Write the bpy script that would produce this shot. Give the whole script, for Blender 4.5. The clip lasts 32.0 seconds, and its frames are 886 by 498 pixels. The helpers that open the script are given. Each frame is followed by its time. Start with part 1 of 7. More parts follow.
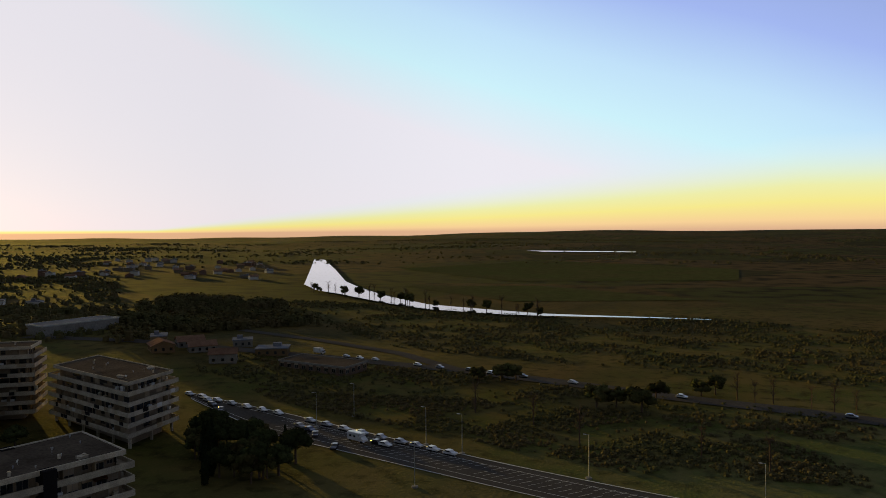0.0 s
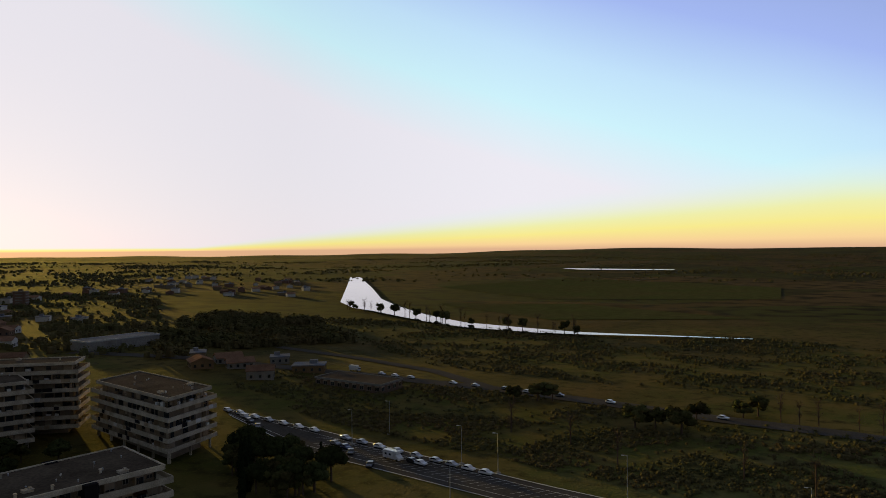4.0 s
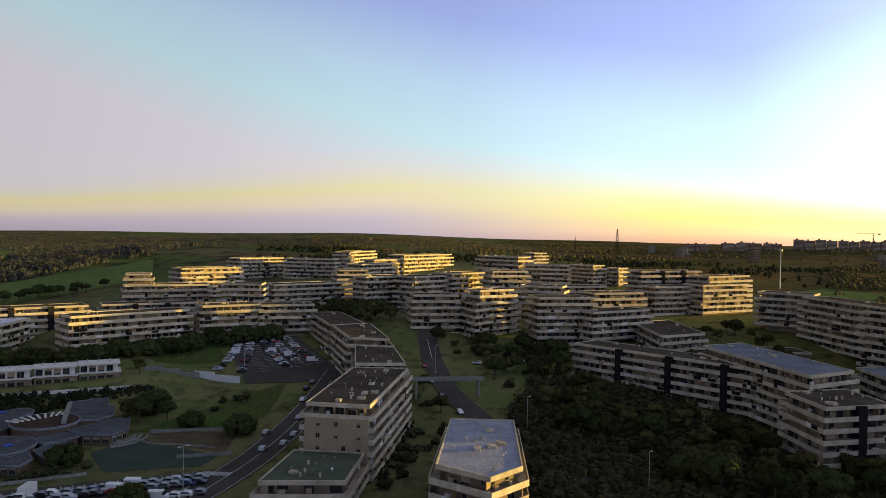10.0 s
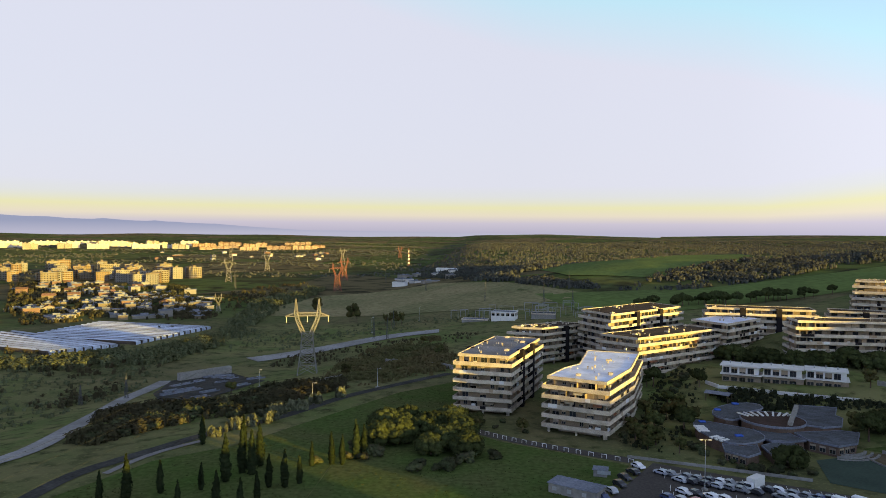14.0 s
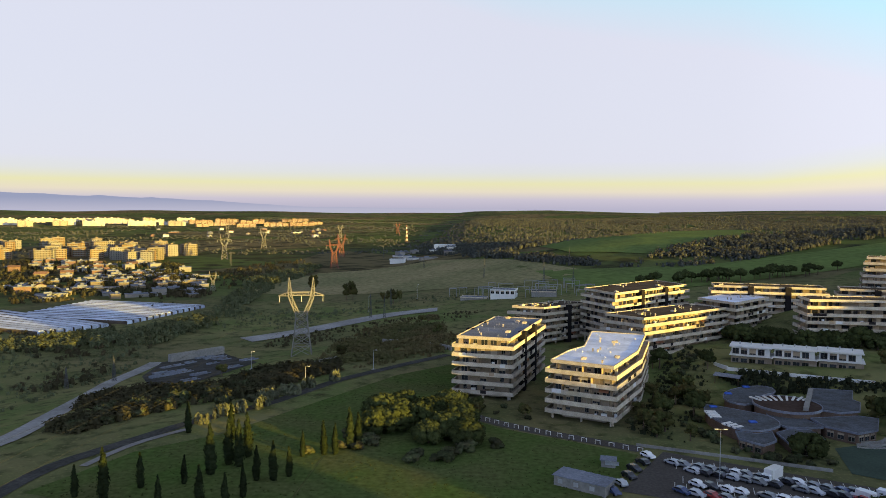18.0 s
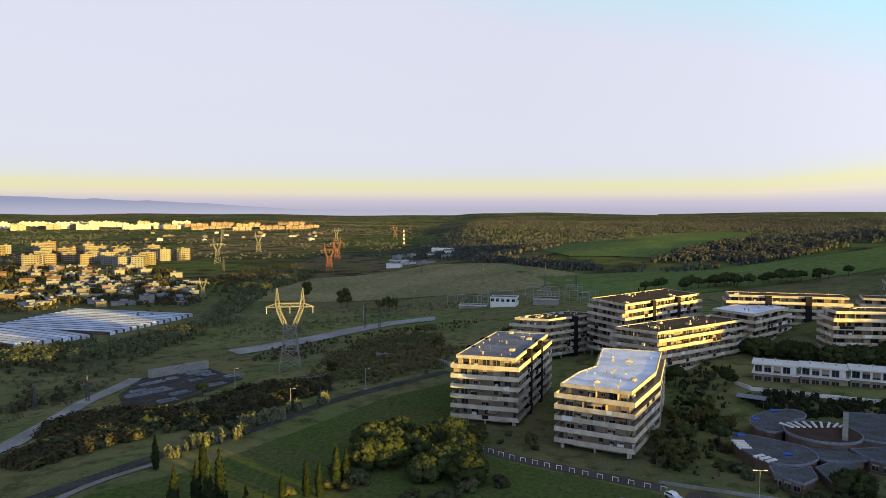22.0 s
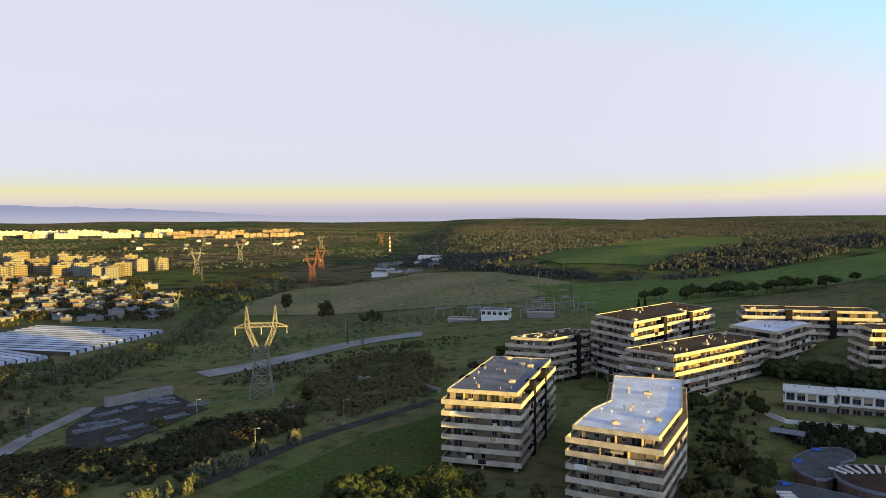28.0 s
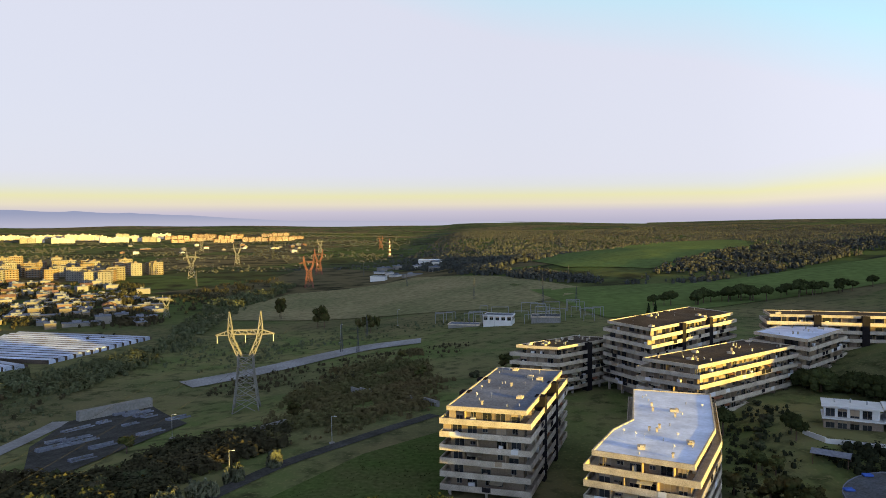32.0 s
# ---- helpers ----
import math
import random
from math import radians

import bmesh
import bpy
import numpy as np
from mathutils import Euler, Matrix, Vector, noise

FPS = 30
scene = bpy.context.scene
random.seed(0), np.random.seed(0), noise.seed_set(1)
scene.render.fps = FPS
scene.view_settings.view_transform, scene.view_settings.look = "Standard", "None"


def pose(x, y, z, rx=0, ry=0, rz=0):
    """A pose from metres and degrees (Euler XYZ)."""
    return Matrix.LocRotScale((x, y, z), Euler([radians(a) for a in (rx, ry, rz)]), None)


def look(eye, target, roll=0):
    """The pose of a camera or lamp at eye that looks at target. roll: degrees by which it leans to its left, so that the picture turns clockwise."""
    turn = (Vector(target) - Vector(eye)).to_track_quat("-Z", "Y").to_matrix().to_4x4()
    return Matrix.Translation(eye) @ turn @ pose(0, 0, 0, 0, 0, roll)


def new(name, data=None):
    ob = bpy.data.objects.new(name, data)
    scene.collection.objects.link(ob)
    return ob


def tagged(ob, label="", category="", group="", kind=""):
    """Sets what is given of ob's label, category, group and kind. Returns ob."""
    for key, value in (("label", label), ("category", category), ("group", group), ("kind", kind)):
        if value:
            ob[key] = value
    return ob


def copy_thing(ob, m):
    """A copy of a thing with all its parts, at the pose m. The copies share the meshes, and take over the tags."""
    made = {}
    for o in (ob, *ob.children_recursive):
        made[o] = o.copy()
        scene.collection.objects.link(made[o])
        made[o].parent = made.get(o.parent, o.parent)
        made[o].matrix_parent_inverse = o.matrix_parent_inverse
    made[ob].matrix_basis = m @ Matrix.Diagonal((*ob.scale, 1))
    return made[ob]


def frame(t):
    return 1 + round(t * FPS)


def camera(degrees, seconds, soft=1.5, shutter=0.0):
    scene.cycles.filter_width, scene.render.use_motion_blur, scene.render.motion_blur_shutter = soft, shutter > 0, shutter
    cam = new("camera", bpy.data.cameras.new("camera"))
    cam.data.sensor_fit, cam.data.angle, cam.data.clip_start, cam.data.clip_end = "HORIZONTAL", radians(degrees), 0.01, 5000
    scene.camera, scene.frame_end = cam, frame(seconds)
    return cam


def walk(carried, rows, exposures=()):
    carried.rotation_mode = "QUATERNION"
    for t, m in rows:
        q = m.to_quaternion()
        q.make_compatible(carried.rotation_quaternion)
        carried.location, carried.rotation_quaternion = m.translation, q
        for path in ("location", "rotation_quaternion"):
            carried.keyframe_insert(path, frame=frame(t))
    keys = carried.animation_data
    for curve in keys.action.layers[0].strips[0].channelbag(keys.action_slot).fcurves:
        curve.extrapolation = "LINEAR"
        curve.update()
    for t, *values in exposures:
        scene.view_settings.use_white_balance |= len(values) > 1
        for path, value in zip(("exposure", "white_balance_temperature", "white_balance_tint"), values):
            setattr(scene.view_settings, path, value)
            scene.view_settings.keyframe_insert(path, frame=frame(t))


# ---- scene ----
# ---- camera: seconds, place, yaw, pitch, roll ----
PATH = [
    (0, 0.00, 0.00, 64.00, -165.90, -1.38, -0.42),
    (0.5, 0.00, 0.00, 64.00, -166.29, -0.66, -0.33),
    (1, 0.00, 0.00, 64.00, -166.20, -0.77, -0.50),
    (1.5, 0.00, 0.00, 64.00, -165.48, -0.23, -0.41),
    (2, 0.00, 0.00, 64.00, -166.57, -0.10, -0.42),
    (2.5, 0.00, 0.00, 64.00, -166.67, -0.12, -0.46),
    (4.5, 0.00, 0.00, 64.00, -158.31, 0.23, -0.44),
    (5, 0.00, 0.00, 64.00, -148.64, 0.25, -0.12),
    (5.5, 0.00, 0.00, 64.00, -138.72, 0.26, 0.16),
    (6, 0.00, 0.00, 64.00, -128.07, 0.19, 0.40),
    (6.5, 0.00, 0.00, 64.00, -118.21, 0.07, 0.64),
    (7, 0.00, 0.00, 64.00, -109.52, -0.05, 0.84),
    (7.5, 0.00, 0.00, 64.00, -99.68, -0.19, 1.00),
    (8, 0.00, 0.00, 64.00, -89.65, -0.37, 1.09),
    (8.5, 0.00, 0.00, 64.00, -79.72, -0.51, 1.01),
    (9, 0.00, 0.00, 64.00, -70.00, -0.65, 0.99),
    (9.5, 0.00, 0.00, 64.00, -60.01, -0.76, 1.03),
    (10, 0.00, 0.00, 64.00, -50.23, -0.95, 1.03),
    (10.5, 0.00, 0.00, 64.00, -40.22, -1.06, 0.84),
    (11, 0.00, 0.00, 64.00, -31.21, -1.19, 0.80),
    (11.5, 0.00, 0.00, 64.00, -22.73, -1.22, 0.67),
    (12, 0.00, 0.00, 64.00, -17.71, -1.37, 0.50),
    (12.5, 0.00, 0.00, 64.00, -10.31, -1.43, 0.49),
    (13, 0.00, 0.00, 64.00, -2.30, -1.36, 0.46),
    (13.5, 0.00, 0.00, 64.00, 2.46, -1.35, 0.43),
    (14, 0.00, 0.00, 64.00, 2.50, -1.30, 0.41),
    (14.5, 0.00, 0.00, 64.00, 2.68, -1.97, 0.31),
    (16.5, -0.47, 5.03, 63.92, 2.55, -3.11, 0.29),
    (17, -0.43, 7.59, 63.95, 2.16, -3.12, 0.22),
    (17.5, -0.43, 10.08, 64.00, 2.33, -3.04, 0.25),
    (18, -0.52, 12.62, 64.09, 2.35, -3.16, 0.27),
    (18.5, -0.61, 15.24, 64.24, 2.30, -3.19, 0.24),
    (19, -0.75, 17.97, 64.44, 2.20, -3.17, 0.23),
    (19.5, -0.76, 20.69, 64.59, 2.17, -3.13, 0.26),
    (20, -0.89, 23.47, 64.80, 2.20, -3.10, 0.21),
    (20.5, -1.03, 26.29, 65.05, 2.33, -3.10, 0.19),
    (21, -1.20, 29.21, 65.30, 2.19, -3.03, 0.17),
    (21.5, -1.28, 32.13, 65.49, 2.23, -3.07, 0.13),
    (22, -1.42, 35.00, 65.62, 2.17, -3.00, 0.11),
    (22.5, -1.60, 37.81, 65.77, 2.07, -2.96, 0.01),
    (23, -1.80, 40.59, 66.00, 2.06, -2.94, 0.05),
    (23.5, -2.01, 43.29, 66.22, 2.10, -2.97, 0.06),
    (24, -2.25, 45.93, 66.38, 1.77, -2.91, 0.06),
    (24.5, -2.50, 48.55, 66.52, 1.59, -2.92, 0.03),
    (25, -2.74, 51.21, 66.61, 1.47, -2.82, 0.00),
    (25.5, -2.96, 53.92, 66.60, 1.59, -2.77, -0.01),
    (27.5, -3.10, 64.92, 66.63, 1.24, -2.59, -0.08),
    (28, -3.03, 67.71, 66.60, 1.14, -2.54, -0.27),
    (28.5, -2.85, 70.61, 66.64, 1.06, -2.58, -0.29),
    (29, -2.74, 73.63, 66.69, 1.18, -2.62, -0.35),
    (29.5, -2.68, 76.71, 66.64, 1.20, -2.53, -0.36),
    (30, -2.71, 79.74, 66.48, 0.79, -2.49, -0.37),
    (30.5, -2.75, 82.71, 66.19, 0.74, -2.45, -0.22),
    (31, -2.88, 85.68, 65.68, 1.58, -2.17, -0.26),
    (31.5, -2.95, 88.53, 64.93, 1.96, -2.11, -0.33),
    (32, -2.90, 91.26, 64.05, 1.20, -2.19, -0.36),
]
cam = camera(62.20, 32.0, 0.6)
EXPOSURES = [(0.0, 0.80, 6700, 9), (4.5, 0.82, 6700, 9), (5.5, 0.92, 6650, 8), (6.5, 0.87, 6650, 8), (7.2, 0.72, 6650, 8), (8.0, 0.62, 6750, 11), (9.0, 1.08, 6900, 15), (10.0, 1.88, 6850, 14), (11.0, 2.25, 6700, 12),
             (12.0, 2.37, 6650, 9), (13.0, 2.37, 6480, 9), (14.5, 2.37, 6300, 9), (32.0, 2.37, 6280, 9)]
walk(cam, [(t, pose(x, y, z, 0, 0, yaw) @ pose(0, 0, 0, 90 + pitch) @ pose(0, 0, 0, 0, 0, roll))
           for t, x, y, z, yaw, pitch, roll in PATH], EXPOSURES)

# ---- sky and sun ----
SUN_TURN, SUN_HEIGHT = 128.8, 4.1   # clockwise from +y, above the horizon
world = bpy.data.worlds.new("evening_sky")
scene.world = world
world.use_nodes = True
wn, wl = world.node_tree.nodes, world.node_tree.links
sun_from = Vector((math.sin(radians(SUN_TURN)), math.cos(radians(SUN_TURN)), math.tan(radians(SUN_HEIGHT)))).normalized()


def wmath(op, a, b=0.0, c=0.0):
    n = wn.new("ShaderNodeMath")
    n.operation = op
    for i, v in enumerate((a, b, c)):
        if isinstance(v, (int, float)):
            n.inputs[i].default_value = v
        else:
            wl.new(v, n.inputs[i])
    return n.outputs[0]


def wramp(value, lo, hi, stops):
    """A colour that follows value from lo to hi; stops of (value, colour)."""
    span = wn.new("ShaderNodeMapRange")
    span.inputs[1].default_value, span.inputs[2].default_value = lo, hi
    wl.new(value, span.inputs[0])
    n = wn.new("ShaderNodeValToRGB")
    while len(n.color_ramp.elements) < len(stops):
        n.color_ramp.elements.new(0.5)
    for e, (v, c) in zip(n.color_ramp.elements, stops):
        e.position, e.color = (v - lo) / (hi - lo), (*c, 1)
    wl.new(span.outputs[0], n.inputs["Fac"])
    return n.outputs["Color"]


def wmix(fac, a, b):
    n = wn.new("ShaderNodeMix")
    n.data_type = "RGBA"
    wl.new(fac, n.inputs["Factor"]), wl.new(a, n.inputs["A"]), wl.new(b, n.inputs["B"])
    return n.outputs["Result"]


def wvec(op, a, b):
    n = wn.new("ShaderNodeVectorMath")
    n.operation = op
    for i, v in enumerate((a, b)):
        if isinstance(v, tuple):
            n.inputs[i].default_value = v
        else:
            wl.new(v, n.inputs[i])
    return n.outputs["Value" if op == "DOT_PRODUCT" else "Vector"]


way = wn.new("ShaderNodeTexCoord").outputs["Generated"]
sky = wn.new("ShaderNodeTexSky")
sky.sky_type, sky.sun_disc = "NISHITA", False
sky.sun_elevation, sky.sun_rotation = radians(SUN_HEIGHT), radians(SUN_TURN)
sky.altitude, sky.air_density, sky.dust_density, sky.ozone_density = 60, 1.0, 1.0, 2.0
split = wn.new("ShaderNodeSeparateXYZ")
wl.new(way, split.inputs[0])
height = wmath("MAXIMUM", wmath("MULTIPLY", wmath("ARCSINE", split.outputs["Z"]), 180 / math.pi), 0.0)
to_sun, to_south = (math.sin(radians(SUN_TURN)), math.cos(radians(SUN_TURN)), 0.0), (math.cos(radians(SUN_TURN)), -math.sin(radians(SUN_TURN)), 0.0)
rel = wmath("MULTIPLY", wmath("ARCTAN2", wvec("DOT_PRODUCT", way, to_south), wvec("DOT_PRODUCT", way, to_sun)), 180 / math.pi)
gap = wmath("ABSOLUTE", rel)


def wcurve(value, lo, hi, stops, top):
    """A number that follows value through stops of (value, number up to top)."""
    return wmath("MULTIPLY", wramp(value, lo, hi, [(v, (x / top,) * 3) for v, x in stops]), top)


# brightness round the compass: strongest towards the sun, weak on the far northern side
level = wcurve(rel, -180, 180, [(v, 2.0 ** -x) for v, x in ((-180, 2.5), (-125, 2.5), (-110, 2.45), (-96, 2.3), (-77, 1.95), (-57, 1.4), (-40, 0.8), (-22, 0.84), (22, 0.9), (40, 0.76), (75, 0.74), (130, 1.6), (180, 2.37))], 1.0)
# how far the white glow reaches up, by the side of the sky
reach = wcurve(rel, -180, 180, [(-180, 190), (-150, 150), (-125, 109), (-110, 88), (-94, 60), (-77, 33), (-57, 5), (-40, 0), (28, 3), (60, 12), (80, 13), (180, 120)], 200.0)
q = wmath("SUBTRACT", wmath("MULTIPLY_ADD", height, 2.5, gap), reach)
clear = wramp(q, 40, 130, [(50, (0.785, 0.775, 0.875)), (62, (0.57, 0.84, 0.95)), (72, (0.50, 0.72, 0.94)), (85, (0.34, 0.45, 0.86)), (106, (0.24, 0.31, 0.60)), (128, (0.17, 0.22, 0.42))])
# haze low on the horizon: yellow and peach by the sun, a thin yellow line over lilac opposite it
tall = wmath("MINIMUM", wmath("MAXIMUM", wmath("MULTIPLY_ADD", gap, 0.11, -1.43), 0.3), 5.5)
u = wmath("DIVIDE", height, tall)
haze_sun = wramp(u, 0, 1.3, [(0.0, (0.68, 0.42, 0.27)), (0.12, (0.88, 0.61, 0.31)), (0.35, (0.87, 0.78, 0.27)), (0.62, (0.78, 0.82, 0.44)), (1.0, (0.70, 0.82, 0.80))])
cover_sun = wcurve(u, 0, 1.3, [(0.0, 1), (0.55, 1), (1.2, 0)], 1.0)
v = wmath("DIVIDE", height, wmath("MINIMUM", wmath("MAXIMUM", wmath("MULTIPLY_ADD", gap, -0.04, 5.32), 1.0), 2.0))
haze_far = wramp(v, 0, 4, [(0.0, (0.52, 0.49, 0.62)), (0.7, (0.64, 0.58, 0.68)), (1.3, (0.86, 0.76, 0.60)), (1.9, (0.87, 0.82, 0.50)), (2.8, (0.80, 0.80, 0.70))])
cover_far = wcurve(v, 0, 4, [(0.0, 1), (2.0, 1), (3.6, 0)], 1.0)
turned = wcurve(rel, -180, 180, [(-84, 1), (-62, 0), (120, 0), (150, 1)], 1.0)
colour = wmix(turned, wmix(cover_sun, clear, haze_sun), wmix(cover_far, clear, haze_far))
bright = wn.new("ShaderNodeVectorMath")
bright.operation = "SCALE"
wl.new(colour, bright.inputs[0]), wl.new(level, bright.inputs["Scale"])
weak = wn.new("ShaderNodeVectorMath")
weak.operation = "SCALE"
wl.new(sky.outputs[0], weak.inputs[0])
weak.inputs["Scale"].default_value = 0.004
colour = wvec("ADD", bright.outputs[0], weak.outputs[0])
dusk = wramp(height, 0, 90, [(0, (1, 1, 1)), (19, (1, 1, 1)), (35, (1.06, 0.97, 0.76)), (55, (1.06, 0.92, 0.60)), (90, (0.95, 0.80, 0.48))])
back = wn["Background"]
back.inputs["Strength"].default_value = 1.0
wl.new(wvec("MULTIPLY", colour, dusk), back.inputs["Color"])

sun = new("sun", bpy.data.lights.new("sun", "SUN"))
sun.data.energy, sun.data.angle, sun.data.color = 3.3, radians(0.6), (1.0, 0.68, 0.11)
sun.matrix_world = look(sun_from * 50, (0, 0, 0))

# ---- materials ----
def mat(name, colour, rough=0.8, vary=0.25, scale=0.6, fine=8.0, bump=0.0, metal=0.0, second=None, per_object=0.0, spec=0.0, detail=6.0):
    """A surface with two scales of variation: patches (scale per metre) and grain (fine per metre)."""
    m = bpy.data.materials.new(name)
    m.use_nodes = True
    n, l = m.node_tree.nodes, m.node_tree.links
    b = n["Principled BSDF"]
    b.inputs["Roughness"].default_value, b.inputs["Metallic"].default_value = rough, metal
    b.inputs["Specular IOR Level"].default_value = spec
    geo = n.new("ShaderNodeNewGeometry")
    big, small = n.new("ShaderNodeTexNoise"), n.new("ShaderNodeTexNoise")
    for tex, s in ((big, scale), (small, fine)):
        tex.inputs["Scale"].default_value, tex.inputs["Detail"].default_value = s, detail
        l.new(geo.outputs["Position"], tex.inputs["Vector"])
    ramp = n.new("ShaderNodeMapRange")
    ramp.inputs[1].default_value, ramp.inputs[2].default_value = 0.32, 0.68
    l.new(big.outputs["Fac"], ramp.inputs[0])
    mix = n.new("ShaderNodeMix")
    mix.data_type = "RGBA"
    second = second or tuple(c * (1 - vary) for c in colour)
    mix.inputs["A"].default_value, mix.inputs["B"].default_value = (*colour, 1), (*second, 1)
    l.new(ramp.outputs[0], mix.inputs["Factor"])
    grain = n.new("ShaderNodeMapRange")
    grain.inputs[1].default_value, grain.inputs[2].default_value = 0.25, 0.75
    grain.inputs[3].default_value, grain.inputs[4].default_value = 1 - vary * 0.8, 1 + vary * 0.8
    l.new(small.outputs["Fac"], grain.inputs[0])
    value = grain.outputs[0]
    if per_object:
        info = n.new("ShaderNodeObjectInfo")
        span = n.new("ShaderNodeMapRange")
        span.inputs[3].default_value, span.inputs[4].default_value = 1 - per_object, 1 + per_object
        l.new(info.outputs["Random"], span.inputs[0])
        times = n.new("ShaderNodeMath")
        times.operation = "MULTIPLY"
        l.new(value, times.inputs[0]), l.new(span.outputs[0], times.inputs[1])
        value = times.outputs[0]
    scaled = n.new("ShaderNodeVectorMath")
    scaled.operation = "SCALE"
    l.new(mix.outputs["Result"], scaled.inputs[0]), l.new(value, scaled.inputs["Scale"])
    l.new(scaled.outputs[0], b.inputs["Base Color"])
    if bump:
        bm_ = n.new("ShaderNodeBump")
        bm_.inputs["Strength"].default_value, bm_.inputs["Distance"].default_value = bump, 0.05
        l.new(small.outputs["Fac"], bm_.inputs["Height"]), l.new(bm_.outputs[0], b.inputs["Normal"])
    return m


def glass(name, colour, rough=0.12):
    m = mat(name, colour, rough, 0.3, 0.4, 2.0, spec=0.6, per_object=0.5)
    return m


M = {
    "band": mat("pale_concrete", (0.44, 0.38, 0.29), 0.85, 0.34, 0.35, 4.0, 0.1, per_object=0.12),
    # beige render behind the balconies, its colour darkened for the shade of the recess
    "wall": mat("recess_render", (0.185, 0.14, 0.092), 0.9, 0.25, 0.2, 3.0, 0.1),
    "tan": mat("tan_render", (0.30, 0.228, 0.150), 0.9, 0.2, 0.2, 3.0, 0.1),
    "wall_dim": mat("brown_render", (0.24, 0.19, 0.14), 0.9, 0.25, 0.2, 3.0),
    # near-black for the painted shade of stair slots, also dark screens and masts
    "slot": mat("slot_black", (0.018, 0.016, 0.016), 0.5, 0.2, 0.3, 2.0),
    "pane": glass("window_glass", (0.022, 0.024, 0.026)),
    "blind": mat("rolled_blind", (0.27, 0.21, 0.145), 0.8, 0.2, 0.5, 12.0, per_object=0.35),
    "frame_white": mat("weathered_frames", (0.23, 0.205, 0.165), 0.6, 0.1),
    "roof_grey": mat("grey_roof_felt", (0.165, 0.175, 0.205), 0.85, 0.35, 0.12, 1.5, 0.15),
    "roof_dark": mat("dark_roof_felt", (0.085, 0.067, 0.05), 0.9, 0.4, 0.12, 1.5, 0.2),
    "roof_white": mat("silver_roof_coating", (0.58, 0.62, 0.74), 0.45, 0.25, 0.15, 1.2, second=(0.34, 0.37, 0.47), spec=0.3),
    "roof_blue": mat("bluish_roof_coating", (0.27, 0.285, 0.34), 0.5, 0.3, 0.15, 1.2, second=(0.19, 0.20, 0.24)),
    "roof_green": mat("green_roof_felt", (0.085, 0.10, 0.07), 0.9, 0.3, 0.12, 1.5),
    "white": mat("white_paint", (0.52, 0.51, 0.48), 0.7, 0.12, 0.4, 4.0),
    "brick": mat("red_brick", (0.135, 0.092, 0.066), 0.9, 0.3, 0.4, 4.0),
    "steel": mat("galvanised_steel", (0.34, 0.35, 0.35), 0.5, 0.2, 0.5, 4.0, metal=0.6),
    "asphalt": mat("asphalt", (0.056, 0.050, 0.044), 0.9, 0.3, 0.06, 1.5, 0.2, second=(0.074, 0.067, 0.060)),
    "line": mat("white_road_paint", (0.55, 0.55, 0.52), 0.8, 0.3, 0.5, 3.0),
    "trunk": mat("bark", (0.10, 0.07, 0.05), 0.95, 0.3, 1.0, 8.0),
    "pine": mat("pine_needles", (0.036, 0.042, 0.016), 0.8, 0.5, 0.35, 1.5, per_object=0.3, second=(0.028, 0.034, 0.012), spec=0.0),
    "cypress": mat("cypress_foliage", (0.017, 0.023, 0.010), 0.85, 0.4, 0.5, 2.0, per_object=0.25, spec=0.0),
    "shrub": mat("shrub_leaves", (0.042, 0.052, 0.024), 0.85, 0.5, 0.3, 1.2, per_object=0.35, second=(0.038, 0.034, 0.02), spec=0.0),
    "reed": mat("dry_reeds", (0.115, 0.120, 0.072), 0.9, 0.4, 0.5, 2.0, per_object=0.2, spec=0.0),
    "water": mat("river_water", (0.03, 0.035, 0.035), 0.06, 0.2, 0.01, 0.2, spec=0.8),
}


# ---- the lie of the land ----
def smooth(a, b, v):
    v = min(1.0, max(0.0, (v - a) / (b - a)))
    return v * v * (3 - 2 * v)


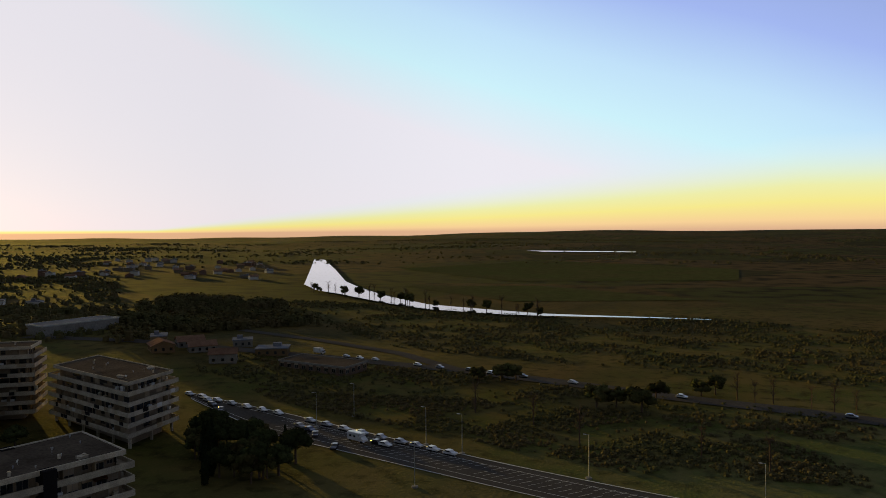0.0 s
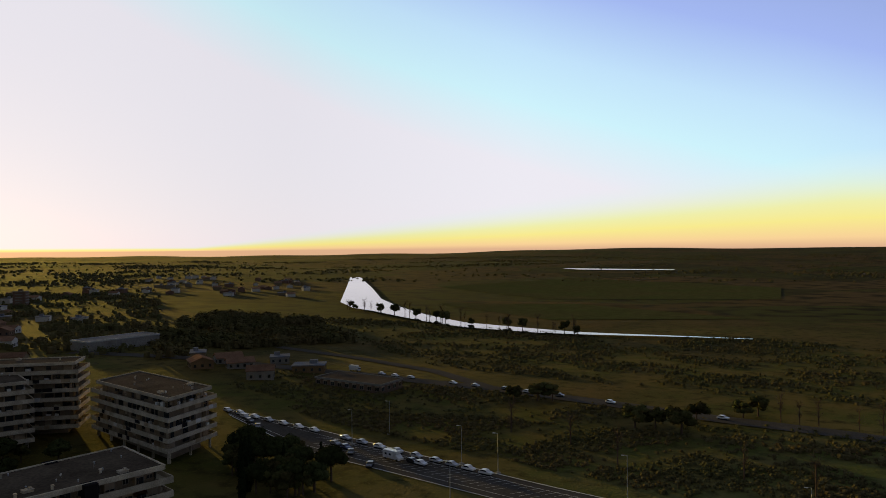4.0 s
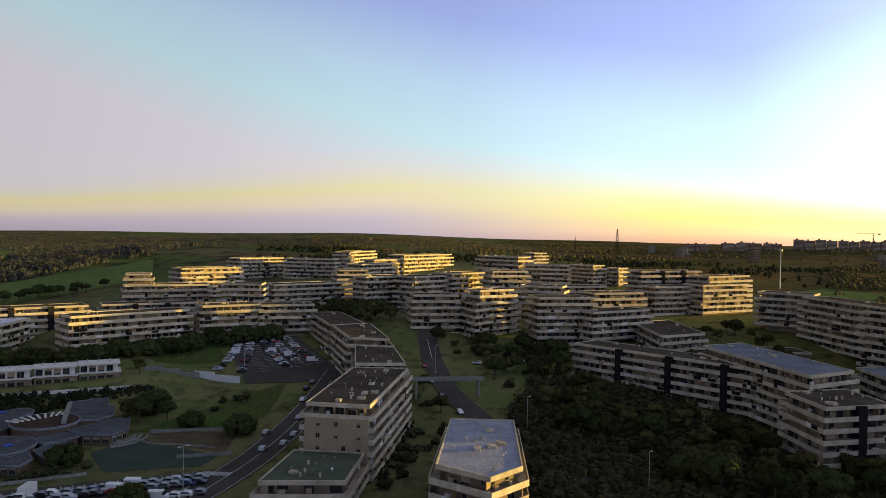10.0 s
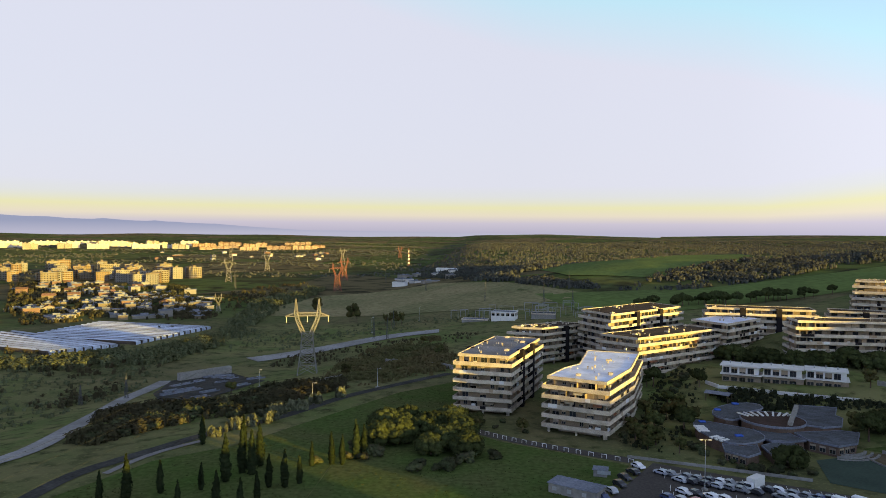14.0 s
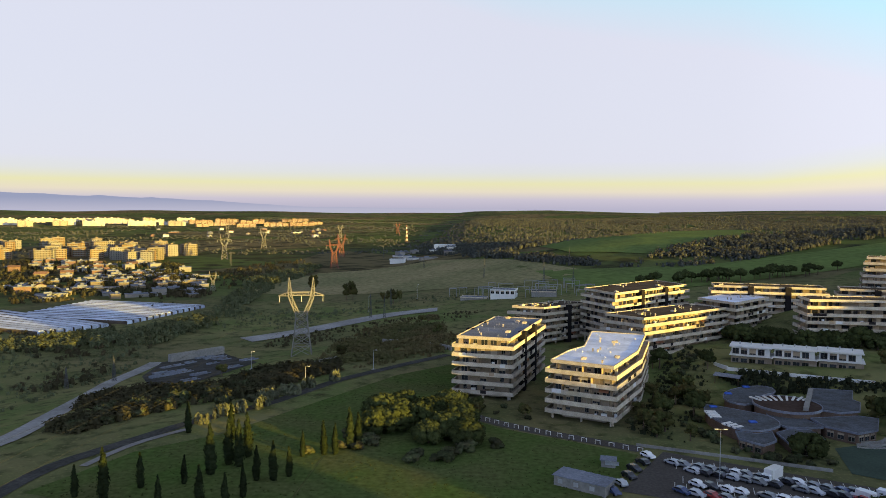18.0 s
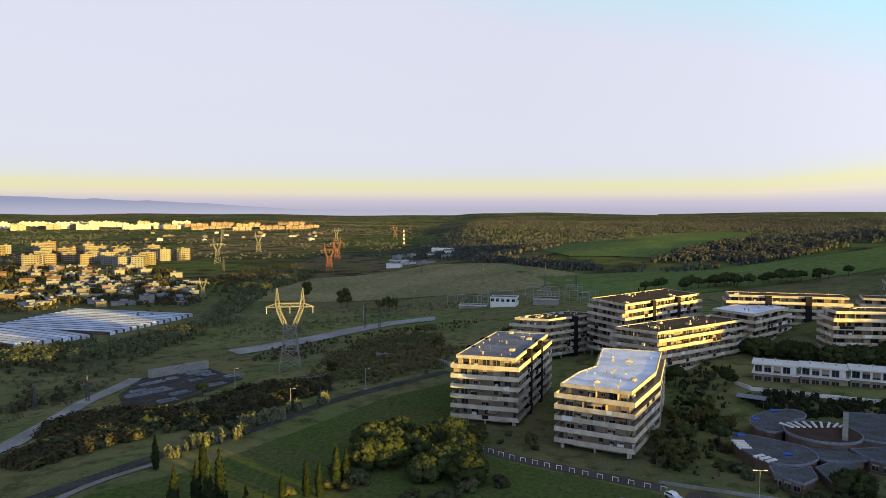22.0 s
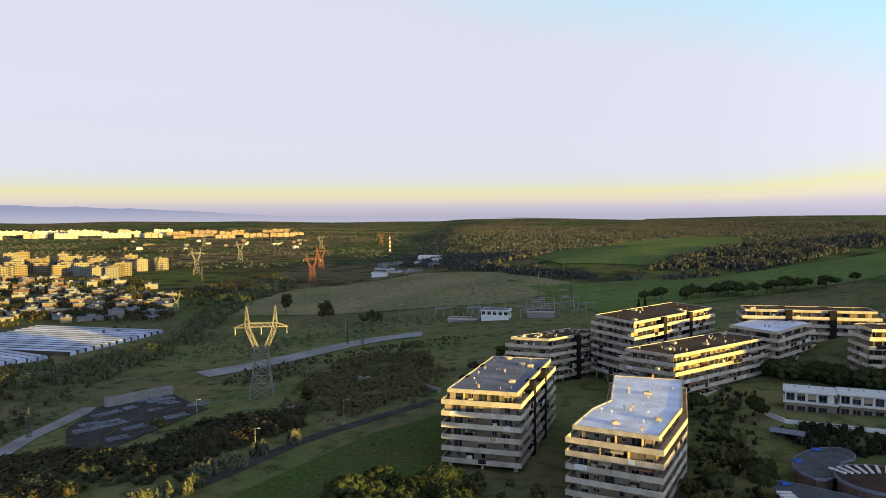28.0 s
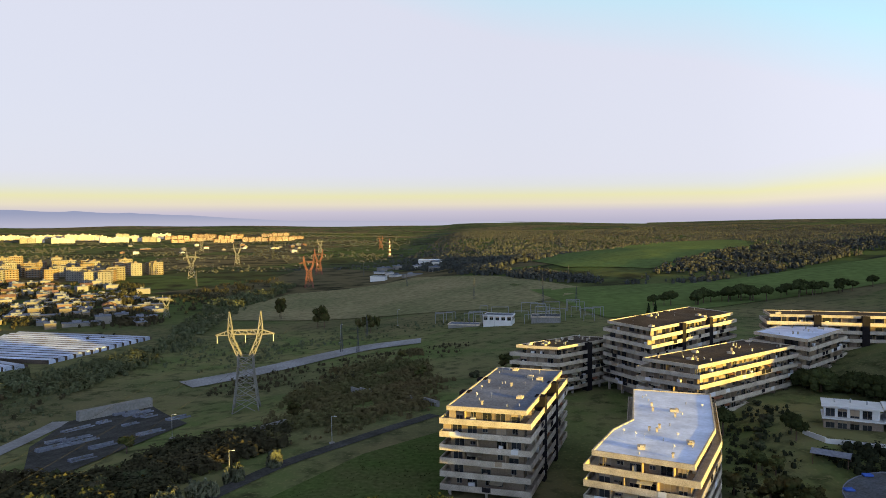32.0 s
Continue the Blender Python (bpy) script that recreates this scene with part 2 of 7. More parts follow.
def land(x, y):
    """Height of the ground: flat estate, a valley to the north-west, a hill to the east, rising ground far off."""
    r = math.hypot(x, y)
    turn = math.degrees(math.atan2(x, y))  # clockwise from +y
    z = -16 * smooth(10, 115, -0.5 * x + 0.35 * min(y - 300, 120)) * smooth(-20, 120, y)
    hill = smooth(14, 52, turn) * (1 - 0.72 * smooth(100, 128, turn)) * (1 - smooth(140, 165, turn))
    z += 22 * hill * smooth(215, 440, r) + 8 * hill * smooth(440, 700, r)
    # the terrace that carries the northern rows of the estate, and the ridge behind it
    z += 5.4 * smooth(262, 284, y + 0.2 * (x - 118)) * smooth(68, 92, x) * (1 - smooth(150, 185, x)) * (1 - smooth(470, 580, r))
    z += 11 * smooth(17, 25, turn) * (1 - smooth(26, 42, turn)) * smooth(346, 374, r) * (1 - smooth(470, 580, r))
    z += 8 * smooth(24, 36, turn) * (1 - smooth(54, 62, turn)) * smooth(440, 560, r) * (1 - smooth(750, 1000, r))
    z += 8 * math.exp(-(((x - 268) / 30) ** 2 + ((y - 250) / 30) ** 2))
    z += 26 * math.exp(-(((x - 235) / 190) ** 2 + ((y - 1000) / 230) ** 2))
    z += 30 * math.exp(-(((x - 620) / 260) ** 2 + ((y - 980) / 300) ** 2))
    z += 15 * math.exp(-(((x - 2090) / 300) ** 2 + ((y - 480) / 380) ** 2))
    z -= 4 * smooth(300, 520, -y)
    if r > 1300:
        z += (58 - 11 * smooth(-12, 2, turn) * (1 - smooth(60, 80, turn)) - 24 * smooth(50, 82, turn) * (1 - smooth(150, 175, turn)) - 22 * smooth(42, 58, turn) * (1 - 0.6 * smooth(100, 125, turn)) * (1 - smooth(150, 175, turn))) * ((r - 1300) / 3500) ** 1.3
        z += 5 * smooth(1500, 3000, r) * (math.sin(x * 0.0031 + 1.0) * math.cos(y * 0.0027) + 0.6 * math.sin((x + y) * 0.0061))
    return z


# ---- helpers for shapes ----
def part(name, bm, material, parent=None, label=""):
    me = bpy.data.meshes.new(name)
    bm.to_mesh(me)
    bm.free()
    for one in (material if isinstance(material, (list, tuple)) else [material]):
        me.materials.append(M[one] if isinstance(one, str) else one)
    ob = new(name, me)
    ob.parent = parent
    return tagged(ob, label)


def raw(name, verts, faces, material, parent=None, label=""):
    me = bpy.data.meshes.new(name)
    me.from_pydata(verts, [], faces)
    me.materials.append(M[material])
    ob = new(name, me)
    ob.parent = parent
    return tagged(ob, label)


def share(name, me, m, parent):
    ob = new(name, me)
    ob.parent = parent
    ob.matrix_basis = m
    return ob


def base(name, x, y, z, label, category, group="", kind=""):
    ob = new(name)
    ob.empty_display_size = 0.2
    ob.location = (x, y, z)
    return tagged(ob, label, category, group, kind)


def box(bm, x0, y0, z0, x1, y1, z1, m=None, mi=0):
    vs = [bm.verts.new(((m @ Vector(c)) if m else c)) for c in
          ((x0, y0, z0), (x1, y0, z0), (x1, y1, z0), (x0, y1, z0), (x0, y0, z1), (x1, y0, z1), (x1, y1, z1), (x0, y1, z1))]
    for f in ((3, 2, 1, 0), (4, 5, 6, 7), (0, 1, 5, 4), (1, 2, 6, 5), (2, 3, 7, 6), (3, 0, 4, 7)):
        bm.faces.new([vs[i] for i in f]).material_index = mi


def prism(bm, poly, z0, z1, mi=0):
    lo, hi = [bm.verts.new((x, y, z0)) for x, y in poly], [bm.verts.new((x, y, z1)) for x, y in poly]
    k = len(poly)
    bm.faces.new(lo[::-1]).material_index = mi
    bm.faces.new(hi).material_index = mi
    for i in range(k):
        bm.faces.new((lo[i], lo[(i + 1) % k], hi[(i + 1) % k], hi[i])).material_index = mi


def ring(bm, outer, inner, z0, z1, mi=0):
    k = len(outer)
    v = [[bm.verts.new((x, y, z)) for x, y in p] for p, z in ((outer, z0), (outer, z1), (inner, z1), (inner, z0))]
    for i in range(k):
        j = (i + 1) % k
        for a in range(4):
            b = (a + 1) % 4
            bm.faces.new((v[a][i], v[a][j], v[b][j], v[b][i])).material_index = mi


def ccw(poly):
    a = sum(p[0] * q[1] - q[0] * p[1] for p, q in zip(poly, poly[1:] + poly[:1]))
    return poly if a > 0 else poly[::-1]


def grown(poly, d):
    """The polygon (counter-clockwise) with every side moved out by d."""
    out, k = [], len(poly)
    for i in range(k):
        p, q, r = Vector(poly[i - 1]), Vector(poly[i]), Vector(poly[(i + 1) % k])
        u, w = (q - p).normalized(), (r - q).normalized()
        n1, n2 = Vector((u.y, -u.x)), Vector((w.y, -w.x))
        s = n1 + n2
        out.append(tuple(q + s * (d / max(0.3, (1 + n1.dot(n2))))))
    return out


def inside(x, y, poly):
    hit, k = False, len(poly)
    for i in range(k):
        (x0, y0), (x1, y1) = poly[i - 1], poly[i]
        if (y0 > y) != (y1 > y) and x < (x1 - x0) * (y - y0) / (y1 - y0) + x0:
            hit = not hit
    return hit


# ---- ground ----
def build_ground():
    radii = [0, 40, 80] + [110 + 7 * i for i in range(72)]
    while radii[-1] < 4850:
        radii.append(radii[-1] * 1.045)
    k = 300
    verts, faces = [(0, 0, land(0, 0))], []
    for r in radii[1:]:
        for i in range(k):
            a = 2 * math.pi * i / k
            x, y = r * math.sin(a), r * math.cos(a)
            verts.append((x, y, land(x, y)))
    for i in range(k):
        faces.append((0, 1 + (i + 1) % k, 1 + i))
    for j in range(len(radii) - 2):
        for i in range(k):
            a, b = 1 + j * k + i, 1 + j * k + (i + 1) % k
            faces.append((a, b, b + k, a + k))
    ob = raw("ground", verts, faces, "ground")
    for p in ob.data.polygons:
        p.use_smooth = True
    return tagged(ob, "wide open ground of grass, scrub and bare fields", "ground", kind="structure")


def ground_material():
    m = bpy.data.materials.new("grass_and_fields")
    m.use_nodes = True
    n, l = m.node_tree.nodes, m.node_tree.links
    b = n["Principled BSDF"]
    b.inputs["Roughness"].default_value, b.inputs["Specular IOR Level"].default_value = 0.95, 0.0
    geo = n.new("ShaderNodeNewGeometry")

    def noise_at(s, d=5.0):
        t = n.new("ShaderNodeTexNoise")
        t.inputs["Scale"].default_value, t.inputs["Detail"].default_value = s, d
        l.new(geo.outputs["Position"], t.inputs["Vector"])
        return t.outputs["Fac"]

    def mixed(fac, a, c, lo=0.4, hi=0.6):
        r = n.new("ShaderNodeMapRange")
        r.inputs[1].default_value, r.inputs[2].default_value = lo, hi
        l.new(fac, r.inputs[0])
        x = n.new("ShaderNodeMix")
        x.data_type = "RGBA"
        l.new(r.outputs[0], x.inputs["Factor"])
        for key, val in (("A", a), ("B", c)):
            if isinstance(val, tuple):
                x.inputs[key].default_value = (*val, 1)
            else:
                l.new(val, x.inputs[key])
        return x.outputs["Result"]

    grass = mixed(noise_at(0.05), (0.086, 0.112, 0.034), (0.136, 0.130, 0.054))
    scrub = mixed(noise_at(0.02), (0.126, 0.108, 0.053), (0.070, 0.076, 0.033))
    near = mixed(noise_at(0.006), grass, scrub, 0.42, 0.60)
    rough = mixed(noise_at(0.16, 8.0), near, (0.036, 0.040, 0.016), 0.50, 0.72)
    fine = mixed(noise_at(0.9, 8.0), rough, (0.155, 0.145, 0.060), 0.54, 0.78)
    # far parcels of crops and ploughed earth
    cells = n.new("ShaderNodeTexVoronoi")
    cells.inputs["Scale"].default_value = 0.0042
    l.new(geo.outputs["Position"], cells.inputs["Vector"])
    ramp = n.new("ShaderNodeValToRGB")
    cr = ramp.color_ramp
    cr.interpolation = "CONSTANT"
    cols = [(0.0, (0.062, 0.082, 0.023)), (0.25, (0.100, 0.082, 0.039)), (0.45, (0.048, 0.056, 0.021)), (0.62, (0.072, 0.084, 0.027)), (0.8, (0.108, 0.087, 0.044))]
    while len(cr.elements) < len(cols):
        cr.elements.new(0.5)
    for e, (pos, c) in zip(cr.elements, cols):
        e.position, e.color = pos, (*c, 1)
    sep = n.new("ShaderNodeSeparateColor")
    l.new(cells.outputs["Color"], sep.inputs[0]), l.new(sep.outputs[0], ramp.inputs["Fac"])
    parcels = mixed(noise_at(0.03), ramp.outputs["Color"], (0.022, 0.022, 0.011), 0.46, 0.66)
    dist = n.new("ShaderNodeVectorMath")
    dist.operation = "LENGTH"
    l.new(geo.outputs["Position"], dist.inputs[0])
    final = mixed(dist.outputs["Value"], fine, parcels, 620, 800)
    # browner scrub and soil to the south and east; the multiply also paints them dimmer sunward
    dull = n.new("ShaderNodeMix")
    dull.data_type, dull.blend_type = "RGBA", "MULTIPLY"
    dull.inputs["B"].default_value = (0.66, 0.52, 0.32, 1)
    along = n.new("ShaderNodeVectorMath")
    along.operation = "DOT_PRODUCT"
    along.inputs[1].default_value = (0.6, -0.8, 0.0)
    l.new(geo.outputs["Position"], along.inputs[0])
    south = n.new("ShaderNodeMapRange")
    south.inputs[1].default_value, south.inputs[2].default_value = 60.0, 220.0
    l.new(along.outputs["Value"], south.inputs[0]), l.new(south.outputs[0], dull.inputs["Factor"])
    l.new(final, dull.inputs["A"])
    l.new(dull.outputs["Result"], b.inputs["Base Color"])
    bump = n.new("ShaderNodeBump")
    bump.inputs["Strength"].default_value, bump.inputs["Distance"].default_value = 0.5, 0.4
    l.new(noise_at(0.9), bump.inputs["Height"]), l.new(bump.outputs[0], b.inputs["Normal"])
    # a little grazing sheen mixed in; its brightening towards the low sun stands in for haze
    shine = n.new("ShaderNodeBsdfPrincipled")
    shine.inputs["Roughness"].default_value, shine.inputs["Specular IOR Level"].default_value = 1.0, 0.05
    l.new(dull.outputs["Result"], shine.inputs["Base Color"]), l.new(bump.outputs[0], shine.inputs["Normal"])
    both = n.new("ShaderNodeMixShader")
    both.inputs[0].default_value = 0.46
    l.new(b.outputs[0], both.inputs[1]), l.new(shine.outputs[0], both.inputs[2])
    l.new(both.outputs[0], n["Material Output"].inputs["Surface"])
    return m


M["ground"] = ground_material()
build_ground()
# footprint, roof height, storeys, roof surface, dark stair slots, close to the camera
BLOCKS = []
FOOTPRINTS = []


def block(*row):
    BLOCKS.append(row)
    FOOTPRINTS.append(grown(ccw([tuple(p) for p in row[0]]), 3.5))


block([(-5.9, 261), (12.3, 256), (26.7, 301.4), (8.4, 306.4)], 20.9, 6, "roof_grey", 2, 2)
block([(23.5, 237), (41.1, 227.8), (53.6, 252.5), (63.3, 284.3), (44.4, 290.4), (37, 260), (30.8, 252)], 18, 5, "roof_white", 0, 2)
block([(18.3, 362.1), (32.9, 356.4), (57.8, 378), (43.2, 383.8)], 18, 5, "roof_dark", 1, 2)
block([(55.5, 325), (69.1, 312.1), (114, 347.5), (100.4, 360.3)], 20, 5, "roof_dark", 0, 2)
block([(53.3, 369.1), (64.2, 347.6), (108.5, 391.2), (97.5, 412.7)], 26, 6, "roof_dark", 2, 1)
block([(105.8, 363), (116.9, 344.6), (141.4, 368.9), (130.4, 387.3)], 22.5, 5, "roof_white", 0, 1)
block([(118.8, 380.1), (168.4, 369.3), (171.4, 382.9), (121.8, 393.8)], 26.8, 4, "roof_dark", 2, 0)
block([(138.2, 319.5), (191.5, 315.2), (192.6, 329.1), (139.3, 333.4)], 27.4, 5, "roof_dark", 0, 1)
block([(193.9, 308.5), (220.4, 299.7), (225.1, 314), (198.6, 322.7)], 29.4, 5, "roof_dark", 0, 1)
block([(219.8, 298.1), (242.4, 284.9), (250, 297.9), (227.4, 311)], 29, 5, "roof_dark", 0, 0)
block([(179, 378), (224.4, 361.1), (229.3, 374.2), (183.9, 391.1)], 25.8, 4, "roof_dark", 2, 0)
block([(198.1, 391.7), (240, 374.2), (245.8, 388.1), (203.9, 405.6)], 34.3, 6, "roof_dark", 0, 0)
block([(199, 392.9), (210.4, 386.1), (216.5, 396.4), (205, 403.2)], 40.5, 2, "roof_dark", 0, 0)
block([(232.4, 353.6), (248.3, 336.9), (259.1, 347.3), (243.2, 363.9)], 36.1, 6, "roof_dark", 0, 0)
block([(268.9, 353.3), (318.8, 344.6), (321.4, 359.4), (271.4, 368.1)], 34.1, 5, "roof_dark", 0, 0)
block([(254.8, 429.6), (297.6, 426.2), (298.8, 441.2), (256, 444.5)], 40.9, 5, "roof_dark", 0, 0)
block([(342.2, 492.5), (385.5, 492.8), (385.4, 507.8), (342.1, 507.5)], 44.4, 5, "roof_dark", 0, 0)
block([(370.2, 471.8), (390.5, 437.5), (403.4, 445.1), (383.1, 479.4)], 44.8, 5, "roof_dark", 0, 0)
block([(322, 355.2), (339.4, 345.9), (346.5, 359.1), (329.2, 368.4)], 41.4, 5, "roof_dark", 0, 0)
block([(303.3, 310.9), (335.3, 305.4), (338, 321.2), (306, 326.7)], 39.7, 6, "roof_dark", 0, 0)
block([(319.6, 286.7), (354.1, 287), (353.9, 303), (319.5, 302.7)], 40.4, 6, "roof_dark", 0, 0)
block([(349.1, 283), (384.9, 278.2), (387, 294.1), (351.3, 298.9)], 41.8, 6, "roof_dark", 0, 0)
block([(356.2, 257.5), (377.1, 245.9), (384.9, 259.9), (364, 271.5)], 44.1, 6, "roof_dark", 0, 0)
block([(395.2, 396.3), (432.4, 396), (432.5, 411), (395.3, 411.3)], 45.7, 4, "roof_dark", 0, 0)
block([(425.4, 394), (502.3, 407.6), (499.7, 422.4), (422.8, 408.7)], 49, 5, "roof_dark", 0, 0)
block([(436.7, 467.6), (498.4, 498.4), (491.7, 511.8), (430, 481.1)], 49.6, 4, "roof_dark", 0, 0)
block([(446.7, 337.5), (442.5, 297.5), (457.4, 296), (461.6, 335.9)], 50.5, 5, "roof_dark", 0, 0)
block([(433.1, 287.3), (449.3, 259), (462.3, 266.5), (446.1, 294.7)], 45.7, 5, "roof_dark", 0, 0)
block([(360.5, 374.2), (399.9, 378.8), (398.1, 393.7), (358.7, 389.1)], 43.7, 4, "roof_dark", 0, 0)
block([(283.6, 226), (273.5, 207.1), (311.2, 208.4), (321.3, 227.3)], 33, 7, "roof_dark", 0, 0)
block([(281.1, 210.3), (301.5, 204.7), (304.7, 216.2), (284.3, 221.9)], 38.8, 1, "roof_dark", 0, 0)
block([(260.9, 234.6), (278, 221.6), (287.1, 233.5), (270, 246.5)], 36.1, 6, "roof_dark", 0, 0)
block([(291, 183.3), (312.6, 166.5), (322.4, 179.1), (300.8, 195.9)], 36.6, 7, "roof_dark", 0, 0)
block([(331.9, 221.7), (339.9, 200.1), (354, 205.3), (346, 226.9)], 38.6, 7, "roof_dark", 0, 0)
block([(330.1, 175.9), (355.7, 161.2), (363.2, 174.2), (337.6, 188.9)], 37.3, 5, "roof_dark", 0, 0)
block([(362, 211.3), (383.5, 196.2), (392.1, 208.4), (370.6, 223.6)], 37.4, 6, "roof_dark", 0, 0)
block([(393.4, 171.7), (423.2, 156.2), (430.1, 169.5), (400.3, 185)], 38.1, 6, "roof_dark", 0, 0)
block([(408.8, 187.3), (448, 165.6), (455.3, 178.7), (416, 200.4)], 45.9, 4, "roof_dark", 2, 0)
block([(412.3, 151.6), (449.3, 137.7), (454.6, 151.8), (417.6, 165.6)], 39.4, 6, "roof_dark", 0, 0)
block([(424.8, 153), (464.6, 142.5), (467.9, 155.1), (428.1, 165.6)], 43.8, 3, "roof_dark", 0, 0)
block([(382.8, 113.5), (384, 87.8), (399, 88.5), (397.8, 114.2)], 39.4, 5, "roof_dark", 0, 0)
block([(378.2, 92), (336.9, 49.4), (346.9, 39.6), (388.2, 82.2)], 38.8, 5, "roof_dark", 0, 0)
block([(338.8, 59.3), (309.5, 1.9), (321.9, -4.5), (351.3, 52.9)], 37.2, 5, "roof_dark", 1, 0)
block([(320.7, 0.5), (317.3, -46.4), (331.3, -47.4), (334.7, -0.6)], 35.3, 5, "roof_dark", 0, 0)
block([(302.9, 161.8), (337.3, 149.8), (342.2, 164), (307.8, 175.9)], 30.7, 4, "roof_dark", 0, 0)
block([(335.8, 158.3), (296.1, 125.7), (319.8, 116.3), (359.5, 148.9)], 24, 5, "roof_dark", 0, 0)
block([(519.9, 298.8), (516.7, 276.8), (531.5, 274.6), (534.8, 296.6)], 43.8, 7, "roof_dark", 0, 0)
block([(533.7, 273.3), (532.5, 263), (546.4, 261.4), (547.6, 271.8)], 41.8, 7, "roof_dark", 0, 0)
block([(588.9, 378.1), (606.6, 374.8), (609.3, 388.5), (591.5, 391.9)], 50.3, 6, "roof_dark", 0, 0)
block([(269.5, 152), (258.5, 66), (273.4, 64.1), (284.4, 150.1)], 21, 5, "roof_dark", 3, 1)
block([(280.5, 102.9), (241.5, 55.7), (261.8, 47.7), (300.8, 94.8)], 24, 5, "roof_grey", 0, 1)
block([(232, 60.4), (217.2, 46.1), (235, 33.1), (249.8, 47.4)], 20, 5, "roof_dark", 1, 1)
block([(302.7, 54.5), (251.6, 17.4), (268.2, 4.7), (319.3, 41.8)], 19, 5, "roof_grey", 0, 1)
block([(238.5, 9.1), (191.4, -25.3), (210.1, -41.8), (257.2, -7.4)], 18, 5, "roof_dark", 2, 1)
block([(220.8, -22.8), (205.8, -35.2), (215.5, -45.4), (230.5, -33)], 28.5, 8, "roof_blue", 1, 1)
block([(197.3, -44.4), (183.4, -57.2), (192.6, -67.3), (206.5, -54.5)], 28.5, 8, "roof_blue", 1, 1)
block([(173.4, -64), (156.8, -74.3), (167.6, -85.6), (184.2, -75.4)], 28.5, 8, "roof_blue", 1, 2)
block([(186, -32.5), (138.5, -65.9), (158.9, -83.9), (206.3, -50.5)], 18, 5, "roof_dark", 2, 2)
block([(125.9, -91.6), (105.8, -137), (126.2, -147.8), (144.7, -99.9)], 17, 5, "roof_dark", 2, 2)
block([(223, -146.5), (194.9, -186), (213, -198), (241.1, -158.5)], 23, 5, "roof_dark", 0, 1)
block([(236.1, -181.2), (194.7, -205), (201.6, -217.1), (243.1, -193.3)], 26.3, 5, "roof_dark", 0, 0)
block([(266.8, -106.2), (234.1, -144.7), (244.1, -153.1), (276.7, -114.6)], 23.4, 5, "roof_dark", 0, 0)
block([(298, -124.5), (273.8, -166.9), (285.9, -173.8), (310.1, -131.4)], 27.3, 6, "roof_dark", 0, 0)
block([(187.3, -206.5), (142.9, -186.6), (141.9, -207.2), (186.3, -227.1)], 20, 5, "roof_dark", 0, 1)
block([(315.2, -90.2), (318.1, -107.5), (273.9, -96.8), (275.9, -80.4)], 27, 5, "roof_grey", 0, 0)
block([(125, 149.9), (134, 135.1), (180.7, 164.6), (169.1, 178.9)], 20, 6, "roof_dark", 0, 2)
block([(170.8, 179.8), (183.1, 167.9), (214.8, 205.3), (204.2, 215.2)], 21, 6, "roof_dark", 0, 1)
block([(197.8, 211.7), (206.1, 197.6), (236.8, 239.6), (219.7, 246.2)], 24, 6, "roof_dark", 0, 1)
block([(219.2, 246.7), (233.9, 239.3), (260, 285.4), (246.2, 293.4)], 24, 6, "roof_dark", 0, 0)
block([(100.7, 137.1), (114.2, 122.6), (132.3, 135.2), (121.9, 150.7)], 8, 2, "roof_green", 0, 1)
block([(115.5, 97.2), (116.4, 83.7), (126.8, 83), (157.4, 106.1), (147.3, 119.1)], 17, 5, "roof_blue", 0, 2)
# two unseen blocks below the camera, added only to shade the valley and lawn
block([(60, 20), (95, 60), (83, 70), (48, 30)], 18, 5, "roof_dark", 0, 0)
block([(30, 60), (62, 92), (52, 102), (20, 70)], 18, 5, "roof_dark", 0, 0)


# ---- apartment blocks ----
def window_mesh(w, h, blind):
    """A window in one piece: a frame with two sunk panes and, for some, a rolled blind; it faces -y, its foot in the middle."""
    f = 0.07
    xs, zs = [-w / 2, -w / 2 + f, -f / 2, f / 2, w / 2 - f, w / 2], [0, f, h - f - blind * (h - 2 * f) - 0.01, h - f, h]
    bm = bmesh.new()
    grid = [[bm.verts.new((x, -0.09, z)) for z in zs] for x in xs]
    for i in range(5):
        for j in range(4):
            a, b, c, d = grid[i][j], grid[i + 1][j], grid[i + 1][j + 1], grid[i][j + 1]
            if i in (1, 3) and j in (1, 2):
                continue
            bm.faces.new((a, b, c, d))
    for i in (1, 3):
        for j in (1, 2):
            if zs[j + 1] - zs[j] < 0.02:
                y = -0.04
            sunk = -0.06 if j == 2 and blind else -0.04
            inner = [bm.verts.new((x, sunk, z)) for x, z in ((xs[i], zs[j]), (xs[i + 1], zs[j]), (xs[i + 1], zs[j + 1]), (xs[i], zs[j + 1]))]
            outer = [grid[i][j], grid[i + 1][j], grid[i + 1][j + 1], grid[i][j + 1]]
            bm.faces.new(inner).material_index = 2 if j == 2 and blind else 1
            for k in range(4):
                bm.faces.new((outer[k], outer[(k + 1) % 4], inner[(k + 1) % 4], inner[k]))
    rim = [grid[0][0], grid[5][0], grid[5][4], grid[0][4]]
    back_ = [bm.verts.new((v.co.x, 0.0, v.co.z)) for v in rim]
    for side in ([grid[i][0] for i in range(6)], [grid[5][j] for j in range(5)], [grid[i][4] for i in range(5, -1, -1)], [grid[0][j] for j in range(4, -1, -1)]):
        k = rim.index(side[0]) if side[0] in rim else 0
        bm.faces.new(side[::-1] + [back_[k], back_[(k + 1) % 4]])
    me = bpy.data.meshes.new("window")
    bm.to_mesh(me)
    bm.free()
    for one in ("frame_white", "pane", "blind"):
        me.materials.append(M[one])
    return me


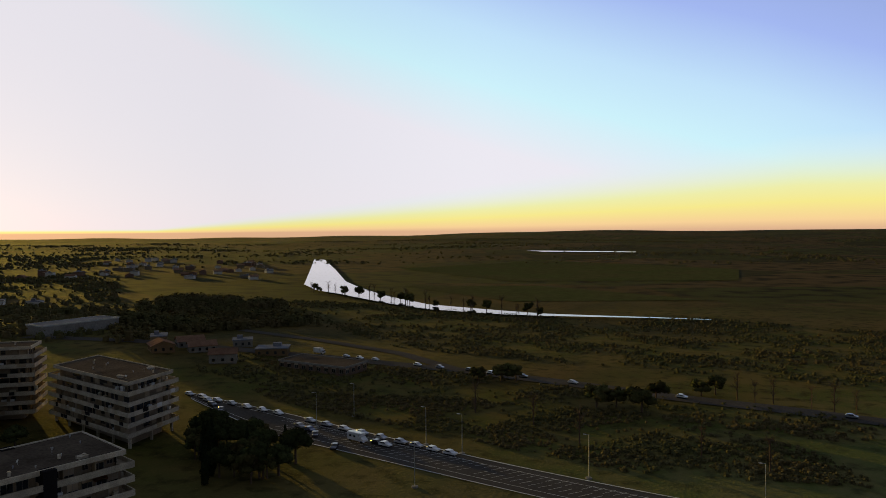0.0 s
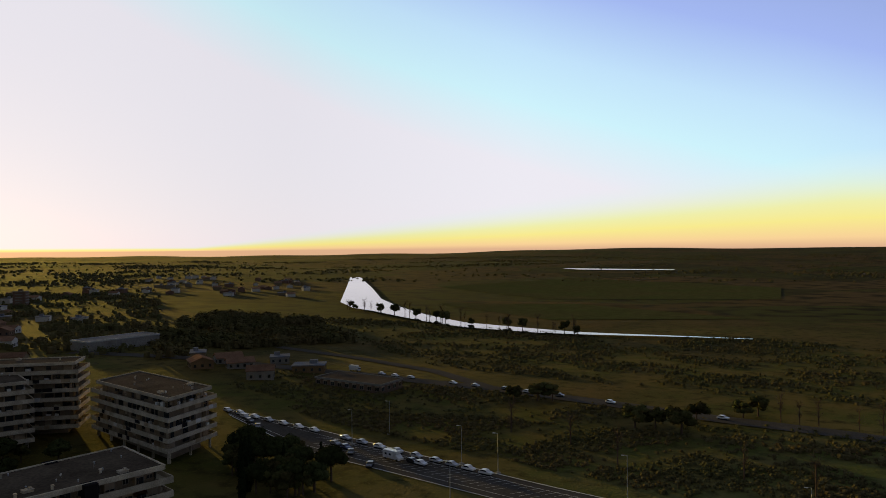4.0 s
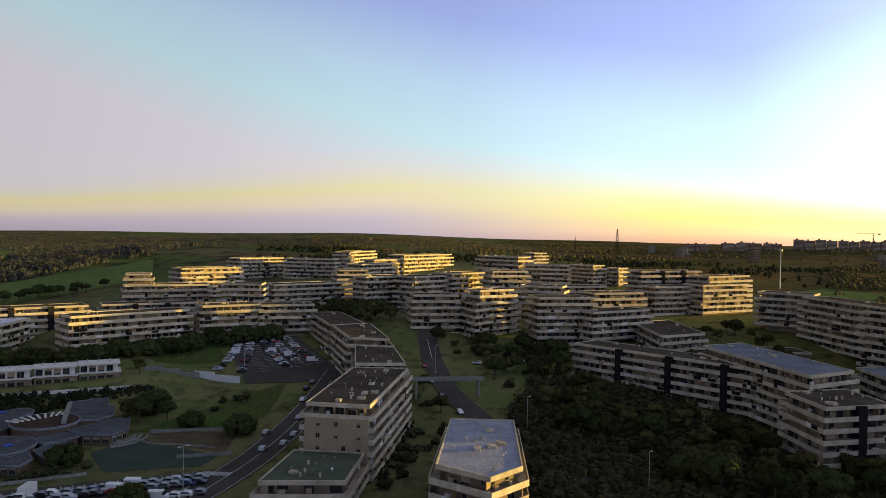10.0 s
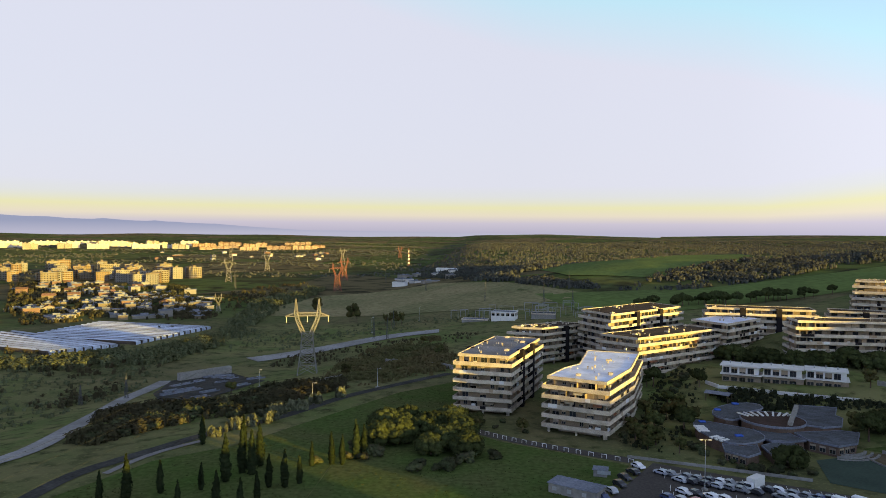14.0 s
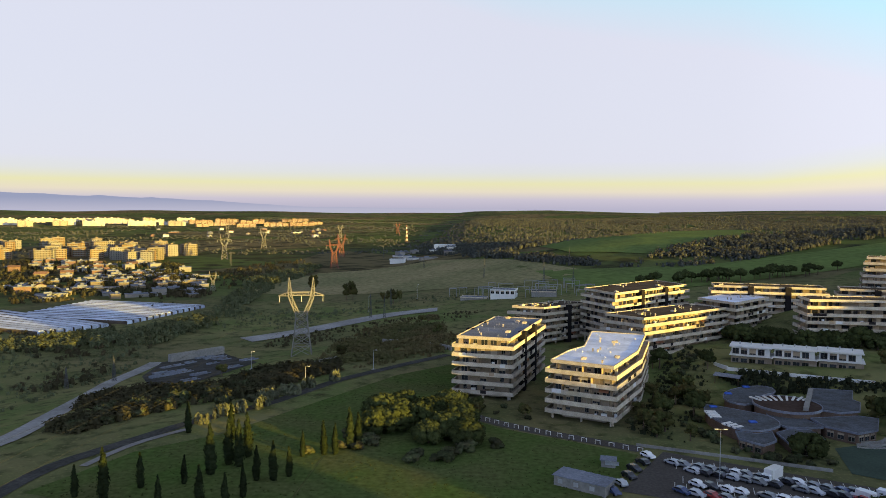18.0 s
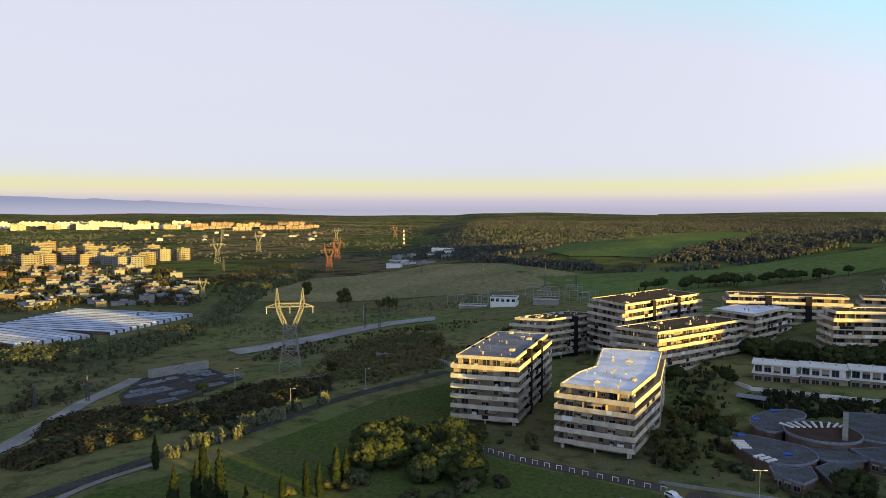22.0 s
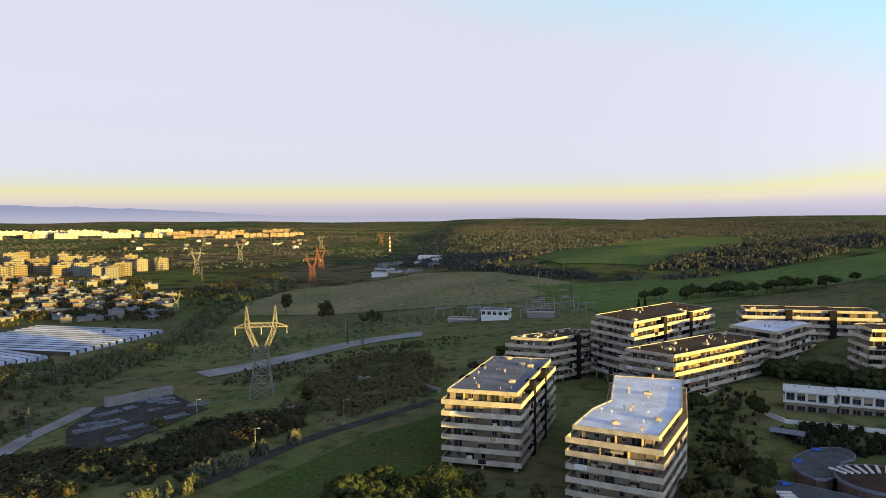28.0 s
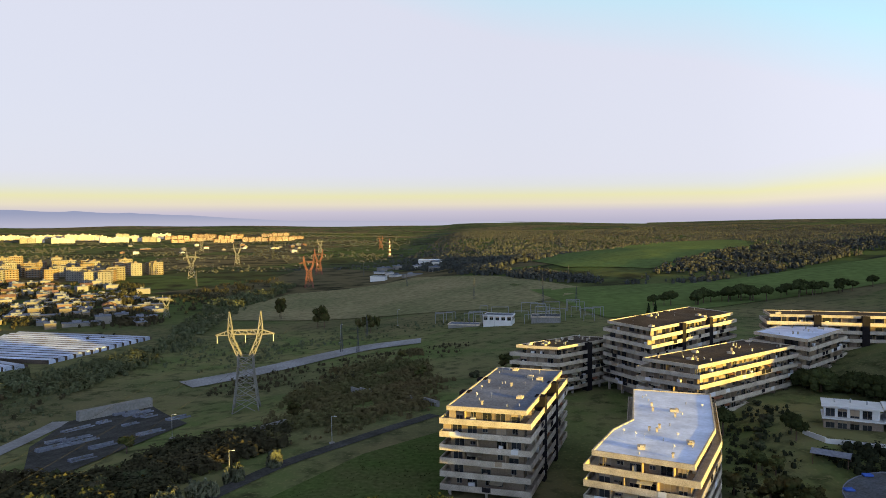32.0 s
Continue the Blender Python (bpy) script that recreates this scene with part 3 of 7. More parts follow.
def mesh_of(name, build, *materials):
    bm = bmesh.new()
    build(bm)
    me = bpy.data.meshes.new(name)
    bm.to_mesh(me)
    bm.free()
    for one in materials:
        me.materials.append(M[one])
    return me


def chimney_shape(bm):
    box(bm, -0.4, -0.4, 0, 0.4, 0.4, 1.3)
    box(bm, -0.55, -0.55, 1.3, 0.55, 0.55, 1.42)
    for s in (-1, 1):
        box(bm, s * 0.3 - 0.08, -0.3, 1.42, s * 0.3 + 0.08, 0.3, 1.62)
    box(bm, -0.5, -0.5, 1.62, 0.5, 0.5, 1.72)


def vent_shape(bm):
    bmesh.ops.create_cone(bm, segments=8, radius1=0.22, radius2=0.18, depth=0.8, cap_ends=True, matrix=pose(0, 0, 0.4))
    bmesh.ops.create_cone(bm, segments=8, radius1=0.36, radius2=0.1, depth=0.25, cap_ends=True, matrix=pose(0, 0, 0.98))


def dish_shape(bm):
    bmesh.ops.create_cone(bm, segments=6, radius1=0.05, radius2=0.05, depth=1.6, cap_ends=True, matrix=pose(0, 0, 0.8))
    bmesh.ops.create_uvsphere(bm, u_segments=10, v_segments=6, radius=0.6, matrix=pose(0, -0.15, 1.6, 60) @ Matrix.Diagonal((1, 1, 0.22, 1)))


def hut_shape(bm):
    box(bm, -1.8, -1.3, 0, 1.8, 1.3, 0.9)
    box(bm, -1.95, -1.45, 0.9, 1.95, 1.45, 1.05)
    box(bm, -1.5, -1.0, 1.05, -0.5, 0.4, 1.5)


def aerial_shape(bm):
    box(bm, -0.03, -0.03, 0, 0.03, 0.03, 2.6)
    for z, w in ((2.0, 0.7), (2.3, 0.55), (2.55, 0.4)):
        box(bm, -w, -0.02, z, w, 0.02, z + 0.04)


WINDOWS = [window_mesh(1.3, 1.5, b) for b in (0.0, 0.45)] + [window_mesh(2.3, 2.3, b) for b in (0.0, 0.3, 0.75, 0.0)] + [window_mesh(1.7, 2.3, 0.5)]
ROOF_BITS = [("chimney", mesh_of("chimney", chimney_shape, "band")), ("roof_vent", mesh_of("roof_vent", vent_shape, "steel")),
             ("satellite_dish", mesh_of("satellite_dish", dish_shape, "white")), ("stair_hatch", mesh_of("stair_hatch", hut_shape, "band")),
             ("aerial", mesh_of("aerial", aerial_shape, "steel"))]
M["canvas_cream"] = mat("cream_canvas", (0.36, 0.31, 0.22), 0.9, 0.2, 0.5, 6.0)
M["canvas_rust"] = mat("rust_canvas", (0.24, 0.11, 0.06), 0.9, 0.2, 0.5, 6.0)


def awning_shape(bm):
    v = [bm.verts.new(c) for c in ((-1.5, 0.0, 0.0), (1.5, 0.0, 0.0), (1.5, -1.1, -0.75), (-1.5, -1.1, -0.75), (1.5, -1.1, -0.95), (-1.5, -1.1, -0.95))]
    bm.faces.new((v[0], v[3], v[2], v[1])), bm.faces.new((v[3], v[5], v[4], v[2]))
    bmesh.ops.solidify(bm, geom=bm.faces[:], thickness=0.04)


AWNINGS = [mesh_of("awning", awning_shape, "canvas_cream"), mesh_of("awning", awning_shape, "canvas_cream"), mesh_of("awning", awning_shape, "canvas_rust")]
PILLAR = mesh_of("pillar", lambda bm: box(bm, -0.25, -0.35, -1, 0.25, 0.35, 0), "band")
ROOF_WORDS = {"roof_blue": "bluish-grey flat roof", "roof_white": "silvery flat roof", "roof_grey": "grey flat roof", "roof_dark": "dark flat roof", "roof_green": "greenish flat roof"}


PLAIN_ENDS = {(125, 149.9), (100.7, 137.1)}


def apartment_block(poly, z, n, roof, slots, close, seed):
    rnd = random.Random(seed)
    poly = ccw([tuple(p) for p in poly])
    cx, cy = sum(p[0] for p in poly) / len(poly), sum(p[1] for p in poly) / len(poly)
    zg = min(land(*p) for p in poly)
    poly = [(x - cx, y - cy) for x, y in poly]
    top, storey = z - zg, 3.1
    n = max(n, int((top - 2.5) / storey))
    house = base("apartment_block", cx, cy, zg, f"beige concrete apartment block, {n} storeys of balcony bands, {ROOF_WORDS[roof]}", "building", "apartment blocks of the estate")
    body, deck, attic = grown(poly, -0.8), grown(poly, 1.3), grown(poly, -1.9)
    foot = top - 0.45 - storey * n
    # walls, ground floor set back behind pillars
    bm = bmesh.new()
    prism(bm, body, foot, top - storey - 0.2)
    prism(bm, attic, top - storey - 0.2, top - 0.35)
    part("wall", bm, "wall", house)
    if foot > 0.8:
        bm = bmesh.new()
        prism(bm, grown(poly, -3.0), -3.0, foot)
        part("ground_floor", bm, "wall_dim", house, "recessed shaded ground floor")
    # roof: slab, surface, upstand
    bm = bmesh.new()
    prism(bm, poly, top - 0.95, top - 0.25)
    ring(bm, poly, grown(poly, -0.35), top - 0.25, top + 0.12)
    part("roof_edge", bm, "band", house)
    bm = bmesh.new()
    prism(bm, grown(poly, -0.36), top - 0.25, top - 0.14)
    part("roof_surface", bm, roof, house, ROOF_WORDS[roof])
    # balcony bands
    out = grown(deck, 0.0)
    inner = grown(deck, -0.22)
    for s in range(1, n + 1):
        zf = top - 0.45 - storey * s
        if zf < -1.0:
            break
        bm = bmesh.new()
        prism(bm, out, zf - 0.28, zf)
        ring(bm, out, inner, zf, zf + 1.08)
        part("balcony", bm, "band", house)
    # pillars of the open ground floor
    edges = list(zip(poly, poly[1:] + poly[:1]))
    for p, q in edges if foot > 1.0 and close else ():
        p, q = Vector(p), Vector(q)
        length = (q - p).length
        u = (q - p) / length
        k = max(1, round(length / 9))
        for i in range(k + 1):
            c = p + u * (0.8 + (length - 1.6) * i / k) - Vector((u.y, -u.x)) * 0.4
            share("pillar", PILLAR, pose(c.x, c.y, foot, 0, 0, math.degrees(math.atan2(u.y, u.x))) @ Matrix.Diagonal((1, 1, foot + 2, 1)), house)
    # a plain end wall with a few small windows in place of balconies
    if (round(poly[0][0] + cx, 1), round(poly[0][1] + cy, 1)) in PLAIN_ENDS or (round(poly[-1][0] + cx, 1), round(poly[-1][1] + cy, 1)) in PLAIN_ENDS:
        p, q = min(edges, key=lambda e: (Vector((cx, cy)) + (Vector(e[0]) + Vector(e[1])) / 2).length)
        p, q = Vector(p), Vector(q)
        u = (q - p).normalized()
        nrm, turn, length = Vector((u.y, -u.x)), math.degrees(math.atan2(u.y, u.x)), (q - p).length
        bm = bmesh.new()
        box(bm, 0.2, -1.45, -1.5, length - 0.2, 1.0, top - 3.5, pose(p.x, p.y, 0, 0, 0, turn))
        part("end_wall", bm, "tan", house, "plain tan rendered end wall")
        for s in range(1, n):
            for f in (0.22, 0.5, 0.62, 0.85):
                if rnd.random() < 0.75:
                    c = p + u * (length * f) + nrm * 1.45
                    share("window", WINDOWS[rnd.randint(0, 1)], pose(c.x, c.y, top - 0.45 - storey * (s + 1) + 1.0, 0, 0, turn) @ Matrix.Diagonal((0.8, 1, 0.85, 1)), house)
    # windows and dividers
    joined, extra = bmesh.new(), bmesh.new()
    count = 0
    for p, q in edges:
        p, q = Vector(p), Vector(q)
        length = (q - p).length
        u = (q - p) / length
        nrm = Vector((u.y, -u.x))
        turn = math.degrees(math.atan2(u.y, u.x))
        facing = nrm.dot(Vector((cx, cy)) + (p + q) / 2) < 30
        k = max(1, int((length - 2) / 2.9))
        for s in range(0, n):
            zf = top - 0.45 - storey * (s + 1)
            if zf < -0.5:
                break
            depth = -1.9 if s == 0 else -0.8
            for i in range(k):
                if rnd.random() < 0.1:
                    continue
                c = p + u * (1 + (length - 2) * (i + 0.5 + rnd.uniform(-0.12, 0.12)) / k) + nrm * depth
                pick = rnd.choice(WINDOWS)
                if close > 1 and facing and count < 112:
                    share("window", pick, pose(c.x, c.y, zf + (0.9 if pick in WINDOWS[:2] else 0.02), 0, 0, turn), house)
                    count += 1
                elif facing or close:
                    w, high = rnd.choice((0.7, 1.1, 1.4)), rnd.choice((1.4, 2.2, 2.3))
                    box(joined, -w, -0.08, 0.1 if high > 2 else 0.95, w, 0.0, 2.3, pose(c.x, c.y, zf, 0, 0, turn), mi=rnd.choice((0, 0, 0, 0, 1, 2)))
                if facing or close:
                    # fins between flats, and panels of glass, canvas or paint on the parapets
                    m = pose(c.x, c.y, zf, 0, 0, turn)
                    if rnd.random() < 0.22:
                        box(extra, 1.5, -1.75 if s else -1.5, 0.0, 1.68, 0.0, 2.5, m, mi=0)
                    if s and rnd.random() < 0.30:
                        w = rnd.uniform(0.7, 1.7)
                        y = -(1.3 - depth) - 0.05
                        box(extra, -w, y, 0.02, w, y + 0.08, rnd.choice((1.10, 1.12, 1.25)), m, mi=rnd.choice((0, 1, 1, 2, 3)))
                    if rnd.random() < 0.25:
                        w = rnd.uniform(0.3, 0.9)
                        box(extra, -w, -1.2, 0.0, w, -0.5, rnd.uniform(0.9, 1.7), m, mi=rnd.choice((0, 2, 3)))
    # awnings let down over some balconies
    if close > 1:
        for p, q in edges:
            p, q = Vector(p), Vector(q)
            u = (q - p).normalized()
            nrm = Vector((u.y, -u.x))
            if nrm.dot(Vector((cx, cy)) + (p + q) / 2) > 30:
                continue
            for _ in range(int((q - p).length / 5)):
                c = p.lerp(q, rnd.uniform(0.06, 0.94)) + nrm * 0.15
                share("awning", rnd.choice(AWNINGS), pose(c.x, c.y, top - 0.75 - storey * rnd.randint(1, n - 1), 0, 0, math.degrees(math.atan2(u.y, u.x))), house)
    tagged(part("window_strip", joined, ["pane", "blind", "tan"], house), kind="stuff")
    tagged(part("balcony_clutter", extra, ["tan", "slot", "canvas_cream", "white"], house, "fins, screens and goods on the balconies"), kind="stuff")
    # stair slots across the long sides: near-black boxes, slightly proud, paint the recesses' shade
    longest = sorted(edges, key=lambda e: -(Vector(e[1]) - Vector(e[0])).length)[:2]
    for j in range(slots):
        for p, q in longest:
            p, q = Vector(p), Vector(q)
            u = (q - p).normalized()
            nrm = Vector((u.y, -u.x))
            f = (j + 1) / (slots + 1)
            f = f if (p - Vector(poly[0])).length < (q - Vector(poly[0])).length else 1 - f
            c = p.lerp(q, f)
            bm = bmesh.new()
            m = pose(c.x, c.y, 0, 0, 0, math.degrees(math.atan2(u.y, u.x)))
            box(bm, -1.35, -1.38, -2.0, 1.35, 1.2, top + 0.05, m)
            part("recess_shade", bm, "slot", house, "black strip painting the shade of a stair recess")
    # things on the roof that are part of the block
    long_p, long_q = longest[0]
    for i in range((26 if close > 1 else 12) if close else 3):
        for _ in range(20):
            x, y = rnd.uniform(min(p[0] for p in poly), max(p[0] for p in poly)), rnd.uniform(min(p[1] for p in poly), max(p[1] for p in poly))
            if inside(x, y, grown(poly, -2.2)):
                name, me = ROOF_BITS[rnd.choice((0, 0, 1, 1, 1, 2, 3, 4)) if i else 3]
                share(name, me, pose(x, y, top - 0.14, 0, 0, math.degrees(math.atan2(long_q[1] - long_p[1], long_q[0] - long_p[0])) + rnd.choice((0, 90))) @ Matrix.Scale(0.55, 4), house)
                break
    return house


for i_, (poly_, z_, n_, roof_, slots_, close_) in enumerate(BLOCKS):
    apartment_block(poly_, z_, n_, roof_, slots_, close_, 100 + i_)


# ---- outlines of roads, fields, woods and lots ----
PARK_FAR_EDGE = [(164.9, -252), (116.2, -235.4), (67.9, -213.5), (30.6, -196.8), (0.8, -185.5), (-60, -165)]
PARK_NEAR_EDGE = [(160, -244.5), (109.9, -210.6), (80.6, -199.1), (43.3, -183.8), (27.6, -177.6), (-55, -145)]
HIGHWAY = [(330, -345), (239, -345), (187.8, -343), (139.7, -344), (77, -329), (24, -309), (-19.6, -290), (-57, -278), (-83.4, -267), (-200, -225)]
SIDE_ROAD = [(239.3, -422.5), (175.9, -401.4), (118.1, -372.6), (77, -329)]
RIVER_FAR_BANK = [(691.6, -1548.8), (666, -1550), (482, -1169), (361, -908), (299, -802), (234, -710), (175, -644), (106, -607), (66, -589), (30, -583.6), (-16.5, -579), (-60, -573)]
RIVER_NEAR_BANK = [(382, -825), (332, -750), (294, -720), (254, -681), (211, -640), (164, -604), (100, -578), (64, -573), (29.5, -573), (-16, -573.5), (-60, -570)]
LAKE = [(275, -2060), (-22, -2020), (-21, -1985), (225, -2000)]
TOWN_SOUTH = [(687.3, -764.8), (463.2, -908.9), (697.7, -1395.2), (1084.2, -1386.7)]
WOOD_SOUTH = [(260.7, -332.5), (245, -418.5), (211.5, -482.9), (318.7, -624.8), (404.5, -593.3), (380.4, -473.1)]
SCRUB_SOUTH = [(152.3, -268.2), (63.9, -272.3), (8.7, -265.7), (-48, -235.3), (-62.1, -199.3), (0.8, -198.5), (72.8, -229), (128.7, -251.4)]
PLAIN_HEDGES = [(211.5, -482.9), (75.8, -492.2), (-56.6, -546.9), (-167.2, -536.9), (-102, -327.4), (1.1, -345), (124.8, -394)]
DARK_CONIFERS = [(130.8, -202.6), (103.9, -202.7), (79.9, -181.3), (85.3, -166.1), (106.1, -161.6)]
PARK_TREES = [(238.4, 164.9), (258, 126.6), (239.7, 82.8), (230.2, 60.1), (255.2, 17.9), (207.3, -11.4), (177.6, 46.1), (176.3, 73), (204, 99.8), (208.2, 118.1)]
BEHIND_NEAR = [(291.2, 169.3), (282.3, 200.7), (268.4, 230.9), (236.8, 191), (238.4, 148), (260.4, 131)]
SCHOOL_GARDEN = [(74.4, 322.6), (103.2, 343.4), (74.1, 239.2), (52.6, 223.6)]
GARDEN_ROW = [(130.6, 253.1), (134.4, 233.9), (127.2, 221.4), (116.2, 229.2)]
VALLEY_SCRUB = [(-115.4, 210.5), (-99.4, 243), (-67.5, 250.6), (-83.7, 278), (-115, 280.6), (-122.3, 250.9)]
VALLEY_SCRUB_B = [(-61.5, 294.9), (-13.5, 332.3), (-4.1, 398.7), (-47.2, 463.9), (-76.8, 430)]
REED_LINE = [(-80.6, 222.9), (-71.1, 243), (-63.8, 258.6), (-56.6, 271.7), (-50.3, 283.2)]
RIDGE_PINES = [(113.5, 608.3), (161.8, 618.7), (214.8, 625.5), (271.3, 638.8), (310.9, 633.5), (327, 656.6), (220.3, 655.7)]
WOOD_NORTH = [(-109.1, 1446.7), (129.3, 1022.2), (344.4, 1700.2), (896.5, 2391.4), (1488.1, 2702), (1783, 3236.8), (692.4, 3416.3), (-32.2, 3152.3)]
HEDGE_NORTH = [(11.6, 909.7), (75.9, 788.5), (129.3, 753.1), (130.5, 795), (76, 857.4), (27.1, 971.3)]
WOOD_NORTH_EAST = [(206.3, 811.7), (266.2, 758.4), (357.4, 813), (426.3, 881.2), (370.3, 991.9), (235.6, 852)]
WOOD_EAST_RIDGE = [(758, 2186.1), (536.6, 936.9), (1261.6, 1310.8), (2040.6, 2121), (1854.2, 3239), (1270.8, 3666.6)]
HEDGE_VALLEY = [(-243.3, 537.8), (-239.6, 683.4), (-248.6, 1028.2), (-253, 1118.3), (-311.2, 1023.2), (-312.2, 784.3)]
STREET = [(90.1, 156), (97.2, 158.1), (122.5, 171), (155.3, 192.2), (188.6, 215), (209.5, 230.1)]
EAST_LOT = [(203.6, 301), (232.6, 286.6), (204.5, 220.5), (193.1, 225.3), (173.8, 245.1)]
AVENUE = [(343.7, 330.1), (282.2, 248.6), (242.8, 207), (219.3, 179.6), (199.7, 146), (179, 110.7), (166.3, 83.1)]
NORTH_LOT = [(33.4, 177.8), (50.1, 205.9), (118.2, 169.3), (94.6, 153.5)]
PATH_BARRIER = [(-3.1, 239.5), (8.3, 227.9), (27.2, 217.1), (44.6, 207.4)]
VALLEY_TRACK = [(-135.8, 197), (-131.4, 204.6), (-134.5, 225.6), (-146.7, 273.9), (-160.1, 327), (-162.6, 380.4)]
GREY_ROAD = [(-137, 446), (-100.4, 478), (-74.5, 503), (-53, 517), (-25, 518)]
LOWER_ROAD = [(-106.1, 166), (-105, 186.7), (-93.1, 208.5), (-83, 229.3), (-67.9, 245.1), (-50.3, 283.2), (-27, 313.3), (-11, 332.1)]
FOOTPATH = [(-96.4, 187), (-95, 195.9), (-91, 207.4), (-82.4, 218.7)]
FIELD_A = [(6.6, 1289.2), (133, 1377.6), (477.2, 1926.3), (769.4, 2094.1), (374, 991.9), (212, 810.3), (111, 877.5)]
FIELD_B = [(59.5, 734.1), (233.8, 745.1), (456.6, 833.3), (375.4, 685.4), (221.3, 631), (92.5, 564.1)]
FIELD_C = [(-218.7, 684.8), (-188.7, 896.4), (-56.9, 1013.4), (43.3, 852.5), (113.2, 722.9), (31.9, 629.5), (-121.3, 676.5)]
FIELD_D = [(559.3, 157.4), (621.3, 134.7), (598.9, 74.7), (538.3, -19.9), (516.3, 19.5)]
FIELD_E = [(277.7, -878.9), (103.7, -903.8), (-77, -743.5), (107.3, -698.5)]
FIELD_F = [(403.5, -1278.2), (184.6, -1612.1), (-182.7, -1325), (-142.7, -1035.6), (150.4, -980.1)]
LAWN_A = [(114.8, 222.2), (167.9, 234.1), (184.6, 232.9), (155.1, 206.9), (139.5, 200.1)]
LAWN_B = [(180, 343.2), (205.5, 324.9), (190.8, 280.9), (163.9, 295.9)]
LAWN_C = [(-100.5, 169.7), (-88.6, 198.5), (-70.9, 214.7), (-29.5, 290.6), (-7.9, 313.1), (-2.7, 265), (-38.3, 216.3), (-40.1, 169.2), (-64.3, 158.6)]
TOWN_NORTH = [(-436.5, 669.6), (-284.5, 729.5), (-396.7, 1015.9), (-703.8, 1077.6)]


# ---- sheets that lie on the ground ----
def resample(line, step):
    pts = []
    for p, q in zip(line, line[1:]):
        p, q = Vector(p), Vector(q)
        k = max(1, int((q - p).length / step))
        pts += [p.lerp(q, i / k) for i in range(k)]
    pts.append(Vector(line[-1]))
    # round the corners
    for _ in range(2):
        pts = [pts[0]] + [(a + b * 2 + c) / 4 for a, b, c in zip(pts, pts[1:], pts[2:])] + [pts[-1]]
    return pts


def ribbon(name, line, width, lift, material, label, category="road", parent=None, kind="structure", offset=0.0, thick=0.0):
    pts = resample(line, 6.0)
    verts, faces = [], []
    for i, p in enumerate(pts):
        a, b = pts[max(0, i - 1)], pts[min(len(pts) - 1, i + 1)]
        u = (b - a).normalized()
        n = Vector((u.y, -u.x))
        for s in (-0.5, 0.5):
            c = p + n * (offset + s * width)
            verts.append((c.x, c.y, max(land(c.x, c.y), land(p.x, p.y)) + lift))
    for i in range(len(pts) - 1):
        faces.append((2 * i, 2 * i + 2, 2 * i + 3, 2 * i + 1))
    ob = raw(name, verts, faces, material, parent)
    flip_up(ob)
    return tagged(ob, label, category, kind=kind) if not parent else ob


def flip_up(ob):
    bm = bmesh.new()
    bm.from_mesh(ob.data)
    for f in bm.faces:
        f.normal_update()
        if f.normal.z < 0:
            f.normal_flip()
    bm.to_mesh(ob.data)
    bm.free()


def between(name, a, b, k, lift, material, label, category, kind="structure"):
    """A sheet on the ground between two lines."""
    def along(line):
        line = [Vector(p) for p in line]
        lens = [0.0]
        for p, q in zip(line, line[1:]):
            lens.append(lens[-1] + (q - p).length)
        out = []
        for i in range(k + 1):
            d = lens[-1] * i / k
            j = max(0, min(len(line) - 2, sum(x <= d for x in lens) - 1))
            out.append(line[j].lerp(line[j + 1], (d - lens[j]) / max(1e-6, lens[j + 1] - lens[j])))
        return out
    pa, pb = along(a), along(b)
    verts, faces, w = [], [], 5
    for p, q in zip(pa, pb):
        for j in range(w):
            c = p.lerp(q, j / (w - 1))
            verts.append((c.x, c.y, land(c.x, c.y) + lift))
    for i in range(k):
        for j in range(w - 1):
            v = i * w + j
            faces.append((v, v + 1, v + w + 1, v + w))
    ob = raw(name, verts, faces, material)
    flip_up(ob)
    return tagged(ob, label, category, kind=kind)


def patch(name, poly, cell, lift, material, label, category="field", kind="structure"):
    """A polygon laid over the ground, cut to cells."""
    bm = bmesh.new()
    face = bm.faces.new([bm.verts.new((x, y, 0)) for x, y in ccw([tuple(p) for p in poly])])
    x0, x1, y0, y1 = min(p[0] for p in poly), max(p[0] for p in poly), min(p[1] for p in poly), max(p[1] for p in poly)
    for axis, lo, hi in ((0, x0, x1), (1, y0, y1)):
        k = int((hi - lo) / cell)
        for i in range(1, k):
            co = [0.0, 0.0, 0.0]
            co[axis] = lo + (hi - lo) * i / k
            no = [0.0, 0.0, 0.0]
            no[axis] = 1.0
            bmesh.ops.bisect_plane(bm, geom=bm.verts[:] + bm.edges[:] + bm.faces[:], plane_co=co, plane_no=no)
    for v in bm.verts:
        v.co.z = land(v.co.x, v.co.y) + lift
    ob = part(name, bm, material)
    flip_up(ob)
    return tagged(ob, label, category, kind=kind)


M["crop"] = mat("green_crop", (0.100, 0.135, 0.042), 0.95, 0.3, 0.012, 0.15, second=(0.080, 0.102, 0.036), spec=0.0)
M["stubble"] = mat("dull_stubble", (0.200, 0.170, 0.090), 0.95, 0.45, 0.010, 0.2, second=(0.130, 0.128, 0.062), spec=0.0)
M["lawn"] = mat("rough_lawn", (0.050, 0.080, 0.020), 0.95, 0.45, 0.05, 0.7, second=(0.068, 0.074, 0.028), spec=0.0)
M["gravel"] = mat("pale_gravel", (0.105, 0.10, 0.09), 0.95, 0.35, 0.06, 0.8, second=(0.075, 0.075, 0.07))
M["path"] = mat("paved_path", (0.19, 0.18, 0.17), 0.9, 0.25, 0.1, 1.5)
M["concrete"] = mat("grey_concrete", (0.22, 0.21, 0.19), 0.9, 0.3, 0.08, 1.0)

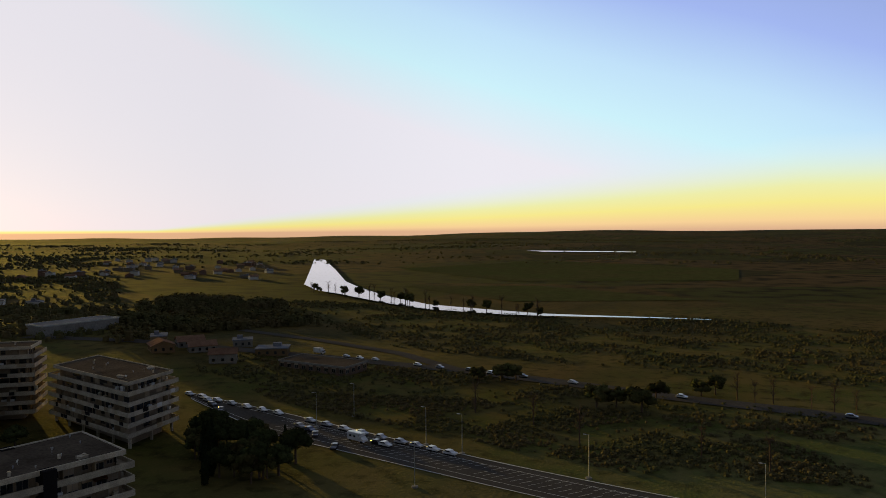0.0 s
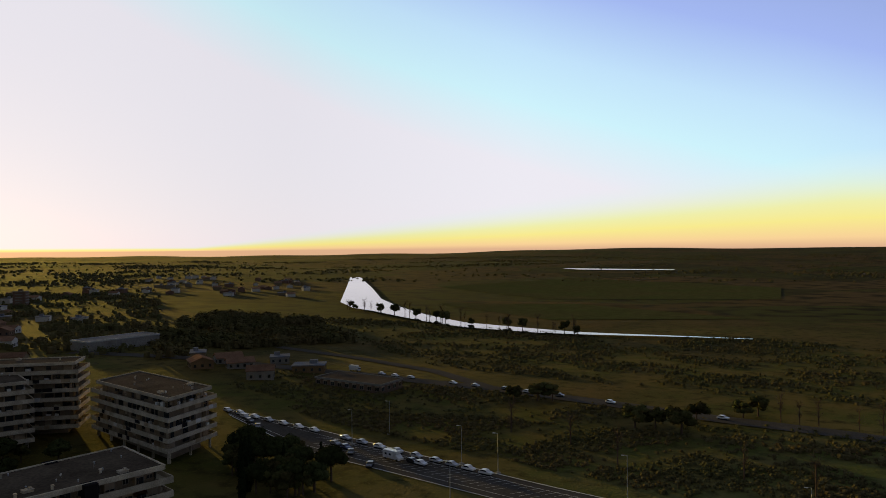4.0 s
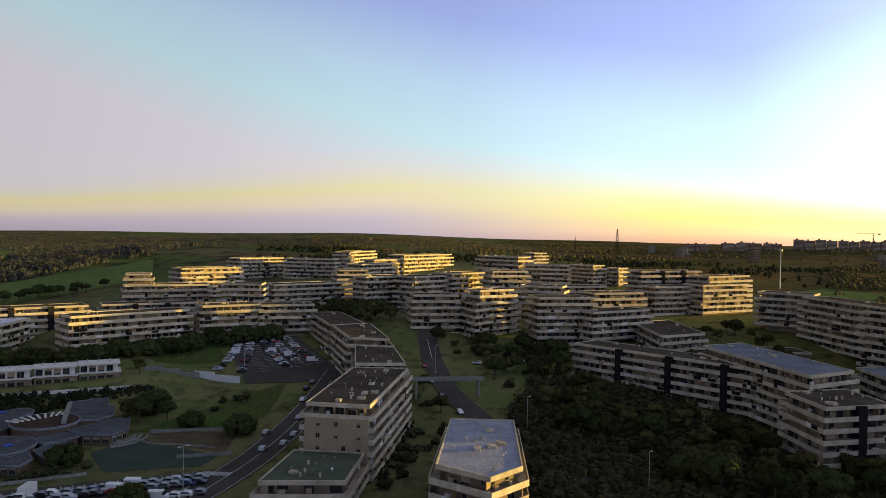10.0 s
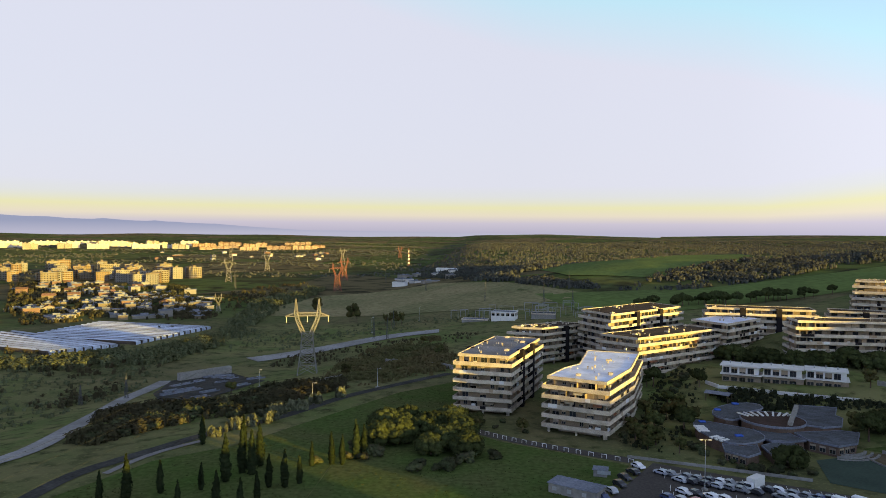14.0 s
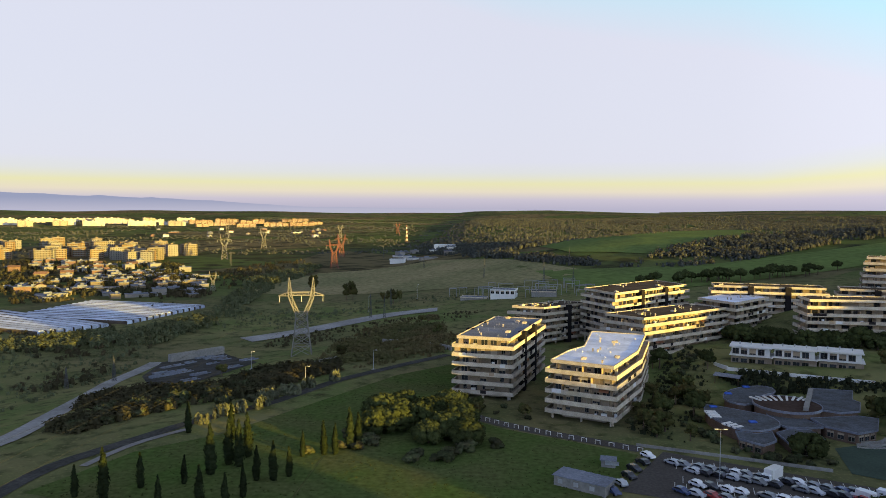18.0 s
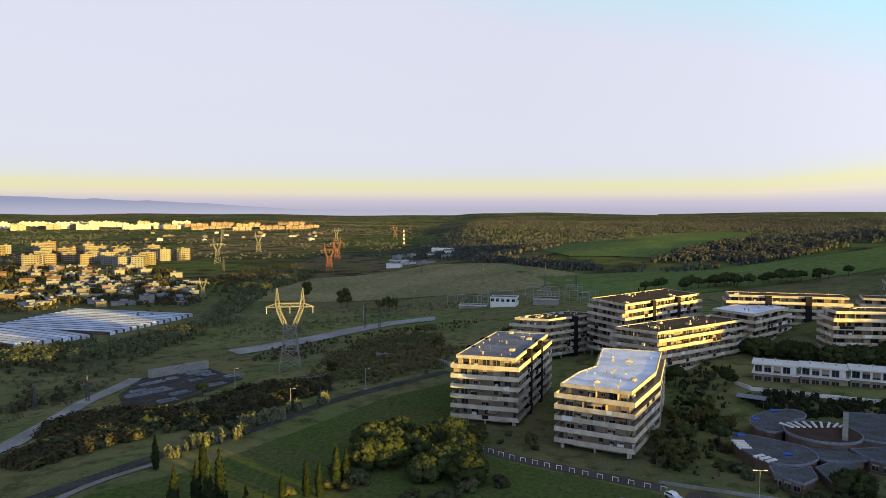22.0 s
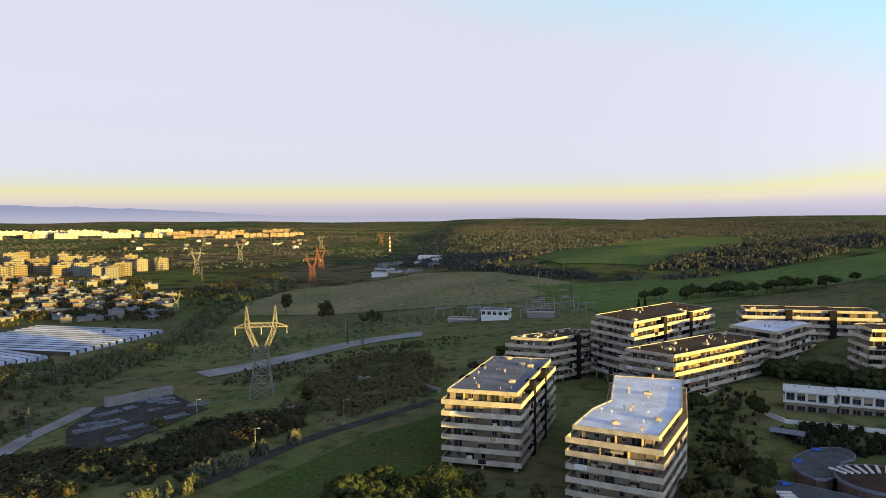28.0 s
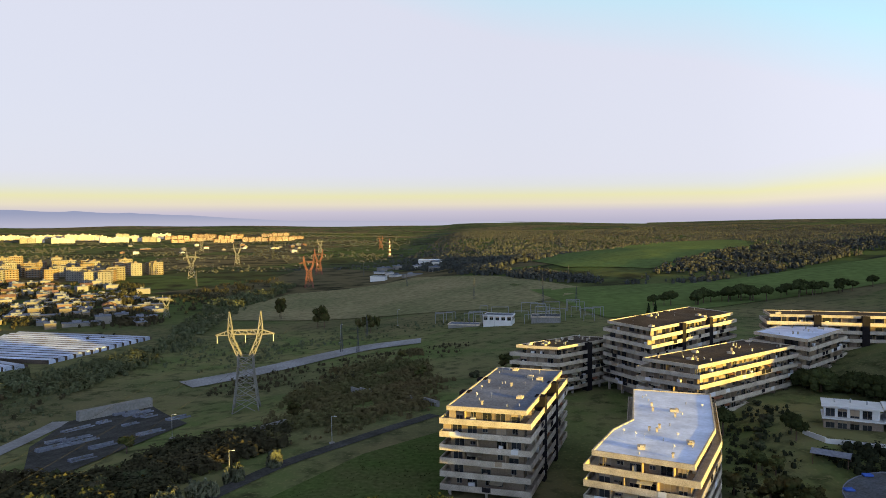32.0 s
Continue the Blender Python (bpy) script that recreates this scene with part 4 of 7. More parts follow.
M["yard_dirt"] = mat("dark_yard_dirt", (0.062, 0.060, 0.055), 0.95, 0.4, 0.15, 1.0, second=(0.038, 0.038, 0.033))
M["pasture"] = mat("dull_green_pasture", (0.062, 0.070, 0.023), 0.95, 0.35, 0.012, 0.12, second=(0.075, 0.066, 0.027), spec=0.0)
M["pale_dirt"] = mat("pale_dirt_road", (0.26, 0.255, 0.25), 0.95, 0.3, 0.06, 0.8, second=(0.17, 0.165, 0.155))
patch("field", FIELD_A, 50, 0.8, "crop", "green sown hillside among dark woods")
patch("field", FIELD_B, 30, 0.5, "crop", "green sown slope behind the estate")
patch("field", FIELD_C, 40, 0.4, "stubble", "flat dull yellow-green meadow")
patch("field", FIELD_D, 20, 0.5, "crop", "green slope above the terraced blocks")
patch("field", FIELD_E, 40, 0.3, "pasture", "green flat field beyond the river")
patch("field", FIELD_F, 60, 0.35, "pasture", "pale striped field on the plain")
patch("lawn", LAWN_A, 10, 0.12, "lawn", "green lawn beside the street", "lawn")
patch("lawn", LAWN_B, 5, 0.2, "lawn", "green lawn above the white house", "lawn")
patch("lawn", LAWN_C, 12, 0.12, "lawn", "sloping green meadow with cypresses", "lawn")
patch("lawn", [(-40, 165), (22, 164), (31, 178), (43, 203), (27, 213), (8, 224), (-4, 236), (-38, 217)], 8, 0.12, "lawn", "green lawn beside the car park and path", "lawn")
patch("water", RIVER_NEAR_BANK + RIVER_FAR_BANK[::-1], 30, 1.6, "water", "broad shining river bending across the plain", "river")
patch("water", LAKE, 80, 2.0, "water", "thin bright strip of far water", "lake")

between("car_park", PARK_NEAR_EDGE, PARK_FAR_EDGE, 50, 0.06, "asphalt", "long dark asphalt car park along the scrub", "car park")
ribbon("road", HIGHWAY, 11, 0.25, "asphalt", "dark main road through the scrub")
ribbon("road", SIDE_ROAD, 8, 0.25, "asphalt", "dark side road towards the bridge")
ribbon("road", STREET, 11, 0.10, "asphalt", "asphalt street beside the stepped block")
ribbon("road", AVENUE, 9, 0.12, "asphalt", "asphalt avenue between trees under a footbridge")
ribbon("road", LOWER_ROAD, 4.6, 0.15, "yard_dirt", "narrow asphalt road below the meadow")
ribbon("road", VALLEY_TRACK, 7.5, 0.25, "pale_dirt", "pale gravel road into the valley")
ribbon("road", GREY_ROAD, 18, 0.45, "pale_dirt", "grey unfinished road strip in the scrub")
ribbon("path", FOOTPATH, 2.2, 0.2, "path", "pale footpath over the meadow", "path")
ribbon("path", PATH_BARRIER, 5.0, 0.1, "asphalt", "grey paved path in front of two blocks", "path")
patch("car_park", NORTH_LOT, 12, 0.09, "asphalt", "dark asphalt car park full of cars", "car park")
patch("car_park", EAST_LOT, 5, 0.22, "asphalt", "asphalt car park in front of the terraces", "car park")
patch("car_park", [(207, -124), (196, -137), (160, -114), (178, -97)], 12, 0.09, "asphalt", "small dark car park between blocks", "car park")
patch("pavement", [(-152, 340), (-160, 380), (-140, 410), (-103, 357), (-113, 292), (-130, 300)], 12, 0.3, "yard_dirt", "bare gravel yard of the concrete works", "yard")
ribbon("kerb", PARK_FAR_EDGE, 0.5, 0.22, "line", "pale kerb along the car park", "kerb")
ribbon("kerb", PARK_NEAR_EDGE, 0.4, 0.20, "line", "pale kerb along the car park", "kerb")
ribbon("road_marking", STREET, 0.18, 0.14, "line", "white centre line of the street", "road marking")
ribbon("road_marking", STREET, 0.18, 0.14, "line", "white edge line of the street", "road marking", offset=4.9)
ribbon("road_marking", STREET, 0.18, 0.14, "line", "white edge line of the street", "road marking", offset=-4.9)
ribbon("road_marking", AVENUE, 0.2, 0.16, "line", "white centre line of the avenue", "road marking")
for s_ in (-0.3, 0.3):
    ribbon("road_marking", [Vector(a_).lerp(Vector(b_), 0.5 + s_) for a_, b_ in zip(PARK_NEAR_EDGE, PARK_FAR_EDGE)], 0.18, 0.14, "line", "white lane line of the long car park", "road marking")


def bay_lines(label, rows, length, step, slant, lift):
    """White bay lines across a car park, along rows of (from, to)."""
    verts, faces = [], []
    for a, b in rows:
        a, b = Vector(a), Vector(b)
        u = (b - a).normalized()
        v = Matrix.Rotation(radians(slant), 2) @ u
        w = Vector((v.y, -v.x)) * 0.07
        for i in range(int((b - a).length / step)):
            p = a + u * (i * step)
            j = len(verts)
            for c in (p - w, p + w, p + v * length + w, p + v * length - w):
                verts.append((c.x, c.y, land(c.x, c.y) + lift))
            faces.append((j, j + 1, j + 2, j + 3))
    ob = raw("bay_marking", verts, faces, "line")
    flip_up(ob)
    tagged(ob, label, "road marking", kind="stuff")


bay_lines("white parking bay lines of the full car park", [((50, 197.5), (110, 169)), ((50, 193), (108, 165)), ((49, 183.5), (102, 158.5)), ((46, 179.5), (96, 156))], 4.6, 2.6, 100, 0.17)
bay_lines("white parking bay lines of the terrace car park", [((205 + 5.5 * k_, 297 - 2.2 * k_), (186 + 5.5 * k_, 250 - 2.2 * k_)) for k_ in range(5)], 4.4, 2.6, 75, 0.30)
bay_lines("worn white bay lines of the long car park", [(Vector(PARK_NEAR_EDGE[i_]).lerp(Vector(PARK_FAR_EDGE[i_]), f_), Vector(PARK_NEAR_EDGE[i_ + 1]).lerp(Vector(PARK_FAR_EDGE[i_ + 1]), f_)) for i_ in range(1, 5) for f_ in (0.32, 0.62)], 4.2, 2.7, 62, 0.17)
zebra_a, zebra_b = Vector((112, 165.5)), Vector((107, 172.5))
bay_lines("white zebra crossing over the street", [(zebra_a.lerp(zebra_b, 0.02 * i_), zebra_b + (zebra_b - zebra_a) * 0.02 * i_) for i_ in range(4)], 3.0, 1.0, 268, 0.16)


def sector(t0, t1, r0, r1, k=6):
    return [(r0 * math.sin(radians(t0 + (t1 - t0) * i / k)), r0 * math.cos(radians(t0 + (t1 - t0) * i / k))) for i in range(k + 1)] + \
           [(r1 * math.sin(radians(t1 - (t1 - t0) * i / k)), r1 * math.cos(radians(t1 - (t1 - t0) * i / k))) for i in range(k + 1)]


# ---- trees ----
def leaves(centres, sizes, size, k, rnd, up=0.0):
    """k small leaf sprays on each lump: folded quads that look out from it."""
    verts, faces = [], []
    for c, r in zip(centres, sizes):
        for _ in range(k):
            d = Vector((rnd.gauss(0, 1), rnd.gauss(0, 1), rnd.gauss(0.25, 1))).normalized()
            p = c + Vector((d.x * r.x, d.y * r.y, d.z * r.z)) * rnd.uniform(0.82, 1.12)
            a = Vector((rnd.gauss(0, 1), rnd.gauss(0, 1), rnd.gauss(up, 0.6))).normalized()
            b = (a.cross(d) if abs(a.dot(d)) < 0.95 else Vector((d.y, -d.x, 0.2))).normalized()
            s = size * rnd.uniform(0.6, 1.3)
            j = len(verts)
            verts += [p - a * s, p + b * s * 0.6 + d * s * 0.3, p + a * s, p - b * s * 0.6 + d * s * 0.15]
            faces += [(j, j + 1, j + 2), (j, j + 2, j + 3)]
    return verts, faces


def lumps(verts, faces, centres, sizes, rnd, shrink=0.86):
    """Solid uneven cores below the leaf sprays."""
    ico = bmesh.new()
    bmesh.ops.create_icosphere(ico, subdivisions=2, radius=1.0)
    ico.verts.index_update()
    shape, tris = [v.co.copy() for v in ico.verts], [tuple(v.index for v in f.verts) for f in ico.faces]
    ico.free()
    for c, r in zip(centres, sizes):
        j = len(verts)
        for v in shape:
            w = shrink * (1 + 0.22 * noise.noise(v * 2.1 + c))
            verts.append(c + Vector((v.x * r.x, v.y * r.y, v.z * r.z)) * w)
        faces += [tuple(j + i for i in t) for t in tris]


def crown_mesh(kind, seed):
    rnd = random.Random(seed)
    V = Vector
    if kind == "pine":
        n = 12
        centres = [V((0, 0, 7.4)), V((0.8, 0.5, 6.9)), V((-0.7, -0.6, 6.8))] + [V((math.cos(a) * rnd.uniform(1.5, 3.0), math.sin(a) * rnd.uniform(1.5, 3.0), rnd.uniform(4.9, 6.5))) for a in (i * 6.28 / n + rnd.uniform(-0.3, 0.3) for i in range(n))]
        sizes = [V((rnd.uniform(1.3, 2.0), rnd.uniform(1.3, 2.0), rnd.uniform(1.0, 1.6))) for _ in centres]
        k, s = 60, 0.34
    elif kind == "dome":
        centres = [V((0, 0, 3.9))] + [V((math.cos(a) * r, math.sin(a) * r, z)) for r, z, n in ((1.6, 3.5, 6), (2.7, 2.5, 10), (2.5, 1.5, 7)) for a in (i * 6.283 / n + rnd.uniform(-0.3, 0.3) for i in range(n))]
        sizes = [V((rnd.uniform(0.9, 1.35), rnd.uniform(0.9, 1.35), rnd.uniform(0.75, 1.15))) for _ in centres]
        k, s = 52, 0.27
    elif kind == "cypress":
        centres = [V((rnd.uniform(-0.12, 0.12), rnd.uniform(-0.12, 0.12), 0.9 + i * 0.85)) for i in range(10)]
        sizes = [V((w, w, 0.95)) for w in (0.85, 1.05, 1.12, 1.1, 1.02, 0.92, 0.78, 0.6, 0.4, 0.2)]
        k, s = 42, 0.30
    elif kind == "reed":
        centres = [V((rnd.uniform(-1.8, 1.8), rnd.uniform(-1.0, 1.0), rnd.uniform(0.9, 1.7))) for _ in range(12)]
        sizes = [V((0.55, 0.55, rnd.uniform(1.1, 1.7))) for _ in centres]
        k, s = 40, 0.55
    elif kind == "broad":
        centres = [V((rnd.uniform(-2.0, 2.0), rnd.uniform(-2.0, 2.0), rnd.uniform(3.2, 6.2))) for _ in range(13)]
        sizes = [V((rnd.uniform(0.9, 1.6), rnd.uniform(0.9, 1.6), rnd.uniform(0.8, 1.4))) for _ in centres]
        k, s = 34, 0.40
    else:
        centres = [V((rnd.uniform(-1.3, 1.3), rnd.uniform(-1.3, 1.3), rnd.uniform(0.6, 1.7))) for _ in range(9)]
        sizes = [V((rnd.uniform(0.7, 1.2), rnd.uniform(0.7, 1.2), rnd.uniform(0.55, 0.95))) for _ in centres]
        k, s = 34, 0.30
    verts, faces = leaves(centres, sizes, s, k, rnd, 2.0 if kind in ("cypress", "reed") else 0.0)
    lumps(verts, faces, centres, sizes, rnd, 0.55 if kind == "reed" else 0.88)
    me = bpy.data.meshes.new("crown")
    me.from_pydata(verts, [], faces)
    me.materials.append(M[{"pine": "pine", "dome": "pine", "cypress": "cypress", "reed": "reed", "broad": "broadleaf"}.get(kind, "shrub")])
    return me


def trunk_mesh(kind, seed):
    rnd = random.Random(seed)
    bm = bmesh.new()
    h, r = {"pine": (6.6, 0.32), "dome": (2.6, 0.3), "cypress": (1.2, 0.2), "broad": (4.2, 0.28), "bare": (8.0, 0.22)}.get(kind, (0.9, 0.12))
    bmesh.ops.create_cone(bm, segments=7, radius1=r, radius2=r * 0.55, depth=h, cap_ends=True, matrix=pose(0, 0, h / 2))
    if kind in ("pine", "broad"):
        for i in range(5):
            a, lean = rnd.uniform(0, 360), rnd.uniform(30, 55)
            bmesh.ops.create_cone(bm, segments=5, radius1=r * 0.4, radius2=r * 0.15, depth=2.6, cap_ends=True, matrix=pose(0, 0, h * rnd.uniform(0.75, 0.95), 0, 0, a) @ pose(0, 0, 0, lean) @ pose(0, 0, 1.2))
    if kind == "bare":
        for i in range(26):
            z = rnd.uniform(0.25, 1.0) * h
            m = pose(0, 0, z, 0, 0, rnd.uniform(0, 360)) @ pose(0, 0, 0, rnd.uniform(20, 50))
            d = rnd.uniform(1.4, 3.0)
            bmesh.ops.create_cone(bm, segments=4, radius1=0.07, radius2=0.02, depth=d, cap_ends=True, matrix=m @ pose(0, 0, d / 2))
            for _ in range(3):
                e = d * rnd.uniform(0.4, 0.7)
                bmesh.ops.create_cone(bm, segments=3, radius1=0.03, radius2=0.012, depth=e, cap_ends=True, matrix=m @ pose(0, 0, d * rnd.uniform(0.3, 0.9)) @ pose(0, 0, 0, rnd.uniform(-50, 50), rnd.uniform(-50, 50)) @ pose(0, 0, e / 2))
    me = bpy.data.meshes.new("trunk")
    bm.to_mesh(me)
    bm.free()
    me.materials.append(M["trunk"])
    return me


M["broadleaf"] = mat("broad_leaves", (0.046, 0.054, 0.018), 0.85, 0.5, 0.3, 1.2, per_object=0.35, second=(0.055, 0.044, 0.018), spec=0.0)
TREE_WORDS = {"pine": ("pine_tree", "spreading umbrella pine with a dense dark green crown", "tree"),
              "dome": ("stone_pine", "broad domed stone pine with a dense low crown", "tree"),
              "cypress": ("cypress_tree", "narrow dark green cypress standing on the grass", "tree"),
              "broad": ("broadleaf_tree", "round leafy tree with an uneven olive-green crown", "tree"),
              "shrub": ("shrub", "low dark green shrub with an uneven outline", "shrub"),
              "reed": ("reed_clump", "tall clump of dry yellow reeds", "reeds"),
              "bare": ("bare_tree", "slender bare tree with thin grey branches", "tree")}
TREE_MESHES = {k: [(trunk_mesh(k, 7 * i + 1), None if k == "bare" else crown_mesh(k, 31 * i + 5)) for i in range(4)] for k in TREE_WORDS}
tree_rnd = random.Random(5)


def tree(kind, x, y, size=1.0, slim=1.0):
    name, label, cat = TREE_WORDS[kind]
    t = base(name, x, y, land(x, y) - 0.1, label, cat, name.replace("_", " ") + "s")
    t.rotation_euler.z = tree_rnd.uniform(0, 6.28)
    t.scale = (size * slim, size * slim, size)
    trunk, crown = tree_rnd.choice(TREE_MESHES[kind])
    if kind not in ("shrub", "reed"):
        share("trunk", trunk, Matrix(), t)
    if crown:
        share("crown", crown, Matrix(), t)
    return t


def clear_of_blocks(x, y, d=3.0):
    return not any(inside(x, y, p) for p in FOOTPRINTS)


def grove(poly, n, kinds, lo, hi, seed):
    rnd = random.Random(seed)
    xs, ys = [p[0] for p in poly], [p[1] for p in poly]
    made = 0
    for _ in range(n * 12):
        if made == n:
            break
        x, y = rnd.uniform(min(xs), max(xs)), rnd.uniform(min(ys), max(ys))
        if inside(x, y, poly) and clear_of_blocks(x, y):
            tree(rnd.choice(kinds), x, y, rnd.uniform(lo, hi))
            made += 1


def wood(name, poly, n, lo, hi, seed, material, label, sprays=16, wide=0.5, gaps=0.02, keep=-0.15):
    """Far woods and hedges: one mesh of many small crowns of leaf sprays over faceted cores."""
    rnd, gen = random.Random(seed), np.random.default_rng(seed)
    xs, ys = [p[0] for p in poly], [p[1] for p in poly]
    spots, tries = [], 0
    while len(spots) < n and tries < n * 14:
        tries += 1
        x, y = rnd.uniform(min(xs), max(xs)), rnd.uniform(min(ys), max(ys))
        if not inside(x, y, poly):
            continue
        thick = noise.noise(Vector((x, y, 0)) * gaps)
        if thick < keep and rnd.random() < 0.9:
            continue
        h = rnd.uniform(lo, hi) * (0.8 + 0.5 * max(0.0, thick))
        spots.append((x, y, land(x, y) + h * 0.5, h))
    s = np.array(spots)
    k = len(s)
    h = s[:, 3][:, None, None]
    c = s[:, None, :3]
    r = np.concatenate([h * wide, h * wide, h * 0.52], 2)
    d = gen.normal(size=(k, sprays, 3)) + np.array((0, 0, 0.25))
    d /= np.linalg.norm(d, axis=2, keepdims=True)
    p = c + d * r * gen.uniform(0.75, 1.15, (k, sprays, 1))
    a = gen.normal(size=(k, sprays, 3)) * np.array((1, 1, 0.3))
    a /= np.linalg.norm(a, axis=2, keepdims=True)
    b = np.cross(a, d * 0.6 + np.array((0, 0, 0.8)))
    b /= np.linalg.norm(b, axis=2, keepdims=True) + 1e-6
    q = h * np.minimum(0.34, 0.16 + 0.1 * wide) * gen.uniform(0.6, 1.3, (k, sprays, 1))
    leaf = np.stack([p - a * q, p + b * q * 0.6 + d * q * 0.3, p + a * q, p - b * q * 0.6 + d * q * 0.15], 2).reshape(-1, 3)
    # cores
    turn = np.arange(5) * 1.257
    ring_ = np.stack([np.cos(turn), np.sin(turn)], 1)[None] * np.ones((k, 1, 1))
    low = np.concatenate([ring_ * 0.55, np.full((k, 5, 1), -0.9)], 2) * r * gen.uniform(0.85, 1.1, (k, 5, 1)) + c
    high = np.concatenate([ring_ * 0.42, np.full((k, 5, 1), 0.45)], 2) * r * gen.uniform(0.8, 1.2, (k, 5, 1)) + c
    peak = c + np.array((0, 0, 0.7)) * r
    core = np.concatenate([low, high, peak], 1).reshape(-1, 3)
    verts = np.concatenate([leaf, core])
    j = np.arange(k * sprays)[:, None] * 4
    faces = np.concatenate([j + np.array((0, 1, 2)), j + np.array((0, 2, 3))]).tolist()
    j = len(leaf) + np.arange(k)[:, None] * 11
    for e in range(5):
        f = (e + 1) % 5
        faces += (j + np.array((e, f, f + 5, e + 5))).tolist() + (j + np.array((e + 5, f + 5, 10))).tolist()
    ob = raw(name, verts.tolist(), faces, material)
    return tagged(ob, label, "trees", kind="stuff")


M["far_wood"] = mat("distant_woodland", (0.034, 0.035, 0.018), 0.95, 0.45, 0.02, 0.15, second=(0.047, 0.038, 0.021), spec=0.0)
M["tuft"] = mat("rough_grass", (0.030, 0.044, 0.012), 0.95, 0.5, 0.3, 2.0, spec=0.0, second=(0.040, 0.042, 0.016))
M["willow"] = mat("pale_willow_leaves", (0.078, 0.088, 0.046), 0.95, 0.4, 0.06, 0.5, second=(0.062, 0.064, 0.030), spec=0.0)
M["scrub_brown"] = mat("brown_scrub", (0.088, 0.067, 0.032), 0.95, 0.5, 0.03, 0.4, second=(0.066, 0.066, 0.027), spec=0.0)
# paler, greyer wood: distance haze is mixed into the leaf colour
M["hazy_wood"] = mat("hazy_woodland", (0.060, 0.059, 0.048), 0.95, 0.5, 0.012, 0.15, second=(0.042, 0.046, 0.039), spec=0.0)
M["far_dark"] = mat("dark_woodland", (0.026, 0.030, 0.016), 0.95, 0.4, 0.02, 0.15, spec=0.0)

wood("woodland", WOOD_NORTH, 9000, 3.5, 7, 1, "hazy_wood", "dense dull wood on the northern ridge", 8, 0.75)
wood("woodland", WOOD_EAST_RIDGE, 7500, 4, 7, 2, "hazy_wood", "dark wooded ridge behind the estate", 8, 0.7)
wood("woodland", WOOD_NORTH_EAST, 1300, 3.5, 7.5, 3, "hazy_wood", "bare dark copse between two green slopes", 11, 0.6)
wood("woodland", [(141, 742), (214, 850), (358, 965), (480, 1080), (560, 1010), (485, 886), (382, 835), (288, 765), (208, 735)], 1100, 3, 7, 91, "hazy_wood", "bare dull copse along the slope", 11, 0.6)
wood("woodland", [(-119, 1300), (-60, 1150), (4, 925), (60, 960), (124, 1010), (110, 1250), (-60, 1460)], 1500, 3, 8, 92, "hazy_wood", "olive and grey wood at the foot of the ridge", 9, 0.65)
wood("hedgerow", [(-246, 800), (-232, 1000), (-205, 1000), (-198, 900), (-196, 763), (-190, 645), (-172, 545), (-176, 470), (-190, 468), (-205, 590)], 420, 3, 7, 93, "willow", "rounded pale green bushes along the meadow", 22, 0.6, 0.02, -0.3)
wood("hedgerow", [(-300, 425), (-229, 452), (-206, 520), (-180, 490), (-183, 428), (-232, 408), (-262, 395)], 340, 2, 5.5, 94, "willow", "pale green bushes in front of the greenhouses", 22, 0.65, 0.02, -0.2)
wood("scrubland", [(-69, 335), (-77, 425), (-66, 455), (-24, 490), (-12, 404), (-9, 356), (-24, 335), (-47, 322)], 1500, 0.8, 3.4, 95, "scrub_brown", "dark tangled scrub between the road and the blocks", 14, 0.8, 0.05, -0.05)
wood("bramble_bank", [(-135, 245), (-147, 292), (-124, 290), (-104, 278), (-91, 311), (-76, 318), (-58, 324), (-53, 302), (-70, 276), (-77, 258), (-91, 248), (-106, 235), (-114, 212), (-126, 222)], 1500, 1.2, 4.2, 96, "far_wood", "dense dark bushes on the bank below the yard", 20, 0.6, 0.05, -0.25)
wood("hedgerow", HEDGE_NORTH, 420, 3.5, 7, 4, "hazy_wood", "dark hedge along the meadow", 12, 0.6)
wood("hedgerow", HEDGE_VALLEY, 420, 2, 5, 5, "far_wood", "straggling hedges in the valley", 14, 0.6)
wood("hedgerow", [(-262, 440), (-215, 492), (-196, 545), (-178, 585), (-168, 560), (-190, 500), (-235, 440)], 380, 2.0, 5.5, 6, "willow", "pale green willow bushes beside the greenhouses", 12, 0.7)
wood("woodland", WOOD_SOUTH, 800, 4, 8, 7, "scrub_brown", "dark wood beside the road to the river", 18, 0.6)
wood("scrubland", SCRUB_SOUTH, 2600, 0.3, 1.4, 8, "scrub_brown", "brown scrub between car park and road", 14, 1.3, 0.035)
wood("hedgerow", PLAIN_HEDGES, 2600, 0.4, 2.0, 9, "scrub_brown", "scattered bushes on the river plain", 13, 1.3, 0.03)
wood("scrubland", VALLEY_SCRUB_B, 800, 0.8, 2.8, 10, "scrub_brown", "brown bramble scrub below the blocks", 12, 1.0, 0.05)


wood("scrubland", [(-330, 300), (-172, 262), (-166, 330), (-172, 400), (-196, 455), (-262, 440), (-345, 440)], 900, 0.5, 2.4, 13, "willow", "small scattered bushes on the valley floor", 10, 0.9, 0.03)
wood("scrubland", [(-150, 470), (-115, 495), (-70, 535), (-20, 540), (10, 560), (0, 610), (-120, 600), (-190, 560), (-180, 490)], 420, 0.5, 2.4, 14, "willow", "small bushes along the valley meadow", 10, 0.9, 0.03)
wood("hedgerow", sector(36, 78, 620, 1150), 1100, 2.5, 6.5, 15, "far_dark", "tree lines on the slope behind the estate", 8, 0.9, 0.008, 0.1)
wood("scrubland", [(140, -270), (60, -280), (-60, -240), (-110, -258), (60, -318), (130, -335), (200, -335), (190, -290)], 1500, 0.3, 1.6, 16, "scrub_brown", "low brown scrub along the main road", 13, 1.3, 0.03)
